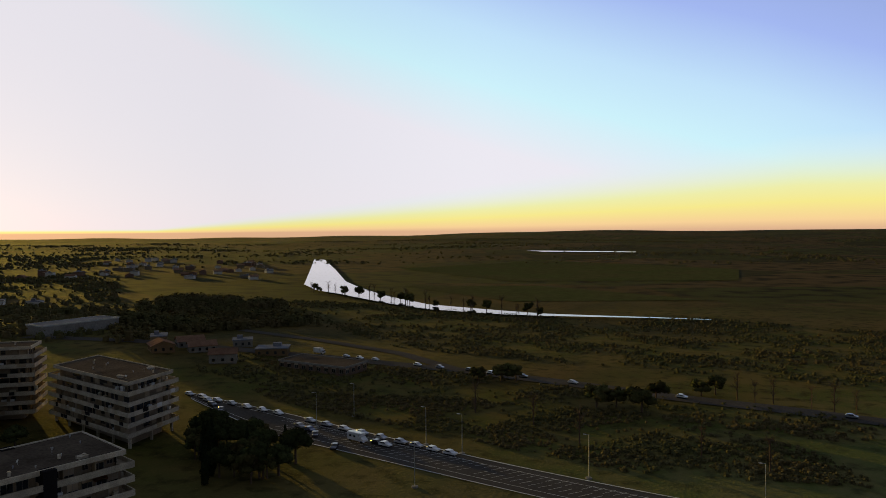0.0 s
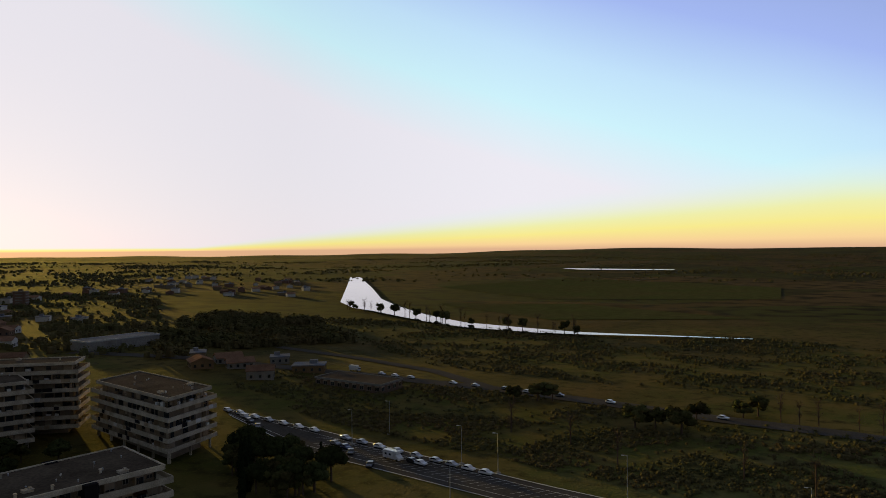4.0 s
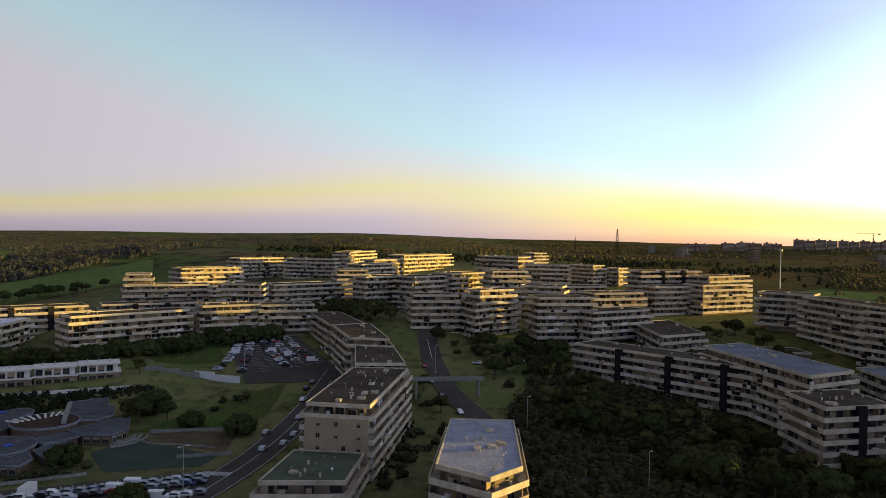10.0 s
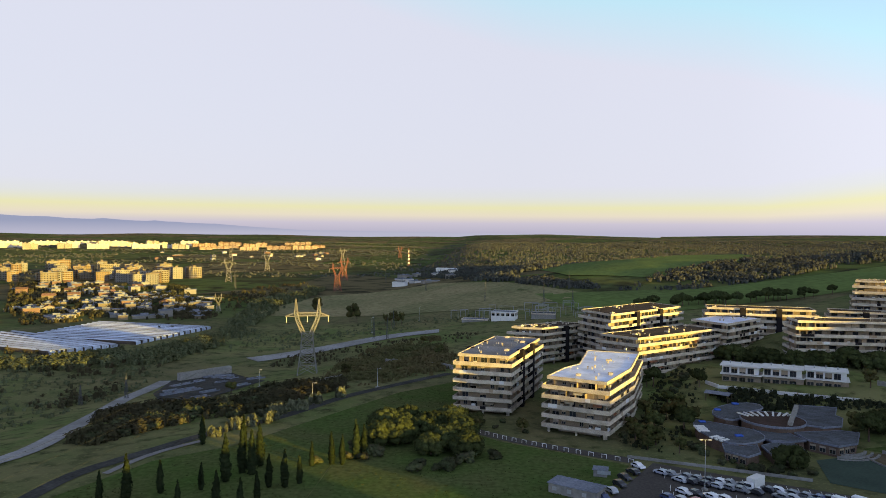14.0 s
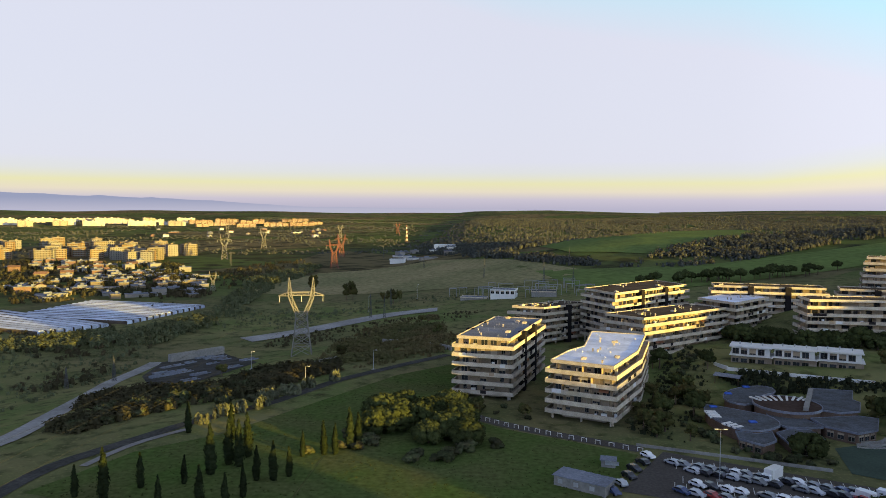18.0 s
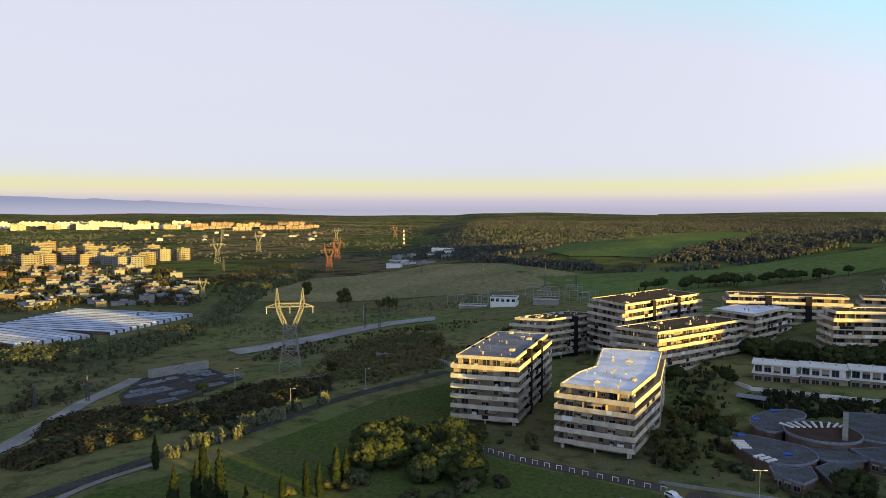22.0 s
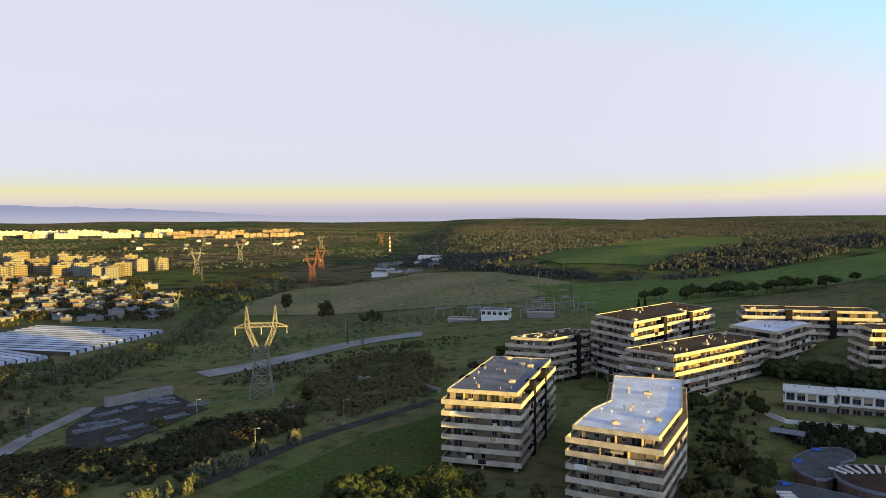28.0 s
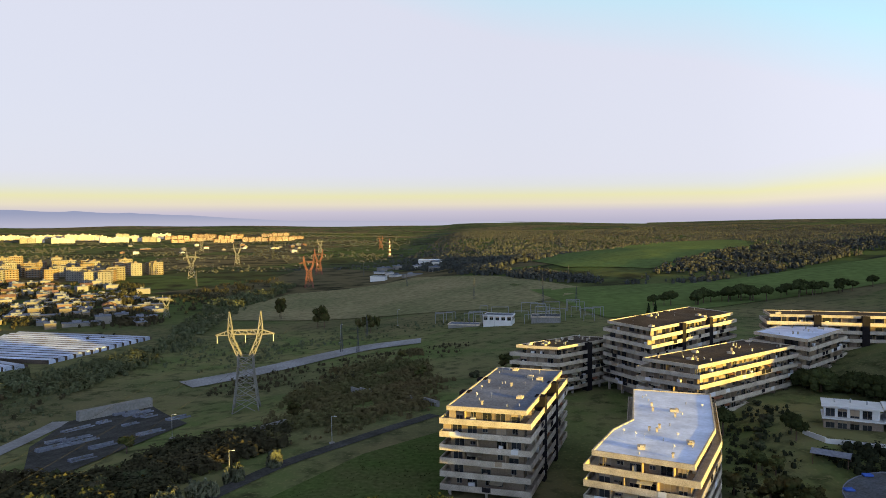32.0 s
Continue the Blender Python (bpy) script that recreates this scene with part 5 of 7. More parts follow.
wood("scrubland", [(200, -480), (75, -492), (-56, -546), (-160, -536), (-60, -590), (80, -580), (230, -650), (320, -640)], 1600, 0.5, 2.4, 17, "scrub_brown", "rough bushes along the river bank", 12, 1.2, 0.02)


# ---- trees of the estate ----
grove(PARK_TREES, 82, ["pine", "broad", "broad", "shrub"], 0.9, 1.35, 11)
grove(BEHIND_NEAR, 34, ["pine", "broad", "shrub"], 0.8, 1.2, 12)
grove([(-33, 222), (-24, 240), (-4, 245), (6, 213), (-9, 200), (-25, 204)], 21, ["dome"], 1.15, 1.7, 13)
grove([(-46, 200), (-33, 222), (-25, 204), (-9, 200), (6, 211), (8, 204), (-10, 193), (-30, 196)], 16, ["shrub"], 0.8, 1.3, 35)
for a_, b_, k_ in (((114, 342), (132, 320), 6), ((134, 316), (193, 305), 15), ((195, 303), (222, 290), 7)):
    for i_ in range(k_):
        c_ = Vector(a_).lerp(Vector(b_), (i_ + 0.5) / k_) + Vector((math.sin(i_ * 5.1 + k_) * 1.5, math.cos(i_ * 3.7) * 1.5))
        tree("dome", c_.x, c_.y, 1.45 + 0.3 * math.sin(i_ * 2.3 + k_))
grove([(68, 205), (64, 222), (66, 240), (72, 250), (69, 243), (67, 228), (69, 214), (74, 206)], 12, ["shrub"], 0.5, 0.9, 33)
grove([(70, 203), (92, 194), (93, 198), (72, 206)], 9, ["shrub"], 0.5, 0.9, 34)
grove(SCHOOL_GARDEN, 26, ["broad", "shrub", "shrub", "pine"], 0.6, 1.0, 14)
grove(GARDEN_ROW, 7, ["pine", "broad"], 0.8, 1.1, 15)
grove(VALLEY_SCRUB, 40, ["shrub"], 0.9, 1.7, 17)

grove(DARK_CONIFERS, 32, ["cypress", "pine", "broad"], 0.9, 1.3, 18)
grove(RIDGE_PINES, 34, ["pine"], 1.0, 1.4, 19)
grove([(-8, 318), (10, 312), (30, 335), (20, 352), (-5, 345)], 9, ["broad", "shrub", "cypress"], 0.6, 1.0, 20)
grove([(-3, 238), (24, 222), (20, 234), (8, 252), (-2, 250)], 10, ["shrub", "broad"], 0.5, 0.8, 21)
grove([(44, 220), (60, 214), (70, 262), (72, 300), (64, 300), (52, 252)], 22, ["shrub", "broad", "broad"], 0.5, 0.95, 22)
grove([(140, 225), (160, 215), (172, 232), (150, 236)], 4, ["shrub", "broad"], 0.5, 0.9, 23)
grove([(225, 230), (262, 250), (300, 320), (280, 330), (240, 290)], 26, ["pine", "broad"], 0.8, 1.2, 24)
grove([(150, 100), (190, 150), (215, 185), (205, 190), (170, 150), (140, 112)], 24, ["shrub", "broad", "shrub"], 0.6, 1.0, 25)
grove([(120, 122), (140, 128), (190, 165), (180, 162)], 12, ["shrub"], 0.8, 1.2, 26)
grove([(150, -150), (185, -150), (200, -120), (230, -140), (190, -185), (150, -175)], 16, ["broad", "pine"], 0.7, 1.1, 27)
grove([(255, -60), (300, -80), (330, -60), (310, -10), (260, -20)], 20, ["broad", "pine", "cypress"], 0.7, 1.2, 28)
grove([(300, 60), (380, 120), (360, 150), (290, 130)], 22, ["broad", "pine"], 0.6, 1.0, 29)
grove([(20, 380), (50, 400), (70, 420), (40, 430), (0, 400)], 14, ["shrub", "broad"], 0.7, 1.2, 30)
for x_, y_, s_ in ((87, 204.5, 1.05), (131, 214, 0.9), (137, 196, 1.1), (84, 163, 0.95), (75, 158, 0.8), (130, 238, 1.25)):
    tree("dome", x_, y_, s_ * 1.3, 1.0)
tree("broad", 146, 276, 1.0, 1.0)
for x_, y_, h_ in ((-88, 168, 7.4), (-81, 167, 11.5), (-76, 174, 8.2), (-68, 165, 6.6), (-67, 177, 6.9), (-59, 165, 9.0), (-81, 215, 9.0),
                   (-63, 183, 12.5), (-61, 190, 11.5), (-67, 210, 10.2), (-58, 189, 11.9), (-58, 196, 11.7), (-51, 180, 8.5), (-47, 180, 9.6), (-44, 183, 7.4),
                   (-51, 170, 7.4), (-53, 164, 7.8), (-44, 197, 6.8), (-39, 199, 8.9), (-36, 199, 8.2), (-33, 204, 11.0), (-31, 206, 9.4)):
    tree("cypress", x_, y_, h_ / 9.4, 1.0)
for x_, y_ in ((118, 560), (124, 566), (131, 400)):
    tree("cypress", x_, y_, 1.1, 1.1)
for x_, y_, s_ in ((-149, 690, 2.3), (-152, 698, 2.0), (-108, 632, 1.9), (-102, 628, 2.2), (-66, 582, 1.5), (-62, 578, 1.6), (-58, 582, 1.4), (-71, 584, 1.3)):
    tree("broad", x_, y_, s_ * 1.05, 0.55)
for x_, y_ in ((-32, 462), (-105, 312), (-60, 343), (-20, 412)):
    tree("broad", x_, y_, 0.8, 1.1)
reed_rnd = random.Random(44)
for p_ in resample(REED_LINE, 3.6):
    if reed_rnd.random() < 0.75:
        tree("reed", p_.x + reed_rnd.uniform(-2, 2), p_.y + reed_rnd.uniform(-2, 2), reed_rnd.uniform(0.85, 1.35))
for x_, y_ in ((-39.7, -291.7), (-45.4, -288.3), (-51.7, -288.7), (-63.4, -283.2), (-69.8, -279.5), (-76.1, -276.9), (-90, -272), (30, -240), (52, -252), (14, -222), (-20, -215), (-36, -205)):
    tree("bare", x_, y_, reed_rnd.uniform(0.9, 1.3))
for x_, y_, s_ in ((10.9, -269.5, 1.2), (3.9, -271, 1.0), (-4.8, -264.4, 1.3), (-10.3, -282.8, 1.1), (52, -307, 1.1), (61.6, -305, 0.9), (46, -309, 1.0), (-27.4, -296, 0.9), (-33, -300, 1.0)):
    tree("broad", x_, y_, s_, 1.3)
for i_ in range(34):
    f_ = i_ / 33
    a_, b_ = Vector((340, -748)), Vector((60, -566))
    p_ = a_.lerp(b_, f_) + Vector((reed_rnd.uniform(-8, 8), reed_rnd.uniform(-6, 6)))
    tree("bare" if i_ % 3 else "broad", p_.x, p_.y, reed_rnd.uniform(1.0, 1.8))


# ---- cars ----
def car_meshes(paint, van=False):
    """Body, glass and wheel of a car that points to +y."""
    body, glazing, wheel = bmesh.new(), bmesh.new(), bmesh.new()
    if van:
        side = [(-2.5, 0.35), (-2.5, 2.2), (-2.3, 2.35), (1.2, 2.35), (1.75, 1.45), (2.45, 1.15), (2.5, 0.35)]
        glass_side = [(1.22, 1.5), (1.22, 2.2), (1.35, 2.22), (1.80, 1.48)]
        w = 0.98
    else:
        side = [(-2.1, 0.35), (-2.12, 0.85), (-1.9, 1.0), (-1.35, 1.42), (0.25, 1.46), (0.95, 0.98), (2.0, 0.82), (2.12, 0.35)]
        glass_side = [(-1.72, 1.0), (-1.25, 1.36), (0.2, 1.40), (0.82, 1.0)]
        w = 0.88
    for bm, line, half in ((body, side, w), (glazing, glass_side, w + 0.012)):
        l, r = [bm.verts.new((-half, y, z)) for y, z in line], [bm.verts.new((half, y, z)) for y, z in line]
        bm.faces.new(l), bm.faces.new(r[::-1])
        for i in range(len(line)):
            j = (i + 1) % len(line)
            bm.faces.new((l[j], l[i], r[i], r[j]))
    bmesh.ops.recalc_face_normals(body, faces=body.faces[:])
    bmesh.ops.bevel(body, geom=body.edges[:], offset=0.07, segments=1, affect="EDGES")
    bmesh.ops.create_cone(wheel, segments=12, radius1=0.33, radius2=0.33, depth=0.22, cap_ends=True, matrix=pose(0, 0, 0, 0, 90, 0))
    out = []
    for name, bm, m in (("body", body, paint), ("windows", glazing, "car_glass"), ("wheel", wheel, "tyre")):
        me = bpy.data.meshes.new(name)
        bm.to_mesh(me)
        bm.free()
        me.materials.append(M[m])
        out.append(me)
    return out


M["car_glass"] = mat("car_glass", (0.02, 0.022, 0.025), 0.08, 0.1, spec=0.8)
M["tyre"] = mat("tyre_rubber", (0.02, 0.02, 0.02), 0.8, 0.2)
for n_, c_ in (("white", (0.55, 0.55, 0.55)), ("silver", (0.30, 0.31, 0.33)), ("black", (0.02, 0.02, 0.023)), ("red", (0.22, 0.03, 0.025)), ("blue", (0.035, 0.05, 0.11)), ("grey", (0.14, 0.145, 0.15))):
    M["paint_" + n_] = mat("car_paint_" + n_, c_, 0.25, 0.06, 0.5, 3.0, spec=0.6)
CARS = {}


def car(colour, x, y, turn, van=False, z=None):
    far = not (20 < x < 120 and 140 < y < 210)
    key = (colour, van, far)
    m = pose(x, y, (land(x, y) if z is None else z) + 0.12, 0, 0, turn)
    if key not in CARS:
        ob = base("van" if van else "car", 0, 0, 0, f"{colour} painted {'delivery van' if van else 'hatchback car'} standing on the asphalt", "van" if van else "car", "parked cars")
        body, glazing, wheel = car_meshes("paint_" + colour, van)
        share("body", body, Matrix(), ob)
        share("car_window", glazing, Matrix(), ob)
        for sx in (-1, 1) if not far else ():
            for sy in (-1.3, 1.3):
                share("wheel", wheel, pose(sx * 0.8, sy * (1.2 if van else 1), 0.33), ob)
        if far:
            bm = bmesh.new()
            box(bm, -0.82, -1.75, 0.0, 0.82, 1.75, 0.36)
            part("underside", bm, "tyre", ob)
        ob.matrix_basis = m
        CARS[key] = ob
        return ob
    return copy_thing(CARS[key], m)


car_rnd = random.Random(77)
COLOURS = ["white", "white", "white", "silver", "silver", "silver", "grey", "grey", "grey", "black", "black", "black", "red", "blue"]


def car_row(a, b, n, turn, skip=0.1, spread=0.25, vans=0.04):
    a, b = Vector(a), Vector(b)
    for i in range(n):
        if car_rnd.random() < skip:
            continue
        p = a.lerp(b, i / max(1, n - 1))
        van = car_rnd.random() < vans
        car("white" if van else car_rnd.choice(COLOURS), p.x + car_rnd.uniform(-spread, spread), p.y + car_rnd.uniform(-spread, spread), turn + car_rnd.uniform(-4, 4) + car_rnd.choice((0, 180)), van)


car_row((50, 196), (106, 168.5), 23, 40, 0.08)
car_row((53, 190.5), (104, 165.5), 20, 40, 0.12)
car_row((52, 181.5), (99, 159), 19, 40, 0.08)
car_row((47, 177.5), (92, 156), 16, 40, 0.2)
car_row((31.5, 176.5), (45, 201), 6, 28, 0.1)
EAST_SIDE = (Vector((204.5, 220.5)) - Vector((232.6, 286.6))).normalized()
for k_ in range(5):
    a_ = Vector((205 + k_ * 5.5, 297 - k_ * 2.2))
    car_row(a_ + EAST_SIDE * 3, a_ + EAST_SIDE * (44 if k_ else 36) + Vector((-14 + k_ * 3, 6)) * (1 if k_ < 2 else 0), 15, math.degrees(math.atan2(EAST_SIDE.y, EAST_SIDE.x)) - 20, 0.12)
for f_ in [i_ / 26 for i_ in range(27)]:
    if car_rnd.random() < 0.9:
        i_ = min(3, int(f_ * 4))
        p_ = Vector(PARK_FAR_EDGE[i_]).lerp(Vector(PARK_FAR_EDGE[i_ + 1]), f_ * 4 - i_) if f_ < 0.62 else None
        if p_:
            car(car_rnd.choice(COLOURS[:6]), p_.x - 1.5, p_.y + 3.2, 65 + car_rnd.uniform(-5, 5))
for x_, y_, t_ in ((104, -220, 60), (99, -217, 60), (95, -212, 20), (84, -201, 10), (73, -208, 65), (70, -206.5, 65), (147, -238, 60), (152, -243, 62), (157, -247, 62), (140, -232, 30)):
    car(car_rnd.choice(COLOURS), x_, y_, t_)
for x_, y_ in ((138, -347), (130, -345), (121, -343), (97, -335), (70, -327), (59, -322), (22, -308), (-20, -290), (-73, -271), (44, -317), (85, -331)):
    car(car_rnd.choice(("white", "silver", "grey")), x_, y_, 68 + car_rnd.uniform(-8, 8), z=land(x_, y_) + 0.2)
for i_ in range(3):
    car_row((201 - i_ * 8, -124 + i_ * 5), (193 - i_ * 8, -134 + i_ * 5), 5, 40, 0.15)
for f_ in (0.05, 0.18, 0.3, 0.42, 0.5, 0.62, 0.72, 0.85):
    i_ = min(3, int(f_ * 4))
    p_, q_ = Vector(AVENUE[2 + i_]), Vector(AVENUE[3 + i_])
    c_ = p_.lerp(q_, f_ * 4 - i_) + Vector((-4.0, 2.4))
    car(car_rnd.choice(COLOURS), c_.x, c_.y, math.degrees(math.atan2(q_.y - p_.y, q_.x - p_.x)) - 90)
for f_, s_ in ((0.3, 2.5), (0.42, -2.5), (0.55, 2.6), (0.7, -2.6), (0.8, -5.6), (0.86, -5.6), (0.35, 6.6), (0.42, 6.6), (0.5, 6.6)):
    p_, q_ = Vector((97.2, 158.1)), Vector((209.5, 230.1))
    u_ = (q_ - p_).normalized()
    c_ = p_.lerp(q_, f_) + Vector((u_.y, -u_.x)) * s_
    car(car_rnd.choice(COLOURS), c_.x, c_.y, math.degrees(math.atan2(u_.y, u_.x)) - 90)
car_row((252, 190), (300, 150), 14, 20, 0.2)
car_row((395, 165), (425, 150), 10, 20, 0.2)
car_row((330, -35), (345, -60), 6, 20, 0.2)
car_row((228, -118), (250, -135), 8, 130, 0.3)
car_row((57, 312), (95, 330), 9, 130, 0.3)


def camper(x, y, turn):
    ob = base("camper_van", x, y, land(x, y) + 0.1, "white camper van with a high rear body on the asphalt", "camper van")
    ob.rotation_euler.z = radians(turn)
    bm = bmesh.new()
    box(bm, -1.1, -3.4, 0.5, 1.1, 1.6, 2.9)
    box(bm, -1.0, 1.6, 2.0, 1.0, 2.4, 2.9)
    bmesh.ops.bevel(bm, geom=bm.edges[:], offset=0.12, segments=2, affect="EDGES")
    part("living_body", bm, "paint_white", ob)
    bm = bmesh.new()
    line = [(1.6, 0.5), (1.6, 2.0), (2.5, 1.9), (3.0, 1.25), (3.6, 1.1), (3.65, 0.5)]
    l, r = [bm.verts.new((-1.0, y_, z_)) for y_, z_ in line], [bm.verts.new((1.0, y_, z_)) for y_, z_ in line]
    bm.faces.new(l), bm.faces.new(r[::-1])
    for i in range(6):
        j = (i + 1) % 6
        bm.faces.new((l[j], l[i], r[i], r[j]))
    bmesh.ops.recalc_face_normals(bm, faces=bm.faces[:])
    part("cab", bm, "paint_white", ob)
    for y_ in (-2.4, -0.6):
        bm = bmesh.new()
        box(bm, -1.13, y_, 1.5, 1.13, y_ + 0.9, 2.1)
        part("side_window", bm, "car_glass", ob)
    for sx in (-0.9, 0.9):
        for sy in (-2.2, 2.6):
            bm = bmesh.new()
            bmesh.ops.create_cone(bm, segments=12, radius1=0.38, radius2=0.38, depth=0.25, cap_ends=True, matrix=pose(sx, sy, 0.38, 0, 90, 0))
            part("wheel", bm, "tyre", ob)
    return ob


camper(80, -209.5, 65)
car("white", 86, 175.5, 35, True)


def truck(x, y, turn):
    ob = base("box_truck", x, y, land(x, y) + 0.12, "white box truck with a faded panelled load body", "truck")
    ob.rotation_euler.z = radians(turn)
    bm = bmesh.new()
    box(bm, -1.15, -3.2, 0.7, 1.15, 1.8, 3.1)
    bmesh.ops.bevel(bm, geom=bm.edges[:], offset=0.06, segments=1, affect="EDGES")
    part("load_body", bm, "white", ob)
    bm = bmesh.new()
    box(bm, -1.05, 1.9, 0.5, 1.05, 3.5, 2.3)
    bmesh.ops.bevel(bm, geom=bm.edges[:], offset=0.18, segments=2, affect="EDGES")
    part("cab", bm, "paint_white", ob)
    bm = bmesh.new()
    box(bm, -0.95, 3.3, 1.45, 0.95, 3.52, 2.1)
    part("windscreen", bm, "car_glass", ob)
    for sx in (-0.95, 0.95):
        for sy in (-2.0, 2.6):
            bm = bmesh.new()
            bmesh.ops.create_cone(bm, segments=12, radius1=0.42, radius2=0.42, depth=0.28, cap_ends=True, matrix=pose(sx, sy, 0.42, 0, 90, 0))
            part("wheel", bm, "tyre", ob)


truck(70.5, 186.2, 132)
truck(155, -352, 70)


# ---- street lamps ----
def lamp(x, y, h, double=False):
    ob = base("street_lamp", x, y, land(x, y), f"tall grey steel street lamp with {'two arms' if double else 'one short arm'}", "street lamp", "street lamps")
    bm = bmesh.new()
    bmesh.ops.create_cone(bm, segments=8, radius1=0.13, radius2=0.07, depth=h, cap_ends=True, matrix=pose(0, 0, h / 2))
    part("pole", bm, "steel", ob)
    bm = bmesh.new()
    bmesh.ops.create_cone(bm, segments=12, radius1=0.9, radius2=0.8, depth=0.35, cap_ends=True, matrix=pose(0, 0, 0.17))
    part("foot", bm, "concrete", ob)
    for s in ((-1, 1) if double else (1,)):
        bm = bmesh.new()
        box(bm, min(0, s * 1.1), -0.04, h - 0.08, max(0, s * 1.1), 0.04, h)
        arm = part("arm", bm, "steel", ob)
        bm = bmesh.new()
        box(bm, s * 1.1 - 0.4, -0.16, h - 0.12, s * 1.1 + 0.4, 0.16, h + 0.05)
        bmesh.ops.bevel(bm, geom=bm.edges[:], offset=0.04, segments=1, affect="EDGES")
        part("lamp_head", bm, "white", arm)


for x_, y_, h_ in ((58, 185.3, 12.6), (95.7, 159.6, 12.6)):
    lamp(x_, y_, h_, True)
for x_, y_ in ((202, 131), (173, 76), (232, 196), (98.9, -221.8), (92, -238), (58.6, -210.7), (51.7, -175), (46.2, -204.8), (9.7, -191.2), (-30, -176), (-77, 548), (-45, 596), (185, 262), (200, 250)):
    lamp(x_, y_, 11.5)
for x_, y_ in ((-60, 270), (-40, 302), (-98, 330)):
    lamp(x_, y_, 8.0)


# ---- lattice towers, masts and wires ----
def beam(bm, a, b, w):
    a, b = Vector(a), Vector(b)
    d = b - a
    m = Matrix.Translation(a) @ d.to_track_quat("Z", "Y").to_matrix().to_4x4()
    box(bm, -w / 2, -w / 2, 0, w / 2, w / 2, d.length, m)


def braced(bm, levels, w, thin):
    """A square lattice through levels of (z, half width, x of the middle)."""
    for (z0, h0, x0), (z1, h1, x1) in zip(levels, levels[1:]):
        lo = [(x0 + sx * h0, sy * h0, z0) for sx, sy in ((-1, -1), (1, -1), (1, 1), (-1, 1))]
        hi = [(x1 + sx * h1, sy * h1, z1) for sx, sy in ((-1, -1), (1, -1), (1, 1), (-1, 1))]
        for i in range(4):
            j = (i + 1) % 4
            beam(bm, lo[i], hi[i], w)
            beam(bm, lo[i], hi[j], thin), beam(bm, lo[j], hi[i], thin), beam(bm, hi[i], hi[j], thin)


M["pylon"] = mat("weathered_pylon_steel", (0.185, 0.175, 0.15), 0.6, 0.25, 0.2, 2.0, metal=0.2)
M["pylon_red"] = mat("red_pylon_paint", (0.17, 0.075, 0.055), 0.6, 0.25, 0.2, 2.0)
PYLON = {}


def pylon(x, y, turn, size, material, label):
    m = pose(x, y, land(x, y), 0, 0, turn) @ Matrix.Scale(size, 4)
    ob = base("power_pylon", 0, 0, 0, label, "pylon", "power pylons")
    ob.matrix_basis = m
    if material not in PYLON:
        made = []
        bm = bmesh.new()
        braced(bm, [(0, 5.0, 0), (5, 4.3, 0), (10, 3.7, 0), (14, 3.2, 0), (18, 2.9, 0), (21.4, 2.8, 0)], 0.42, 0.24)
        made.append(("lower_body", bm))
        for s in (-1, 1):
            bm = bmesh.new()
            braced(bm, [(21.4, 1.0, s * 2.2), (24.5, 0.95, s * 3.5), (28, 0.9, s * 5.0), (31.6, 0.9, s * 5.7)], 0.38, 0.24)
            made.append(("fork_arm", bm))
            bm = bmesh.new()
            braced(bm, [(31.6, 0.9, s * 5.7), (35, 0.5, s * 5.8), (38.8, 0.08, s * 5.9)], 0.34, 0.2)
            made.append(("earth_wire_peak", bm))
            bm = bmesh.new()
            for k in (-0.7, 0.7):
                beam(bm, (s * 6.3, k, 31.6), (s * 11.2, 0, 29.8), 0.36), beam(bm, (s * 6.3, k, 29.8), (s * 11.2, 0, 29.8), 0.36)
                for f in (0.3, 0.6):
                    beam(bm, (s * (6.3 + 4.9 * f), k * (1 - f), 31.6 - 1.8 * f), (s * (6.3 + 4.9 * f), k * (1 - f), 29.8), 0.22)
            made.append(("side_arm", bm))
        bm = bmesh.new()
        for k in (-0.8, 0.8):
            for z in (30, 31.6):
                beam(bm, (-5.6, k, z), (5.6, k, z), 0.36)
            for i in range(8):
                beam(bm, (-5.6 + 1.4 * i, k, 30 if i % 2 else 31.6), (-4.2 + 1.4 * i, k, 31.6 if i % 2 else 30), 0.22)
        made.append(("bridge_beam", bm))
        for xx in (-10.6, 0, 10.6):
            bm = bmesh.new()
            bmesh.ops.create_cone(bm, segments=6, radius1=0.18, radius2=0.18, depth=3.2, cap_ends=True, matrix=pose(xx, 0, 28.3))
            made.append(("insulator", bm))
        PYLON[material] = []
        for name, bm in made:
            me = bpy.data.meshes.new(name)
            bm.to_mesh(me)
            bm.free()
            me.materials.append(M["steel" if name == "insulator" else material])
            PYLON[material].append((name, me))
    for name, me in PYLON[material]:
        share(name, me, Matrix(), ob)
    return ob


pylon(-86, 374, 12, 1.0, "pylon", "tall lattice power pylon with a forked head")
for x_, y_, s_ in ((-184, 975, 1.0), (-213, 1190, 1.0), (-384, 1130, 1.0), (-409, 1430, 1.0), (-248, 700, 0.5), (-640, 1900, 1.0), (-330, 1820, 0.9), (-210, 2050, 0.9)):
    pylon(x_, y_, 20, s_, "pylon_red" if x_ > -300 and y_ > 700 else "pylon", "red and grey lattice power pylon far off" if x_ > -300 and y_ > 700 else "far grey lattice power pylon")


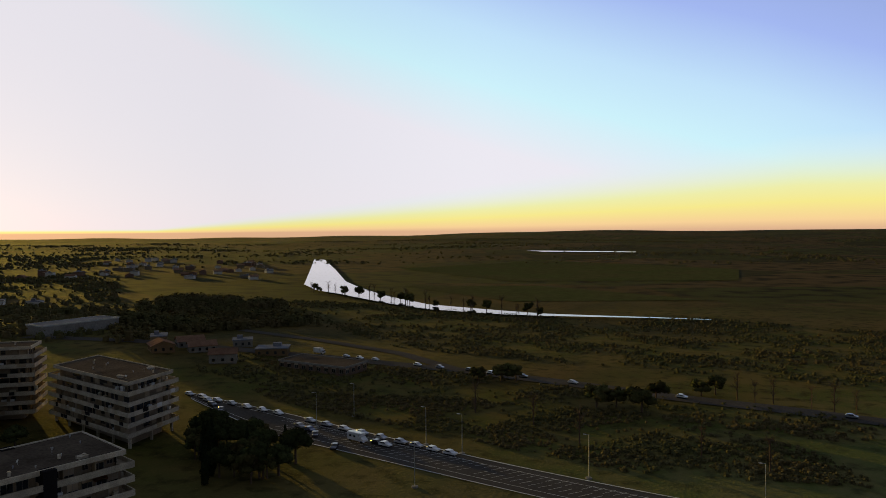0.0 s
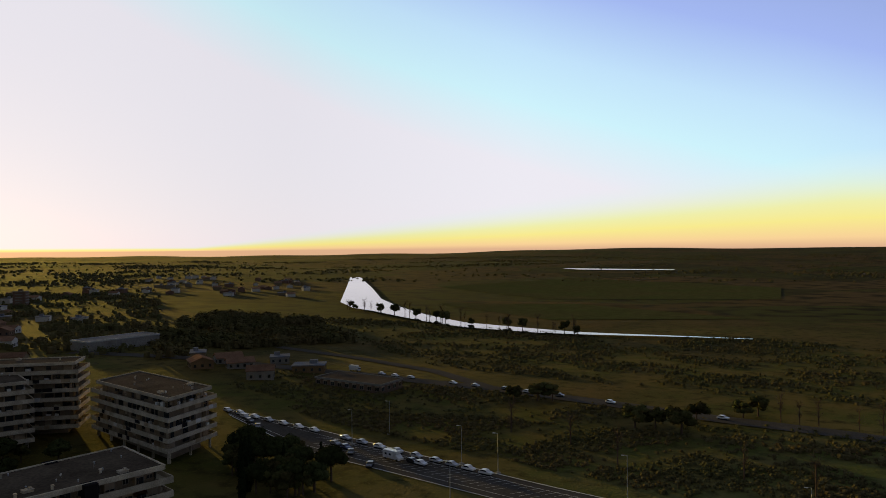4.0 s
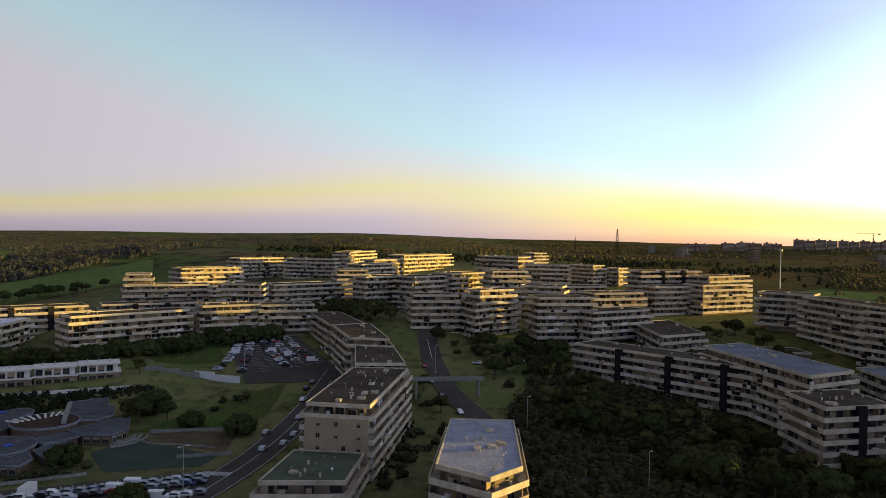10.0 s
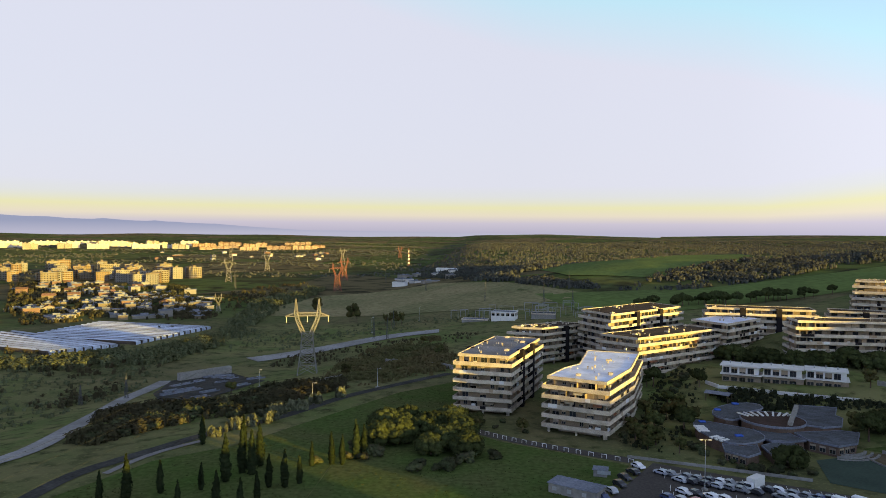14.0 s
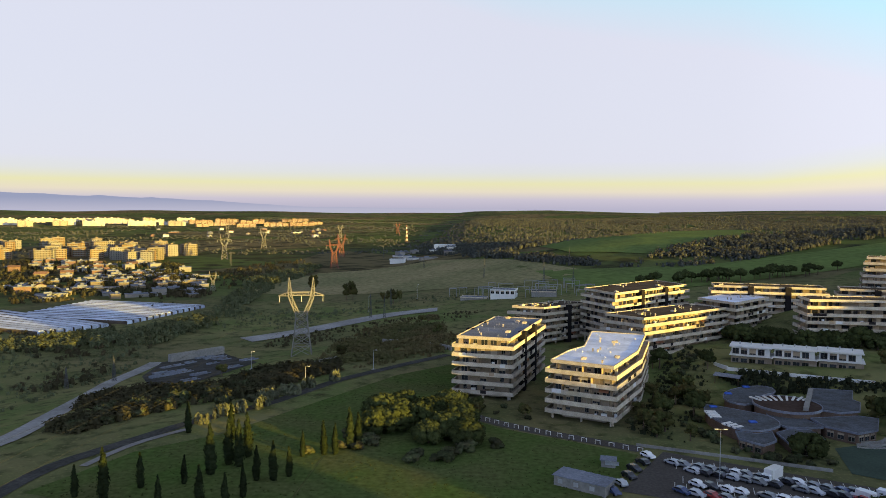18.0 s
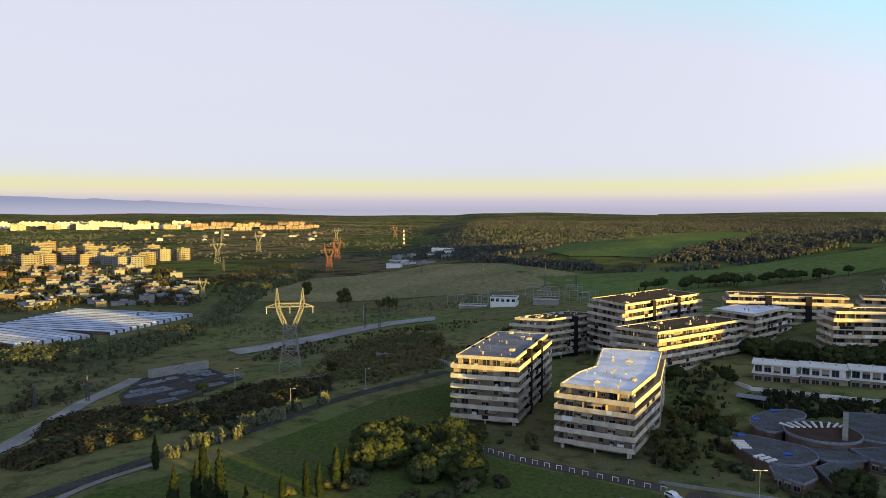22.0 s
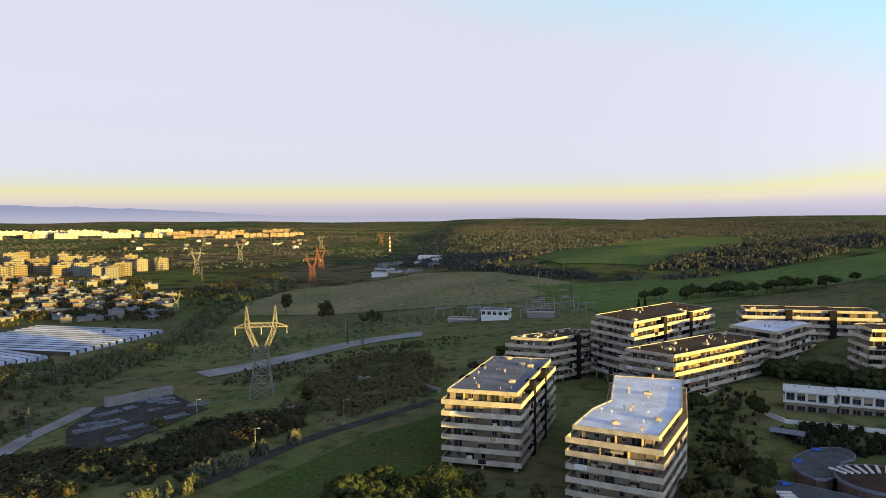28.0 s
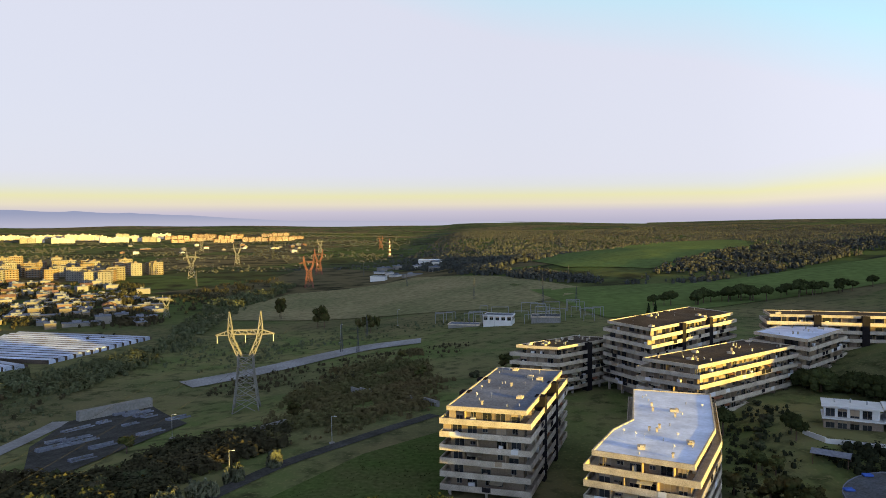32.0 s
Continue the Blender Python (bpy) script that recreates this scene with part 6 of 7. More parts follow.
def wire(a, b, sag, r=0.045):
    cu = bpy.data.curves.new("power_cable", "CURVE")
    cu.dimensions, cu.bevel_depth, cu.bevel_resolution = "3D", r, 1
    sp = cu.splines.new("POLY")
    sp.points.add(24)
    for i, p in enumerate(sp.points):
        f = i / 24
        c = Vector(a).lerp(Vector(b), f)
        p.co = (c.x, c.y, c.z - sag * 4 * f * (1 - f), 1)
    cu.materials.append(M["cable"])
    return tagged(new("power_cable", cu), "thin sagging power cable between pylons", "cable", "power cables")


WIRE_END = Vector((-106, 90, 12))
M["cable"] = mat("dull_cable", (0.05, 0.05, 0.045), 0.7, 0.1)
for off_ in (-10.5, 0, 10.5):
    a_ = Vector((-86 + off_, 374 + off_ * 0.2, land(-86, 374) + 26.8))
    wire(a_, WIRE_END + Vector((off_ * 0.9, -off_ * 0.4, 0)), 5, 0.022)
    wire(a_, (-184 + off_, 975, land(-184, 975) + 26), 14, 0.03)


M["mast_steel"] = mat("dull_mast_steel", (0.07, 0.07, 0.068), 0.7, 0.2, 0.5, 2.0)


def small_mast(x, y, h, label, material="mast_steel", w=0.45):
    ob = base("lattice_mast", x, y, land(x, y), label, "mast", "masts")
    bm = bmesh.new()
    k = max(4, int(h / 4))
    braced(bm, [(h * i / k, w * (1.6 - 1.3 * i / k), 0) for i in range(k + 1)], 0.08 + w * 0.1, 0.05 + w * 0.06)
    part("lattice", bm, material, ob)
    bm = bmesh.new()
    bmesh.ops.create_cone(bm, segments=6, radius1=0.12, radius2=0.05, depth=h * 0.15, cap_ends=True, matrix=pose(0, 0, h * 1.07))
    part("tip", bm, material, ob)


for x_, y_, h_ in ((-70, 508, 22), (-60, 503, 18), (-62, 560, 18), (10, 700, 24), (60, 640, 26), (85, 640, 18), (-160, 330, 14), (-175, 318, 12), (-330, 1000, 24), (-345, 1040, 24), (98, 768, 22), (-60, 900, 20), (-140, 1150, 26)):
    small_mast(x_, y_, h_ * 0.75, "slender grey lattice mast in the fields")
small_mast(1790, 890, 60, "dark lattice transmitter mast on the skyline", "slot", 3.0)
small_mast(1700, 965, 38, "dark slim mast on the skyline", "slot", 1.4)


def banded_mast(x, y, h, k=9):
    ob = base("radio_mast", x, y, land(x, y), "red and white banded lattice radio mast", "mast")
    for i in range(k):
        bm = bmesh.new()
        braced(bm, [(h * (i + f) / k, 1.9 - 1.3 * (i + f) / k, 0) for f in (0, 0.5, 1)], 0.5, 0.3)
        part("mast_section", bm, "white" if i % 2 else "pylon_red", ob)
    for z in (0.55, 0.8):
        bm = bmesh.new()
        bmesh.ops.create_cone(bm, segments=10, radius1=1.1, radius2=1.1, depth=1.6, cap_ends=True, matrix=pose(0, -1.2, h * z, 90))
        part("dish_drum", bm, "white", ob)


banded_mast(-150, 1660, 40)


def pole_tower(x, y, h):
    ob = base("lighting_tower", x, y, land(x, y), "tall pale pole with a ring of lamps on top", "pole")
    bm = bmesh.new()
    bmesh.ops.create_cone(bm, segments=8, radius1=0.5, radius2=0.3, depth=h, cap_ends=True, matrix=pose(0, 0, h / 2))
    part("pole", bm, "white", ob)
    bm = bmesh.new()
    bmesh.ops.create_cone(bm, segments=10, radius1=1.2, radius2=1.2, depth=0.9, cap_ends=True, matrix=pose(0, 0, h))
    part("lamp_ring", bm, "steel", ob)


pole_tower(602, 162, 30)


# ---- houses of the towns ----
for n_, c_ in (("cream", (0.17, 0.137, 0.09)), ("ochre", (0.16, 0.105, 0.055)), ("white", (0.20, 0.185, 0.16)), ("rose", (0.15, 0.095, 0.07)), ("pale", (0.44, 0.42, 0.38))):
    M["house_" + n_] = mat("render_" + n_, c_, 0.9, 0.2, 0.15, 2.0)
M["film"] = mat("plastic_film", (0.36, 0.40, 0.50), 0.5, 0.3, 0.05, 0.6, spec=0.4, second=(0.25, 0.28, 0.35), per_object=0.3)
M["tiles"] = mat("clay_roof_tiles", (0.20, 0.115, 0.075), 0.9, 0.35, 0.3, 3.0, per_object=0.3)
HOUSES = {}


def house_meshes(kind, seed):
    rnd = random.Random(seed)
    w, d, h = rnd.uniform(5, 8), rnd.uniform(4, 6), rnd.uniform(3.2, 6.5)
    wall, roof, glaz, rails = bmesh.new(), bmesh.new(), bmesh.new(), bmesh.new()
    if kind == "tower":
        w, d, n = rnd.uniform(8, 11), rnd.uniform(6, 8), rnd.choice((4, 5, 5, 6))
        h = n * 3.1
        prism(wall, [(-w, -d), (w, -d), (w, d), (-w, d)], -4, h)
        for s in range(n):
            for side in (-1, 1):
                box(rails, -w * 0.8, side * d - 0.9, s * 3.1 + 2.6, w * 0.8, side * d + 0.9, s * 3.1 + 3.6)
                box(rails, side * w - 0.9, -d * 0.6, s * 3.1 + 2.6, side * w + 0.9, d * 0.6, s * 3.1 + 3.6)
        box(roof, -w - 0.4, -d - 0.4, h, w + 0.4, d + 0.4, h + 0.5)
        box(roof, -2, -2, h + 0.5, 2, 2, h + 2.8)
    else:
        if kind == "shed":
            w, d, h = rnd.uniform(7, 15), rnd.uniform(3.5, 6), rnd.uniform(2.6, 3.8)
        prism(wall, [(-w, -d), (w, -d), (w, d), (-w, d)], -4, h)
        if kind == "gable":
            r = [[roof.verts.new((sx * (w + 0.5), y, z)) for y, z in ((-d - 0.6, h - 0.1), (0, h + d * 0.42), (d + 0.6, h - 0.1), (d + 0.6, h - 0.35), (0, h + d * 0.36), (-d - 0.6, h - 0.35))] for sx in (-1, 1)]
            roof.faces.new(r[0][::-1]), roof.faces.new(r[1])
            for i in range(6):
                j = (i + 1) % 6
                roof.faces.new((r[0][i], r[0][j], r[1][j], r[1][i]))
            # gable ends
            for sx in (-1, 1):
                wall.faces.new([wall.verts.new((sx * w, y, z)) for y, z in ((-d, h), (d, h), (0, h + d * 0.38))])
        else:
            box(roof, -w - 0.3, -d - 0.3, h, w + 0.3, d + 0.3, h + 0.5)
            box(roof, -w * 0.5, -d * 0.6, h + 0.5, 0, 0, h + 2.2)
    levels = max(1, int(h / 3.0))
    for s in range(levels):
        for side in (-1, 1):
            k = int(w * 2 / 3.2)
            for i in range(k):
                x = -w + (i + 0.5) * 2 * w / k
                box(glaz, x - 0.6, side * (d + 0.02) - 0.05, s * 3.0 + 0.9, x + 0.6, side * (d + 0.02) + 0.05, s * 3.0 + 2.3)
            k = int(d * 2 / 3.2)
            for i in range(k):
                y = -d + (i + 0.5) * 2 * d / k
                box(glaz, side * (w + 0.02) - 0.05, y - 0.6, s * 3.0 + 0.9, side * (w + 0.02) + 0.05, y + 0.6, s * 3.0 + 2.3)
    out = []
    for name, bm in (("wall", wall), ("roof", roof), ("window_strip", glaz), ("balcony_stack", rails)):
        bmesh.ops.recalc_face_normals(bm, faces=bm.faces[:])
        me = bpy.data.meshes.new(name)
        bm.to_mesh(me)
        bm.free()
        out.append((name, me))
    return out


def town_house(kind, x, y, turn, rnd, group, far=False, tints=("cream", "cream", "ochre", "white", "white", "rose")):
    tint = rnd.choice(tints)
    key = (kind, tint, rnd.randint(0, 2))
    words = {"gable": "house with a low clay-tiled gable roof", "flat": "house with a flat roof and terrace", "shed": "long low shed with a pale sheet roof", "tower": "apartment house with stacked balconies"}
    if key not in HOUSES:
        HOUSES[key] = house_meshes(kind, len(HOUSES) * 13 + 3)
        wall, roof, glaz, rails = [me for _, me in HOUSES[key]]
        rails.materials.append(M["house_white"])
        wall.materials.append(M["house_" + tint])
        roof.materials.append(M["tiles" if kind == "gable" else "roof_grey" if kind == "shed" else "house_cream" if kind == "tower" else "roof_grey"])
        glaz.materials.append(M["pane"])
    ob = base("apartment_house" if kind == "tower" else "house", x, y, land(x, y), f"{tint} rendered {words[kind]}", "house", group)
    ob.rotation_euler.z = radians(turn)
    for name, me in HOUSES[key][:2 if far else 3] + (HOUSES[key][3:] if kind == "tower" else []):
        part_ = share(name, me, Matrix(), ob)
        if name in ("window_strip", "balcony_stack"):
            tagged(part_, kind="stuff")
    return ob


PALE = ("pale", "pale", "cream", "rose")


def town(poly, n, kinds, seed, group, avoid=(), far=False, tints=("cream", "cream", "ochre", "white", "white", "rose")):
    rnd = random.Random(seed)
    xs, ys, placed = [p[0] for p in poly], [p[1] for p in poly], []
    for _ in range(n * 14):
        if len(placed) >= n:
            break
        x, y = rnd.uniform(min(xs), max(xs)), rnd.uniform(min(ys), max(ys))
        if not inside(x, y, poly) or not clear_of_blocks(x, y) or any(inside(x, y, a) for a in avoid) or any((x - a) ** 2 + (y - b) ** 2 < 17 ** 2 for a, b in placed):
            continue
        placed.append((x, y))
        town_house(rnd.choice(kinds), x, y, rnd.choice((0, 90)) + rnd.uniform(-15, 15) + 30, rnd, group, far, tints)


MEADOW = [FIELD_D]
town(sector(93, 133, 395, 680), 55, ["gable", "gable", "flat"], 61, "houses of the eastern town", MEADOW, False, PALE)
town(sector(84, 138, 690, 1250), 110, ["gable", "flat", "flat", "gable", "tower"], 62, "houses of the eastern town", MEADOW, True, PALE)
town(sector(66, 118, 1250, 2300), 48, ["tower", "tower", "gable"], 63, "far houses on the eastern rise", (), True)
town(TOWN_SOUTH, 50, ["gable", "flat"], 64, "houses of the southern village", (), True, PALE)
town([(165, -312), (235, -305), (255, -360), (205, -380), (170, -350)], 7, ["flat", "gable", "gable"], 65, "houses beside the road")
town(TOWN_NORTH, 46, ["gable", "flat", "flat"], 66, "houses of the northern town", (), True, ("white", "white", "cream", "rose"))
town([(-467, 717), (-403, 900), (-319, 852), (-237, 650), (-313, 640), (-375, 590)], 44, ["shed", "shed", "flat"], 68, "houses of the northern town", (), True, ("white", "white", "cream"))
town([(-160, 1120), (-60, 1030), (-20, 1080), (-30, 1300), (-120, 1330)], 12, ["shed", "flat"], 69, "sheds beyond the meadow", (), True, ("pale", "white"))
town(sector(-24, -11, 1900, 2400), 22, ["flat", "gable", "shed"], 70, "far houses across the valley", (), True, ("rose", "pale", "white"))
town([(-430, 1040), (-590, 1010), (-900, 1220), (-860, 1420), (-480, 1330)], 48, ["tower"], 67, "apartment houses of the northern town", (), False, ("white", "ochre", "ochre", "cream"))
wood("woodland", sector(78, 142, 430, 1200, 8), 5200, 2.5, 6, 71, "scrub_brown", "gardens and trees among the eastern houses", 7, 0.9, 0.012, 0.0)
wood("woodland", sector(40, 150, 1300, 3300, 8), 9000, 3, 7, 72, "scrub_brown", "wooded skyline beyond the eastern town", 6, 1.2, 0.004, 0.05)
wood("woodland", sector(150, 225, 1500, 3600, 8), 3600, 2, 5, 73, "scrub_brown", "tree lines on the southern plain", 5, 1.7, 0.004, 0.15)
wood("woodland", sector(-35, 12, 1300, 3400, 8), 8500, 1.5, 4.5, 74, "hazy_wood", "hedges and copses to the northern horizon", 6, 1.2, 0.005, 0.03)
wood("scrubland", [(-120, 420), (-60, 420), (0, 470), (5, 498), (-60, 488), (-118, 452)], 300, 0.8, 2.6, 75, "far_wood", "rough bushes beside the grey road", 12, 0.7)
wood("scrubland", [(-300, 380), (-170, 300), (-180, 420), (-230, 470), (-320, 470)], 170, 1.5, 4, 76, "far_wood", "low bushes on the valley floor", 14, 0.7)
wood("garden_trees", [(-467, 717), (-403, 900), (-319, 852), (-237, 650), (-313, 640), (-375, 590)], 900, 2.5, 5.5, 78, "far_wood", "dull trees and hedges among the sheds", 10, 0.7)
wood("garden_trees", [(-440, 670), (-290, 730), (-400, 1010), (-700, 1075)], 1100, 3, 7, 77, "far_wood", "dark garden trees among the northern houses", 9, 0.6)


def slab_block(x, y, turn, length, h, label, material="house_rose"):
    ob = base("tower_block", x, y, land(x, y) - 2, label, "building", "far tower blocks")
    ob.rotation_euler.z = radians(turn)
    k = int(length / 22)
    for i in range(k):
        bm = bmesh.new()
        x0 = -length / 2 + i * length / k
        hh = h * (1 - 0.08 * (i % 2))
        box(bm, x0, -7, 0, x0 + length / k - 0.4, 7, hh)
        part("wing", bm, material, ob)
        bm = bmesh.new()
        for s in range(int(hh / 3.2)):
            box(bm, x0 + 2, -8.2, s * 3.2 + 2.4, x0 + length / k - 2.4, -7, s * 3.2 + 3.5)
        tagged(part("balcony_stack", bm, "band", ob), kind="stuff")
        bm = bmesh.new()
        box(bm, x0 + 6, -3, hh, x0 + 11, 3, hh + 3)
        part("roof_house", bm, material, ob)


slab_block(2096, 480, -77, 103, 28, "long many-storeyed block on the skyline")
slab_block(2118, 370, -80, 118, 27, "long many-storeyed block on the skyline")
slab_block(1950, 640, -60, 60, 21, "many-storeyed block on the skyline")
slab_block(1940, 740, -60, 50, 19, "many-storeyed block on the skyline")
for t_, w_, h_ in ((69.6, 46, 21), (72.9, 60, 22), (74.4, 46, 19), (84.2, 46, 21), (86.0, 46, 18), (90.3, 68, 20), (95.1, 46, 21), (98.4, 46, 19)):
    slab_block(2190 * math.sin(radians(t_)), 2190 * math.cos(radians(t_)), 6 - t_, w_, h_, "low pale block on the town's skyline")

for i_ in range(34):
    t_, r_ = -34 + i_ * 0.66 + 0.3 * math.sin(i_ * 2.3), 2860 + 190 * math.sin(i_ * 1.7)
    slab_block(r_ * math.sin(radians(t_)), r_ * math.cos(radians(t_)), -t_ + 14 * math.sin(i_), 44 + 22 * (i_ % 3), 13 + 3 * (i_ % 4) if i_ < 20 else 12 + 2 * (i_ % 3), "long pale block far off in evening sun", "house_rose" if i_ > 19 else "house_pale" if i_ % 3 else "house_white")


def crane(x, y, h, turn):
    ob = base("tower_crane", x, y, land(x, y), "thin tower crane above far blocks", "crane")
    ob.rotation_euler.z = radians(turn)
    bm = bmesh.new()
    braced(bm, [(h * i / 14, 1.0, 0) for i in range(15)], 0.4, 0.2)
    part("mast", bm, "pylon", ob)
    bm = bmesh.new()
    for s in (-0.8, 0.8):
        beam(bm, (-16, s, h), (42, s, h), 0.4)
    beam(bm, (-16, 0, h + 1.6), (42, 0, h + 1.6), 0.4)
    for i in range(19):
        beam(bm, (-16 + i * 3, 0, h + 1.6), (-14.5 + i * 3, 0.8, h), 0.2), beam(bm, (-13 + i * 3, 0, h + 1.6), (-14.5 + i * 3, -0.8, h), 0.2)
    part("jib", bm, "pylon", ob)
    bm = bmesh.new()
    box(bm, -16, -1, h - 3, -11, 1, h)
    part("counterweight", bm, "concrete", ob)


crane(2110, 350, 44, 120)


# ---- far mountains ----
def mountains():
    verts, faces, k = [], [], 90
    for i in range(k + 1):
        turn = -48 + 62 * i / k
        rise = 190 * math.exp(-((turn + 36) / 9.5) ** 2) + 95 * math.exp(-((turn + 22) / 7) ** 2) + 28 * math.exp(-((turn + 8) / 9) ** 2)
        rise *= 1 + 0.16 * noise.noise(Vector((turn * 0.35, 3, 0))) + 0.06 * noise.noise(Vector((turn * 1.7, 9, 0)))
        s, c = math.sin(radians(turn)), math.cos(radians(turn))
        for r, z in ((4700, 30), (4770, 46 + rise * 0.28), (4850, 52 + rise * 0.55), (4960, 20)):
            verts.append((r * s, r * c, z))
    for i in range(k):
        for j in range(3):
            v = i * 4 + j
            faces.append((v, v + 4, v + 5, v + 1))
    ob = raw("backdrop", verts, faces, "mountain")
    flip_up(ob)
    for p in ob.data.polygons:
        p.use_smooth = True
    tagged(ob, "pale blue-grey mountain ridge on the horizon", "mountains", kind="structure")


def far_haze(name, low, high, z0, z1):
    """Distance haze painted as a plain glow on mountains many kilometres off, paler at the foot."""
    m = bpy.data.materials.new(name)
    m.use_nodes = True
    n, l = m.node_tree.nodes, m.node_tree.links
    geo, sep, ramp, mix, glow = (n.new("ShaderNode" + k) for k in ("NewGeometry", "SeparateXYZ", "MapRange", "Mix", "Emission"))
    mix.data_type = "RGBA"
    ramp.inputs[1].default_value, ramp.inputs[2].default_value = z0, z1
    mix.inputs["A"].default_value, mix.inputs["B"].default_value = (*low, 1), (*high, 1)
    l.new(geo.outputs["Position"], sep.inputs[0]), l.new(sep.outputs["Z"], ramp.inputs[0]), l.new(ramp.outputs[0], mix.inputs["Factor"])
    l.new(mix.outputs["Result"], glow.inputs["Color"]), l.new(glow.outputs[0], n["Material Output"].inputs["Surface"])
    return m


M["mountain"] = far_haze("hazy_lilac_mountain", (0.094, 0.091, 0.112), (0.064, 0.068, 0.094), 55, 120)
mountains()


# ---- school, white house and other low buildings ----
def low_building(name, poly, h, wall, roof, label, category="building", coping="band", bays=0.0):
    poly = ccw([tuple(p) for p in poly])
    cx, cy = sum(p[0] for p in poly) / len(poly), sum(p[1] for p in poly) / len(poly)
    ob = base(name, cx, cy, min(land(*p) for p in poly), label, category)
    poly = [(x - cx, y - cy) for x, y in poly]
    bm = bmesh.new()
    prism(bm, grown(poly, -0.3), -1.0, h - 0.35)
    part("wall", bm, wall, ob)
    bm = bmesh.new()
    prism(bm, grown(poly, -0.25), h - 0.35, h - 0.1)
    part("roof", bm, roof, ob)
    bm = bmesh.new()
    ring(bm, poly, grown(poly, -0.3), h - 0.7, h + 0.15)
    part("coping", bm, coping, ob)
    if bays:
        for p, q in zip(poly, poly[1:] + poly[:1]):
            p, q = Vector(p), Vector(q)
            u = (q - p).normalized()
            k = int((q - p).length / bays)
            for i in range(k):
                c = p.lerp(q, (i + 0.5) / k) - Vector((u.y, -u.x)) * 0.3
                share("window", WINDOWS[3], pose(c.x, c.y, h - 3.1, 0, 0, math.degrees(math.atan2(u.y, u.x))), ob)
    return ob


M["roof_slate"] = mat("blue_grey_roof_sheet", (0.085, 0.092, 0.102), 0.8, 0.4, 0.25, 1.8, second=(0.058, 0.058, 0.058))
M["sports"] = mat("green_sports_court", (0.050, 0.068, 0.052), 0.85, 0.2, 0.1, 1.5)
M["soil"] = mat("bare_garden_soil", (0.10, 0.08, 0.05), 0.95, 0.35, 0.1, 1.0)
M["blue_sheet"] = mat("blue_tarpaulin", (0.05, 0.10, 0.35), 0.6, 0.2)
def rounded(poly, k=2):
    """Corners cut to curves."""
    for _ in range(k):
        poly = [q for a, b in zip(poly, poly[1:] + poly[:1]) for q in ((a[0] * 0.75 + b[0] * 0.25, a[1] * 0.75 + b[1] * 0.25), (a[0] * 0.25 + b[0] * 0.75, a[1] * 0.25 + b[1] * 0.75))]
    return poly


def roof_piece(name, poly, z0, z1, label, roof="roof_slate", rim=0.12):
    """One wing of the school: brick walls, a flat roof and a thin pale edge."""
    poly = ccw([tuple(p) for p in poly])
    cx, cy = sum(p[0] for p in poly) / len(poly), sum(p[1] for p in poly) / len(poly)
    ob = base(name, cx, cy, land(cx, cy), label, "school", "school wings")
    poly = [(x - cx, y - cy) for x, y in poly]
    bm = bmesh.new()
    prism(bm, grown(poly, -0.5), z0, z1 - 0.3)
    part("wall", bm, "brick", ob)
    bm = bmesh.new()
    prism(bm, grown(poly, -0.2), z1 - 0.3, z1)
    part("roof", bm, roof, ob)
    bm = bmesh.new()
    ring(bm, poly, grown(poly, -0.22), z1 - 0.45, z1 + rim)
    part("roof_edge", bm, "roof_grey", ob)
    return ob


wing = roof_piece("school_wing", rounded([(71.7, 242), (75.3, 240), (80.2, 236), (87.5, 230), (87.5, 221), (82.1, 216), (77.5, 214.5), (73, 216), (70, 224), (69.3, 233.8)], 1), -1, 3.5, "low curved brick classroom wing with a slate-grey roof")
roof_piece("school_wing", rounded([(79, 246), (81.7, 254.2), (87.4, 260.7), (95.3, 265), (101, 264), (100, 256), (93, 252), (88, 242.5), (82.6, 239.5)], 1), -1, 3.9, "low brick wing with a patched blue-grey roof", "roof_slate")
roof_piece("school_wing", [(112, 259.5), (124.5, 256.5), (118.8, 245.2), (119.4, 241.6), (114.2, 231.6), (107.6, 229.5), (102.5, 233), (105.8, 245)], -1, 4.2, "large brick wing with a stepped slate roof")
roof_piece("school_wing", [(98, 228), (105, 229.4), (113.4, 231), (118, 228.5), (111.6, 217), (104.5, 213.5), (98.5, 220)], -1, 3.3, "low brick entrance wing with a flat roof")
roof_piece("school_wing", [(72.5, 216.5), (77.5, 214), (82.5, 216), (80.5, 208), (75.5, 204), (71, 209.5)], -1, 2.9, "low brick classroom front under a flat roof")
roof_piece("school_wing", [(83.5, 216), (88.5, 219.5), (94, 219), (94.5, 211), (89, 203), (83, 205)], -1, 2.7, "low brick classroom front beside a pine")
roof_piece("school_wing", [(87, 222), (88, 241), (97, 228), (98.5, 220.5), (94, 219.5), (88, 220)], -1, 3.0, "low brick link under the round hall")


def window_row(a, b, z, n):
    """Dark windows with pale sun slats over them along a school wall."""
    a, b = Vector(a), Vector(b)
    d = b - a
    ob = base("window_row", a.x, a.y, land(a.x, a.y) + z, "row of dark school windows with pale frames", "window", "school window rows")
    ob.rotation_euler.z = math.atan2(d.y, d.x)
    for i in range(n):
        share("window", WINDOWS[3], pose((i + 0.5) * d.length / n, 0, 0) @ Matrix.Diagonal((0.75, 1, 0.75, 1)), ob)


window_row((71.2, 210.2), (75.3, 204.6), 0.5, 3)
window_row((84, 205), (88.8, 203.4), 0.4, 3)
window_row((98.8, 220.2), (104.4, 214.1), 0.7, 3)
window_row((104.8, 214.2), (111, 217.3), 0.8, 3)


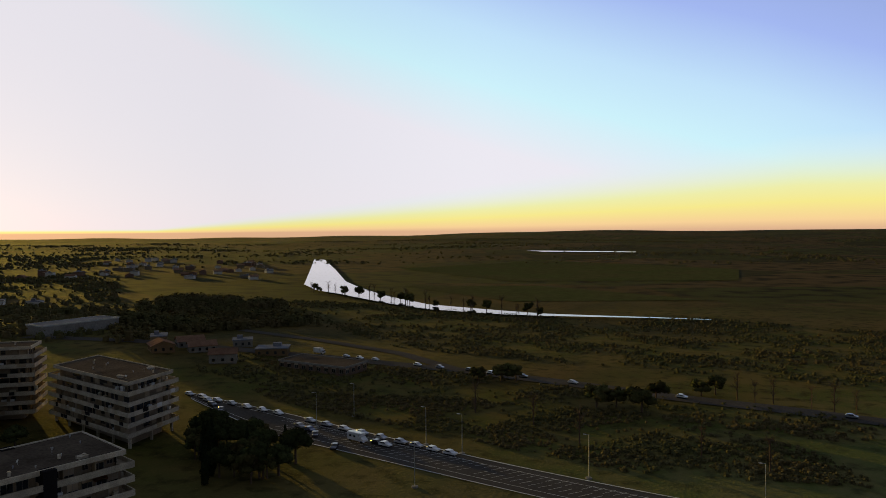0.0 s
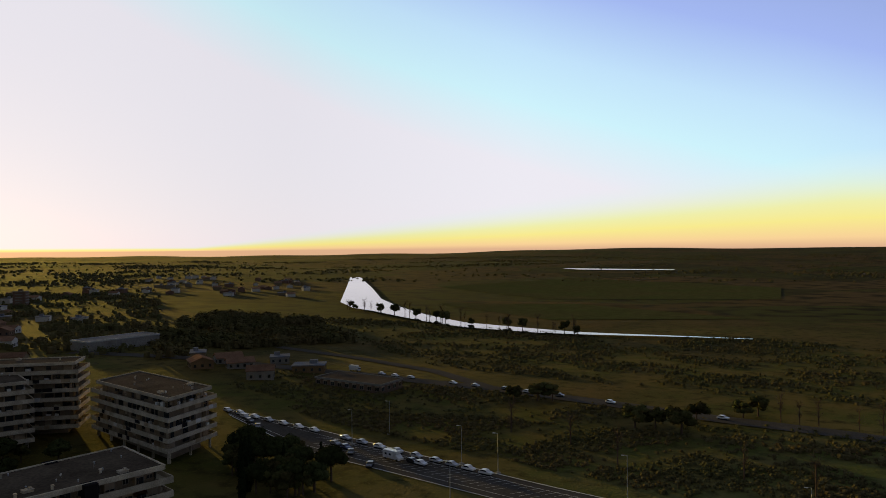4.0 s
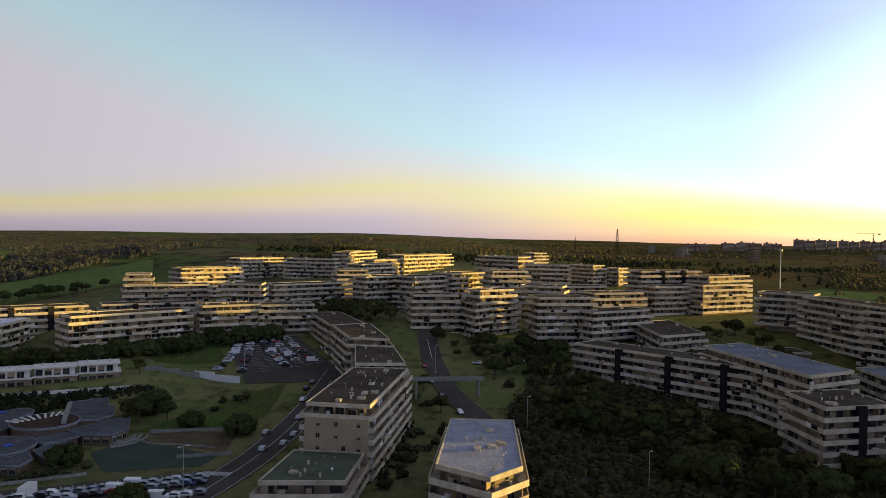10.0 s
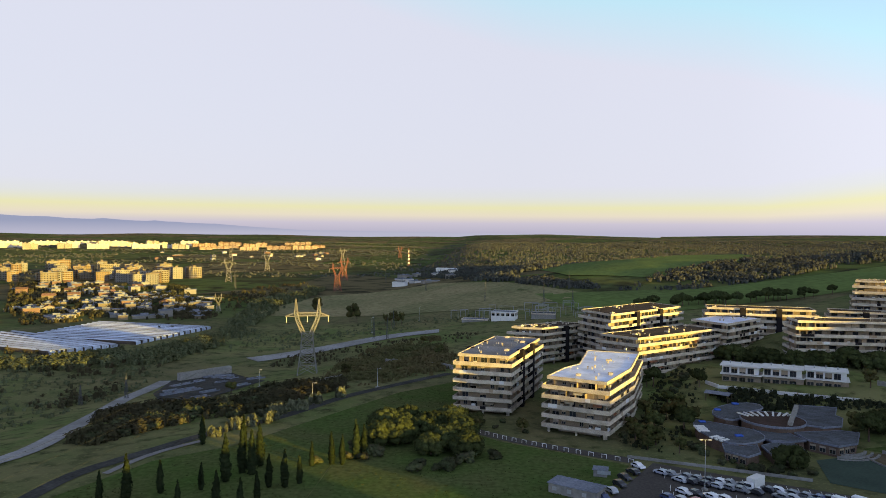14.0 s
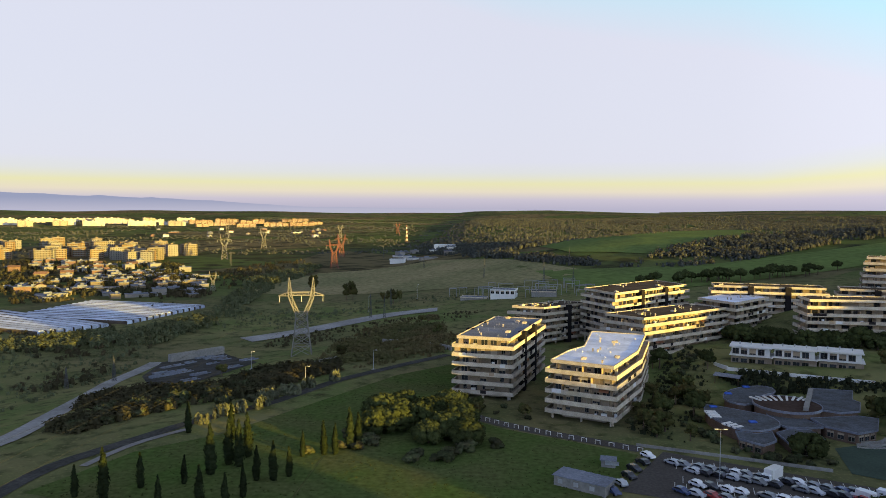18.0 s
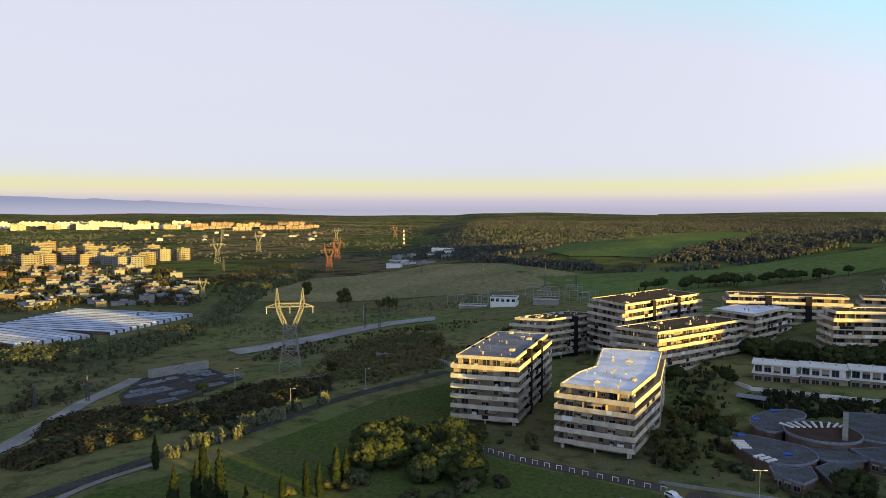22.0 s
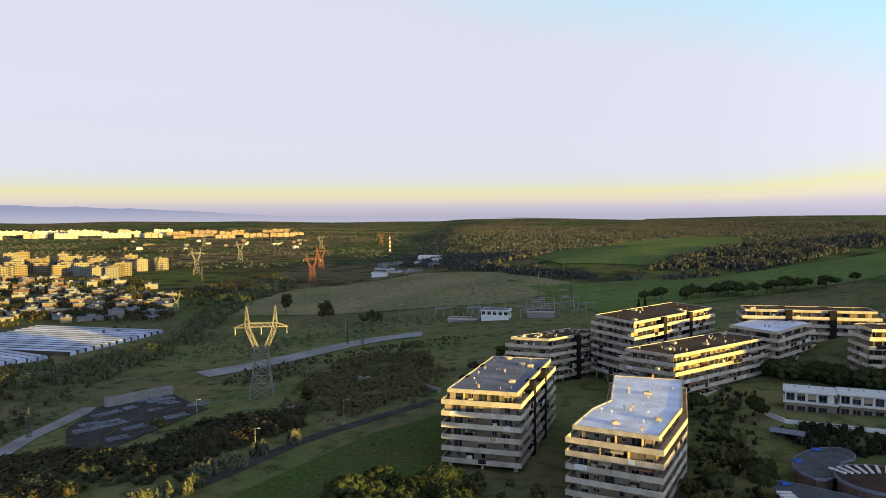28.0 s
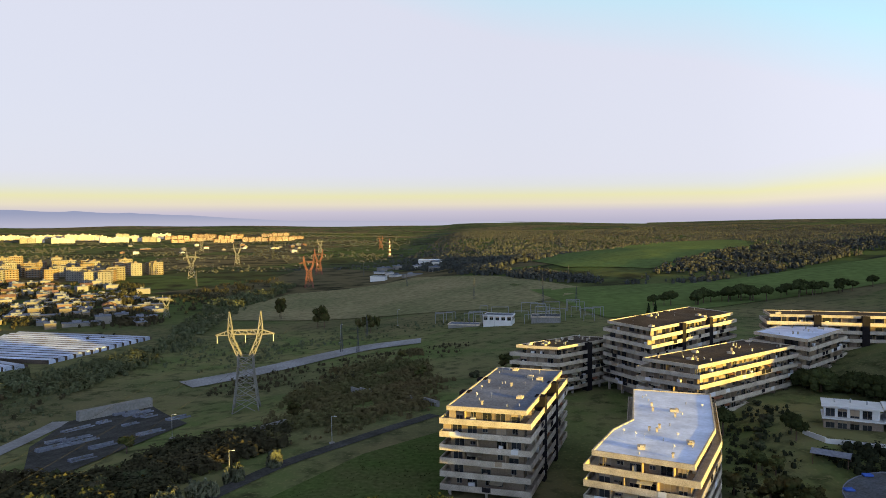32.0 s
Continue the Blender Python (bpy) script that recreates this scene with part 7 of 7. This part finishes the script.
def skylights(x, y, z, n, turn, step=1.9):
    for i in range(n):
        m = pose(x, y, z, 0, 0, turn) @ pose(i * step, 0, 0, 0, 8)
        bm = bmesh.new()
        box(bm, -0.55, -1.7, -0.2, 0.55, 1.7, 0.22)
        bmesh.ops.bevel(bm, geom=bm.edges[:], offset=0.06, segments=1, affect="EDGES")
        ob = tagged(part("skylight", bm, "white"), "pale slatted skylight on the school roof", "skylight", "school skylights")
        ob.matrix_basis = m


skylights(71.0, 233.5, land(72, 225) + 3.45, 4, -92)
skylights(72.0, 221.5, land(72, 220) + 3.45, 3, -62)


def round_hall():
    x, y = 95.6, 238.2
    ob = base("school_hall", x, y, land(x, y), "round school hall with a dark brown roof and pale ribs", "school")
    outline = [(9.2 * math.cos(a), 9.6 * math.sin(a)) for a in (i * 6.2832 / 28 for i in range(28))]
    bm = bmesh.new()
    prism(bm, outline, -1, 4.4)
    part("wall", bm, "brick", ob)
    bm = bmesh.new()
    prism(bm, grown(outline, 0.35), 4.4, 4.75)
    part("roof", bm, "hall_roof", ob, "dark brown felted roof")
    bm = bmesh.new()
    ring(bm, grown(outline, 0.65), grown(outline, 0.35), 4.2, 4.9)
    part("roof_edge", bm, "roof_grey", ob)
    for i in range(9):
        bm = bmesh.new()
        box(bm, -0.32, 0, 0, 0.32, 5.6 - abs(i - 4) * 0.25, 0.35, pose(-6.6 + i * 1.65, 3.2 + i * 0.12, 4.75, 0, 0, 24 - i * 9))
        part("roof_rib", bm, "white", ob)
    bm = bmesh.new()
    box(bm, -0.7, -14, 4.6, 0.7, 14, 5.6, pose(8.6, 4.8, 0, 0, 0, -27))
    part("spine_wall", bm, "concrete", ob, "pale concrete spine wall")


M["hall_roof"] = mat("brown_roof_felt", (0.060, 0.042, 0.034), 0.9, 0.3, 0.2, 1.5)
round_hall()
for x_, y_, z_ in ((79.5, 222.5, 3.5), (73.5, 238.5, 3.5), (83, 253, 3.9), (92, 262, 3.9)):
    bm_ = bmesh.new()
    box(bm_, -1.1, -0.8, 0, 1.1, 0.8, 0.5)
    bmesh.ops.bevel(bm_, geom=bm_.edges[:], offset=0.15, segments=1, affect="EDGES")
    t_ = tagged(part("tarpaulin", bm_, "blue_sheet"), "bright blue tarpaulin lying on the school roof", "tarpaulin")
    t_.location = (x_, y_, land(x_, y_) + z_)


def canopy(x, y, turn):
    ob = base("garden_canopy", x, y, land(x, y), "grey pitched garden canopy on four posts", "canopy")
    ob.rotation_euler.z = radians(turn)
    for sx in (-4, 4):
        for sy in (-2, 2):
            bm = bmesh.new()
            box(bm, sx - 0.1, sy - 0.1, -0.3, sx + 0.1, sy + 0.1, 2.5)
            part("post", bm, "trunk", ob)
    for s in (-1, 1):
        bm = bmesh.new()
        box(bm, -4.6, 0 if s > 0 else -2.7, 0, 4.6, 2.7 if s > 0 else 0, 0.1, pose(0, 0, 3.3, -16 * s))
        part("roof_slope", bm, "roof_grey", ob)


canopy(91, 276.5, -35)
patch("sports_ground", [(97, 211), (111, 216), (116, 200), (121, 183), (112, 178), (92, 192)], 8, 0.1, "sports", "dark green paved school yard", "court")
patch("garden", [(112.5, 215.5), (118, 218), (139, 199), (124, 184.5), (117, 200)], 8, 0.1, "soil", "bare school garden with worn grass", "garden")


def run_of_wall(name, line, h, w, material, label, category="wall"):
    pts = [Vector(p) for p in line]
    ob = base(name, pts[0].x, pts[0].y, land(*line[0]), label, category)
    for p, q in zip(pts, pts[1:]):
        d = q - p
        k = max(1, int(d.length / 6))
        for i in range(k):
            a, b = p.lerp(q, i / k), p.lerp(q, (i + 1) / k)
            bm = bmesh.new()
            z = (land(a.x, a.y) + land(b.x, b.y)) / 2 - land(*line[0])
            box(bm, 0, -w / 2, z - 1.0, d.length / k - 0.02, w / 2, z + h, pose(a.x - pts[0].x, a.y - pts[0].y, 0, 0, 0, math.degrees(math.atan2(d.y, d.x))))
            part("wall_panel", bm, material, ob)
    return ob


for r_, z_ in ((11.0, 0.35), (9.2, 0.6), (7.4, 0.85)):
    run_of_wall("garden_step", [(108 + r_ * math.cos(radians(a_)), 222 + r_ * math.sin(radians(a_))) for a_ in range(-115, -20, 12)], z_, 0.7, "concrete", "curved concrete step in the school yard", "steps")
run_of_wall("garden_wall", [(119, 218), (130, 209), (140, 199)], 1.0, 0.3, "concrete", "low pale wall round the school garden")
run_of_wall("garden_wall", [(112, 215), (113, 207), (119, 199), (124, 190)], 0.5, 0.4, "concrete", "low winding edge of a garden bed")
run_of_wall("garden_wall", [(44, 210.5), (64.3, 202.6), (88, 193)], 0.8, 0.3, "concrete", "low concrete wall along the car park")
run_of_wall("garden_wall", [(111, 189), (124, 181)], 1.1, 0.3, "concrete", "low concrete wall beside the school gate")
run_of_wall("retaining_wall", [(150, 279), (164, 263)], 1.8, 0.5, "concrete", "pale retaining wall below the lawn")
run_of_wall("retaining_wall", [(164, 266), (168, 258), (173, 248)], 2.6, 0.5, "white", "stepped white retaining wall beside the lawn")
run_of_wall("retaining_wall", [(-76, 318), (-66, 322), (-60, 330)], 2.4, 0.6, "concrete", "fluted concrete retaining wall in the scrub")
run_of_wall("culvert_wall", [(-47, 389), (-34, 374.5)], 2.2, 0.8, "concrete", "low pale concrete wall in the scrub")
run_of_wall("culvert_wall", [(-20.5, 355), (-10, 344)], 2.2, 0.8, "concrete", "low pale concrete wall in the scrub")
run_of_wall("yard_wall", [(-156, 380), (-136, 403)], 4.2, 3.0, "concrete", "long pale windowless shed of the works", "shed")
run_of_wall("terrace_wall", [(91, 292), (93.5, 284.5), (138, 268)], 1.2, 0.4, "white", "white terrace wall around the house")


def white_house():
    a, b = Vector((98.6, 296.5)), Vector((139.8, 278.2))
    d = b - a
    ob = base("white_house", a.x, a.y, 5.7, "long white two-storey house with flat overhanging roofs", "house")
    ob.rotation_euler.z = math.atan2(d.y, d.x)
    n = 3
    w = d.length / n  # three stepped units
    for i in range(n):
        x0, rise = i * w, 0.35 * i
        bm = bmesh.new()
        box(bm, x0 + 0.2, 0, -5, x0 + w - 0.4, 8, 3.0 + rise)
        part("lower_wall", bm, "wall_dim", ob)
        bm = bmesh.new()
        box(bm, x0 + 0.3, 0.3, 3.3 + rise, x0 + w - 1.2, 8, 6.2 + rise)
        part("upper_wall", bm, "white", ob)
        bm = bmesh.new()
        box(bm, x0 - 0.3, -1.8, 3.0 + rise, x0 + w - 0.1, 8.4, 3.3 + rise)
        part("balcony_slab", bm, "white", ob)
        bm = bmesh.new()
        box(bm, x0 - 0.4, -1.2, 6.2 + rise, x0 + w - 0.5, 8.6, 6.6 + rise)
        part("roof", bm, "white", ob)
        for j in range(4):
            share("window", WINDOWS[2 + j % 3], pose(x0 + 1.8 + j * 3.0, 0.3, 3.35 + rise), ob)
            share("window", WINDOWS[3], pose(x0 + 1.8 + j * 3.0, 0.0, 0.2 + rise), ob)
        for j in range(3):
            share("roof_vent", ROOF_BITS[1][1], pose(x0 + 3 + j * 4, 4 + j % 2, 6.6 + rise), ob)


white_house()
low_building("plant_building", [(12, 548), (30, 544), (33, 556), (15, 560)], 7.5, "white", "roof_grey", "white two-storey substation building", "building", "white", 3.5)
low_building("plant_shed", [(42, 548), (60, 546), (62, 560), (44, 562)], 4.5, "concrete", "roof_slate", "grey substation shed with a sheet roof", "shed")
low_building("plant_shed", [(-10, 556), (10, 552), (11, 562), (-8, 566)], 3.0, "concrete", "roof_grey", "low grey substation shed with a felt roof", "shed")
low_building("warehouse", [(-72, 1345), (-32, 1340), (-30, 1362), (-70, 1367)], 9, "white", "roof_white", "long white warehouse far across the meadow", "warehouse", "white")
low_building("warehouse", [(-118, 1040), (-98, 1036), (-96, 1052), (-116, 1056)], 7, "white", "roof_grey", "white shed beyond the meadow", "warehouse", "white")
low_building("warehouse", [(322, -348), (309, -396), (327, -402), (340, -354)], 7, "concrete", "roof_grey", "long low hall with a pale sheet roof", "warehouse", "steel")
low_building("works_hall", [(120, -300), (158, -312), (154, -330), (116, -318)], 4.5, "brick", "roof_dark", "low derelict industrial hall with dark openings", "hall", "concrete", 4.0)
low_building("white_office", [(378, -62), (392, -74), (402, -62), (388, -50)], 11, "concrete", "roof_grey", "white metal-clad office building", "building", "white", 4.0)
low_building("low_market", [(300, 14), (312, -30), (296, -34), (284, 10)], 4.5, "brick", "roof_dark", "low brick shops with a dark flat roof", "shop")
low_building("low_market", [(330, 120), (352, 88), (340, 78), (318, 112)], 5, "brick", "roof_dark", "low brick hall behind the terraces", "hall")


M["gantry_steel"] = mat("grey_gantry_steel", (0.19, 0.19, 0.185), 0.7, 0.2, 0.5, 2.0)


def steel_gantries():
    rnd = random.Random(3)
    for i in range(34):
        x, y = -18 + rnd.uniform(0, 110), 545 + rnd.uniform(0, 60)
        h, w = rnd.uniform(4, 8.5), rnd.uniform(2.5, 6)
        ob = base("substation_gantry", x, y, land(x, y), "grey steel portal of an electrical substation", "gantry", "substation gantries")
        for s in (-1, 1):
            bm = bmesh.new()
            beam(bm, (s * w, 0, 0), (s * w, 0, h), 0.34)
            part("post", bm, "gantry_steel", ob)
        bm = bmesh.new()
        beam(bm, (-w, 0, h), (w, 0, h), 0.38)
        part("crossbeam", bm, "gantry_steel", ob)


steel_gantries()


def greenhouses(a, b, c, d, n):
    a, b, c, d = Vector(a), Vector(b), Vector(c), Vector(d)
    w = (b - a).length / n
    for i in range(n):
        p, q = a.lerp(b, (i + 0.5) / n), d.lerp(c, (i + 0.5) / n)
        u = q - p
        ob = base("greenhouse", p.x, p.y, land(p.x, p.y), "long plastic-covered greenhouse tunnel, bluish white", "greenhouse", "greenhouse tunnels")
        ob.rotation_euler.z = math.atan2(u.y, u.x)
        verts, faces, k = [], [], 9
        for x in (0, u.length):
            for j in range(k):
                t = math.pi * j / (k - 1)
                verts.append((x, -math.cos(t) * w * 0.36, 1.3 + math.sin(t) * 1.5 if 0 < j < k - 1 else 0.0))
        for j in range(k - 1):
            faces.append((j, j + 1, k + j + 1, k + j))
        faces += [tuple(range(k))[::-1], tuple(range(k, 2 * k))]
        raw("film_cover", verts, faces, "film", ob)
        bm = bmesh.new()
        box(bm, 0, w * 0.41, 0.2, u.length, w * 0.59, 1.5)
        part("gutter", bm, "roof_dark", ob)
        # dark strips paint the shade on the lower sides of the tunnel
        for e in (-1, 1):
            bm = bmesh.new()
            box(bm, 0.2, e * w * 0.37 - 0.12, -0.6, u.length - 0.2, e * w * 0.37 + 0.12, 2.35)
            part("side_shade", bm, "roof_dark", ob)


greenhouses((-330, 520), (-318, 612), (-214, 588), (-236, 500), 13)
greenhouses((-392, 500), (-350, 548), (-243, 490), (-272, 456), 8)



def footbridge():
    a, b = Vector((203, 182, land(203, 182) + 7.2)), Vector((222, 165, land(222, 165) + 6.6))
    ob = base("footbridge", a.x, a.y, a.z, "pale concrete footbridge across the avenue", "bridge")
    d = b - a
    ob.rotation_euler.z = math.atan2(d.y, d.x)
    L = d.to_2d().length
    bm = bmesh.new()
    box(bm, -1, -1.2, -0.4, L + 1, 1.2, 0)
    part("deck", bm, "concrete", ob)
    for s in (-1.2, 1.1):
        bm = bmesh.new()
        box(bm, -1, s, 0, L + 1, s + 0.1, 0.8)
        part("parapet", bm, "concrete", ob)
    for x in (1, L - 1):
        bm = bmesh.new()
        box(bm, x - 0.4, -0.9, -8, x + 0.4, 0.9, -0.6)
        part("pier", bm, "concrete", ob)


footbridge()


def hoop(x, y, turn):
    ob = base("barrier_hoop", x, y, land(x, y) + 0.1, "low white metal hoop barrier beside the path", "barrier", "hoop barriers")
    ob.rotation_euler.z = radians(turn)
    for s in (-0.7, 0.7):
        bm = bmesh.new()
        box(bm, s - 0.06, -0.06, 0, s + 0.06, 0.06, 1.0)
        part("leg", bm, "white", ob)
    bm = bmesh.new()
    box(bm, -0.76, -0.06, 1.0, 0.76, 0.06, 1.12)
    part("top_rail", bm, "white", ob)


for i_, p_ in enumerate(resample([(-1, 236), (9.5, 226.3), (27, 215.2), (44, 205.6)], 3.4)):
    hoop(p_.x, p_.y, -30)


def garden_shed(x0, y0, x1, y1, d, h):
    a, b = Vector((x0, y0)), Vector((x1, y1))
    u = b - a
    ob = base("shed", x0, y0, land(x0, y0), "small shed with a pale corrugated roof on the grass", "shed")
    ob.rotation_euler.z = math.atan2(u.y, u.x)
    bm = bmesh.new()
    box(bm, 0, 0, -0.5, u.length, d, h)
    part("wall", bm, "concrete", ob)
    k = int(u.length / 0.9)
    for i in range(k):
        bm = bmesh.new()
        x = -0.3 + (u.length + 0.6) * i / k
        box(bm, x, -0.4, h + 0.02 + 0.05 * (i % 2), x + (u.length + 0.6) / k, d + 0.4, h + 0.12 + 0.05 * (i % 2), pose(0, 0, 0, 2))
        part("roof_sheet", bm, "roof_grey", ob)
    for i in range(3):
        bm = bmesh.new()
        box(bm, 1 + i * u.length / 3.2, -0.04, 0.8, 2.2 + i * u.length / 3.2, 0.0, 1.8)
        part("shutter", bm, "steel", ob)


garden_shed(18.6, 181, 29.2, 174, 5.2, 2.5)
garden_shed(31.6, 193.4, 35.0, 192.6, 2.6, 1.9)


def works_yard():
    rnd = random.Random(12)
    for i in range(24):
        x, y = rnd.uniform(-152, -104), rnd.uniform(302, 395)
        if not inside(x, y, [(-150, 342), (-156, 380), (-140, 405), (-105, 357), (-114, 296), (-130, 304)]):
            continue
        ob = base("concrete_bin", x, y, land(x, y) + 0.3, "low concrete holding bin in the gravel yard", "bin", "concrete bins")
        ob.rotation_euler.z = radians(50 + rnd.uniform(-8, 8))
        L, w, h = rnd.uniform(5, 12), rnd.uniform(2, 4), rnd.uniform(0.35, 0.8)
        for x0, y0, x1, y1 in ((0, 0, L, 0.4), (0, w, L, w + 0.4), (0, 0.4, 0.4, w)):
            bm = bmesh.new()
            box(bm, x0, y0, -0.5, x1, y1, h)
            part("side", bm, "roof_grey", ob)
        if rnd.random() < 0.6:
            bm = bmesh.new()
            bmesh.ops.create_cone(bm, segments=9, radius1=w * 0.45, radius2=0.3, depth=h * 2.2, cap_ends=True, matrix=pose(L * 0.5, w * 0.55, h * 0.6))
            part("gravel_heap", bm, "gravel", ob)


works_yard()

# rough grass, tufts and low bushes
wood("grass_tufts", LAWN_C, 900, 0.2, 0.5, 81, "tuft", "tufts of rough grass on the meadow", 7, 0.9)
wood("grass_tufts", [(-40, 165), (20, 165), (34, 190), (28, 214), (0, 232), (-35, 216)], 700, 0.2, 0.45, 82, "tuft", "tufts of rough grass on the meadow", 7, 0.9)
wood("woodland", sector(90, 110, 300, 420), 500, 2.5, 6.0, 97, "far_wood", "dark trees between the blocks and the eastern town", 12, 0.6)
wood("undergrowth", [(110, 100), (250, 160), (300, 200), (290, 130), (240, 60), (180, 0), (150, 20), (160, 70)], 2200, 1.4, 5.0, 83, "far_wood", "dark undergrowth beneath the park trees", 9, 0.8)
wood("undergrowth", [(45, 222), (62, 212), (78, 262), (100, 320), (75, 318), (60, 262)], 260, 0.6, 2.0, 84, "far_dark", "dark garden shrubs between the blocks", 12, 0.8)
wood("undergrowth", [(98, 266), (150, 262), (142, 266), (100, 282), (88, 281)], 260, 0.8, 2.6, 85, "far_dark", "dark garden shrubs below the white house", 12, 0.8)
wood("undergrowth", [(135, 130), (185, 165), (178, 172), (125, 140)], 160, 0.8, 2.2, 86, "far_dark", "shrubs on the bank of the stepped block", 12, 0.8)
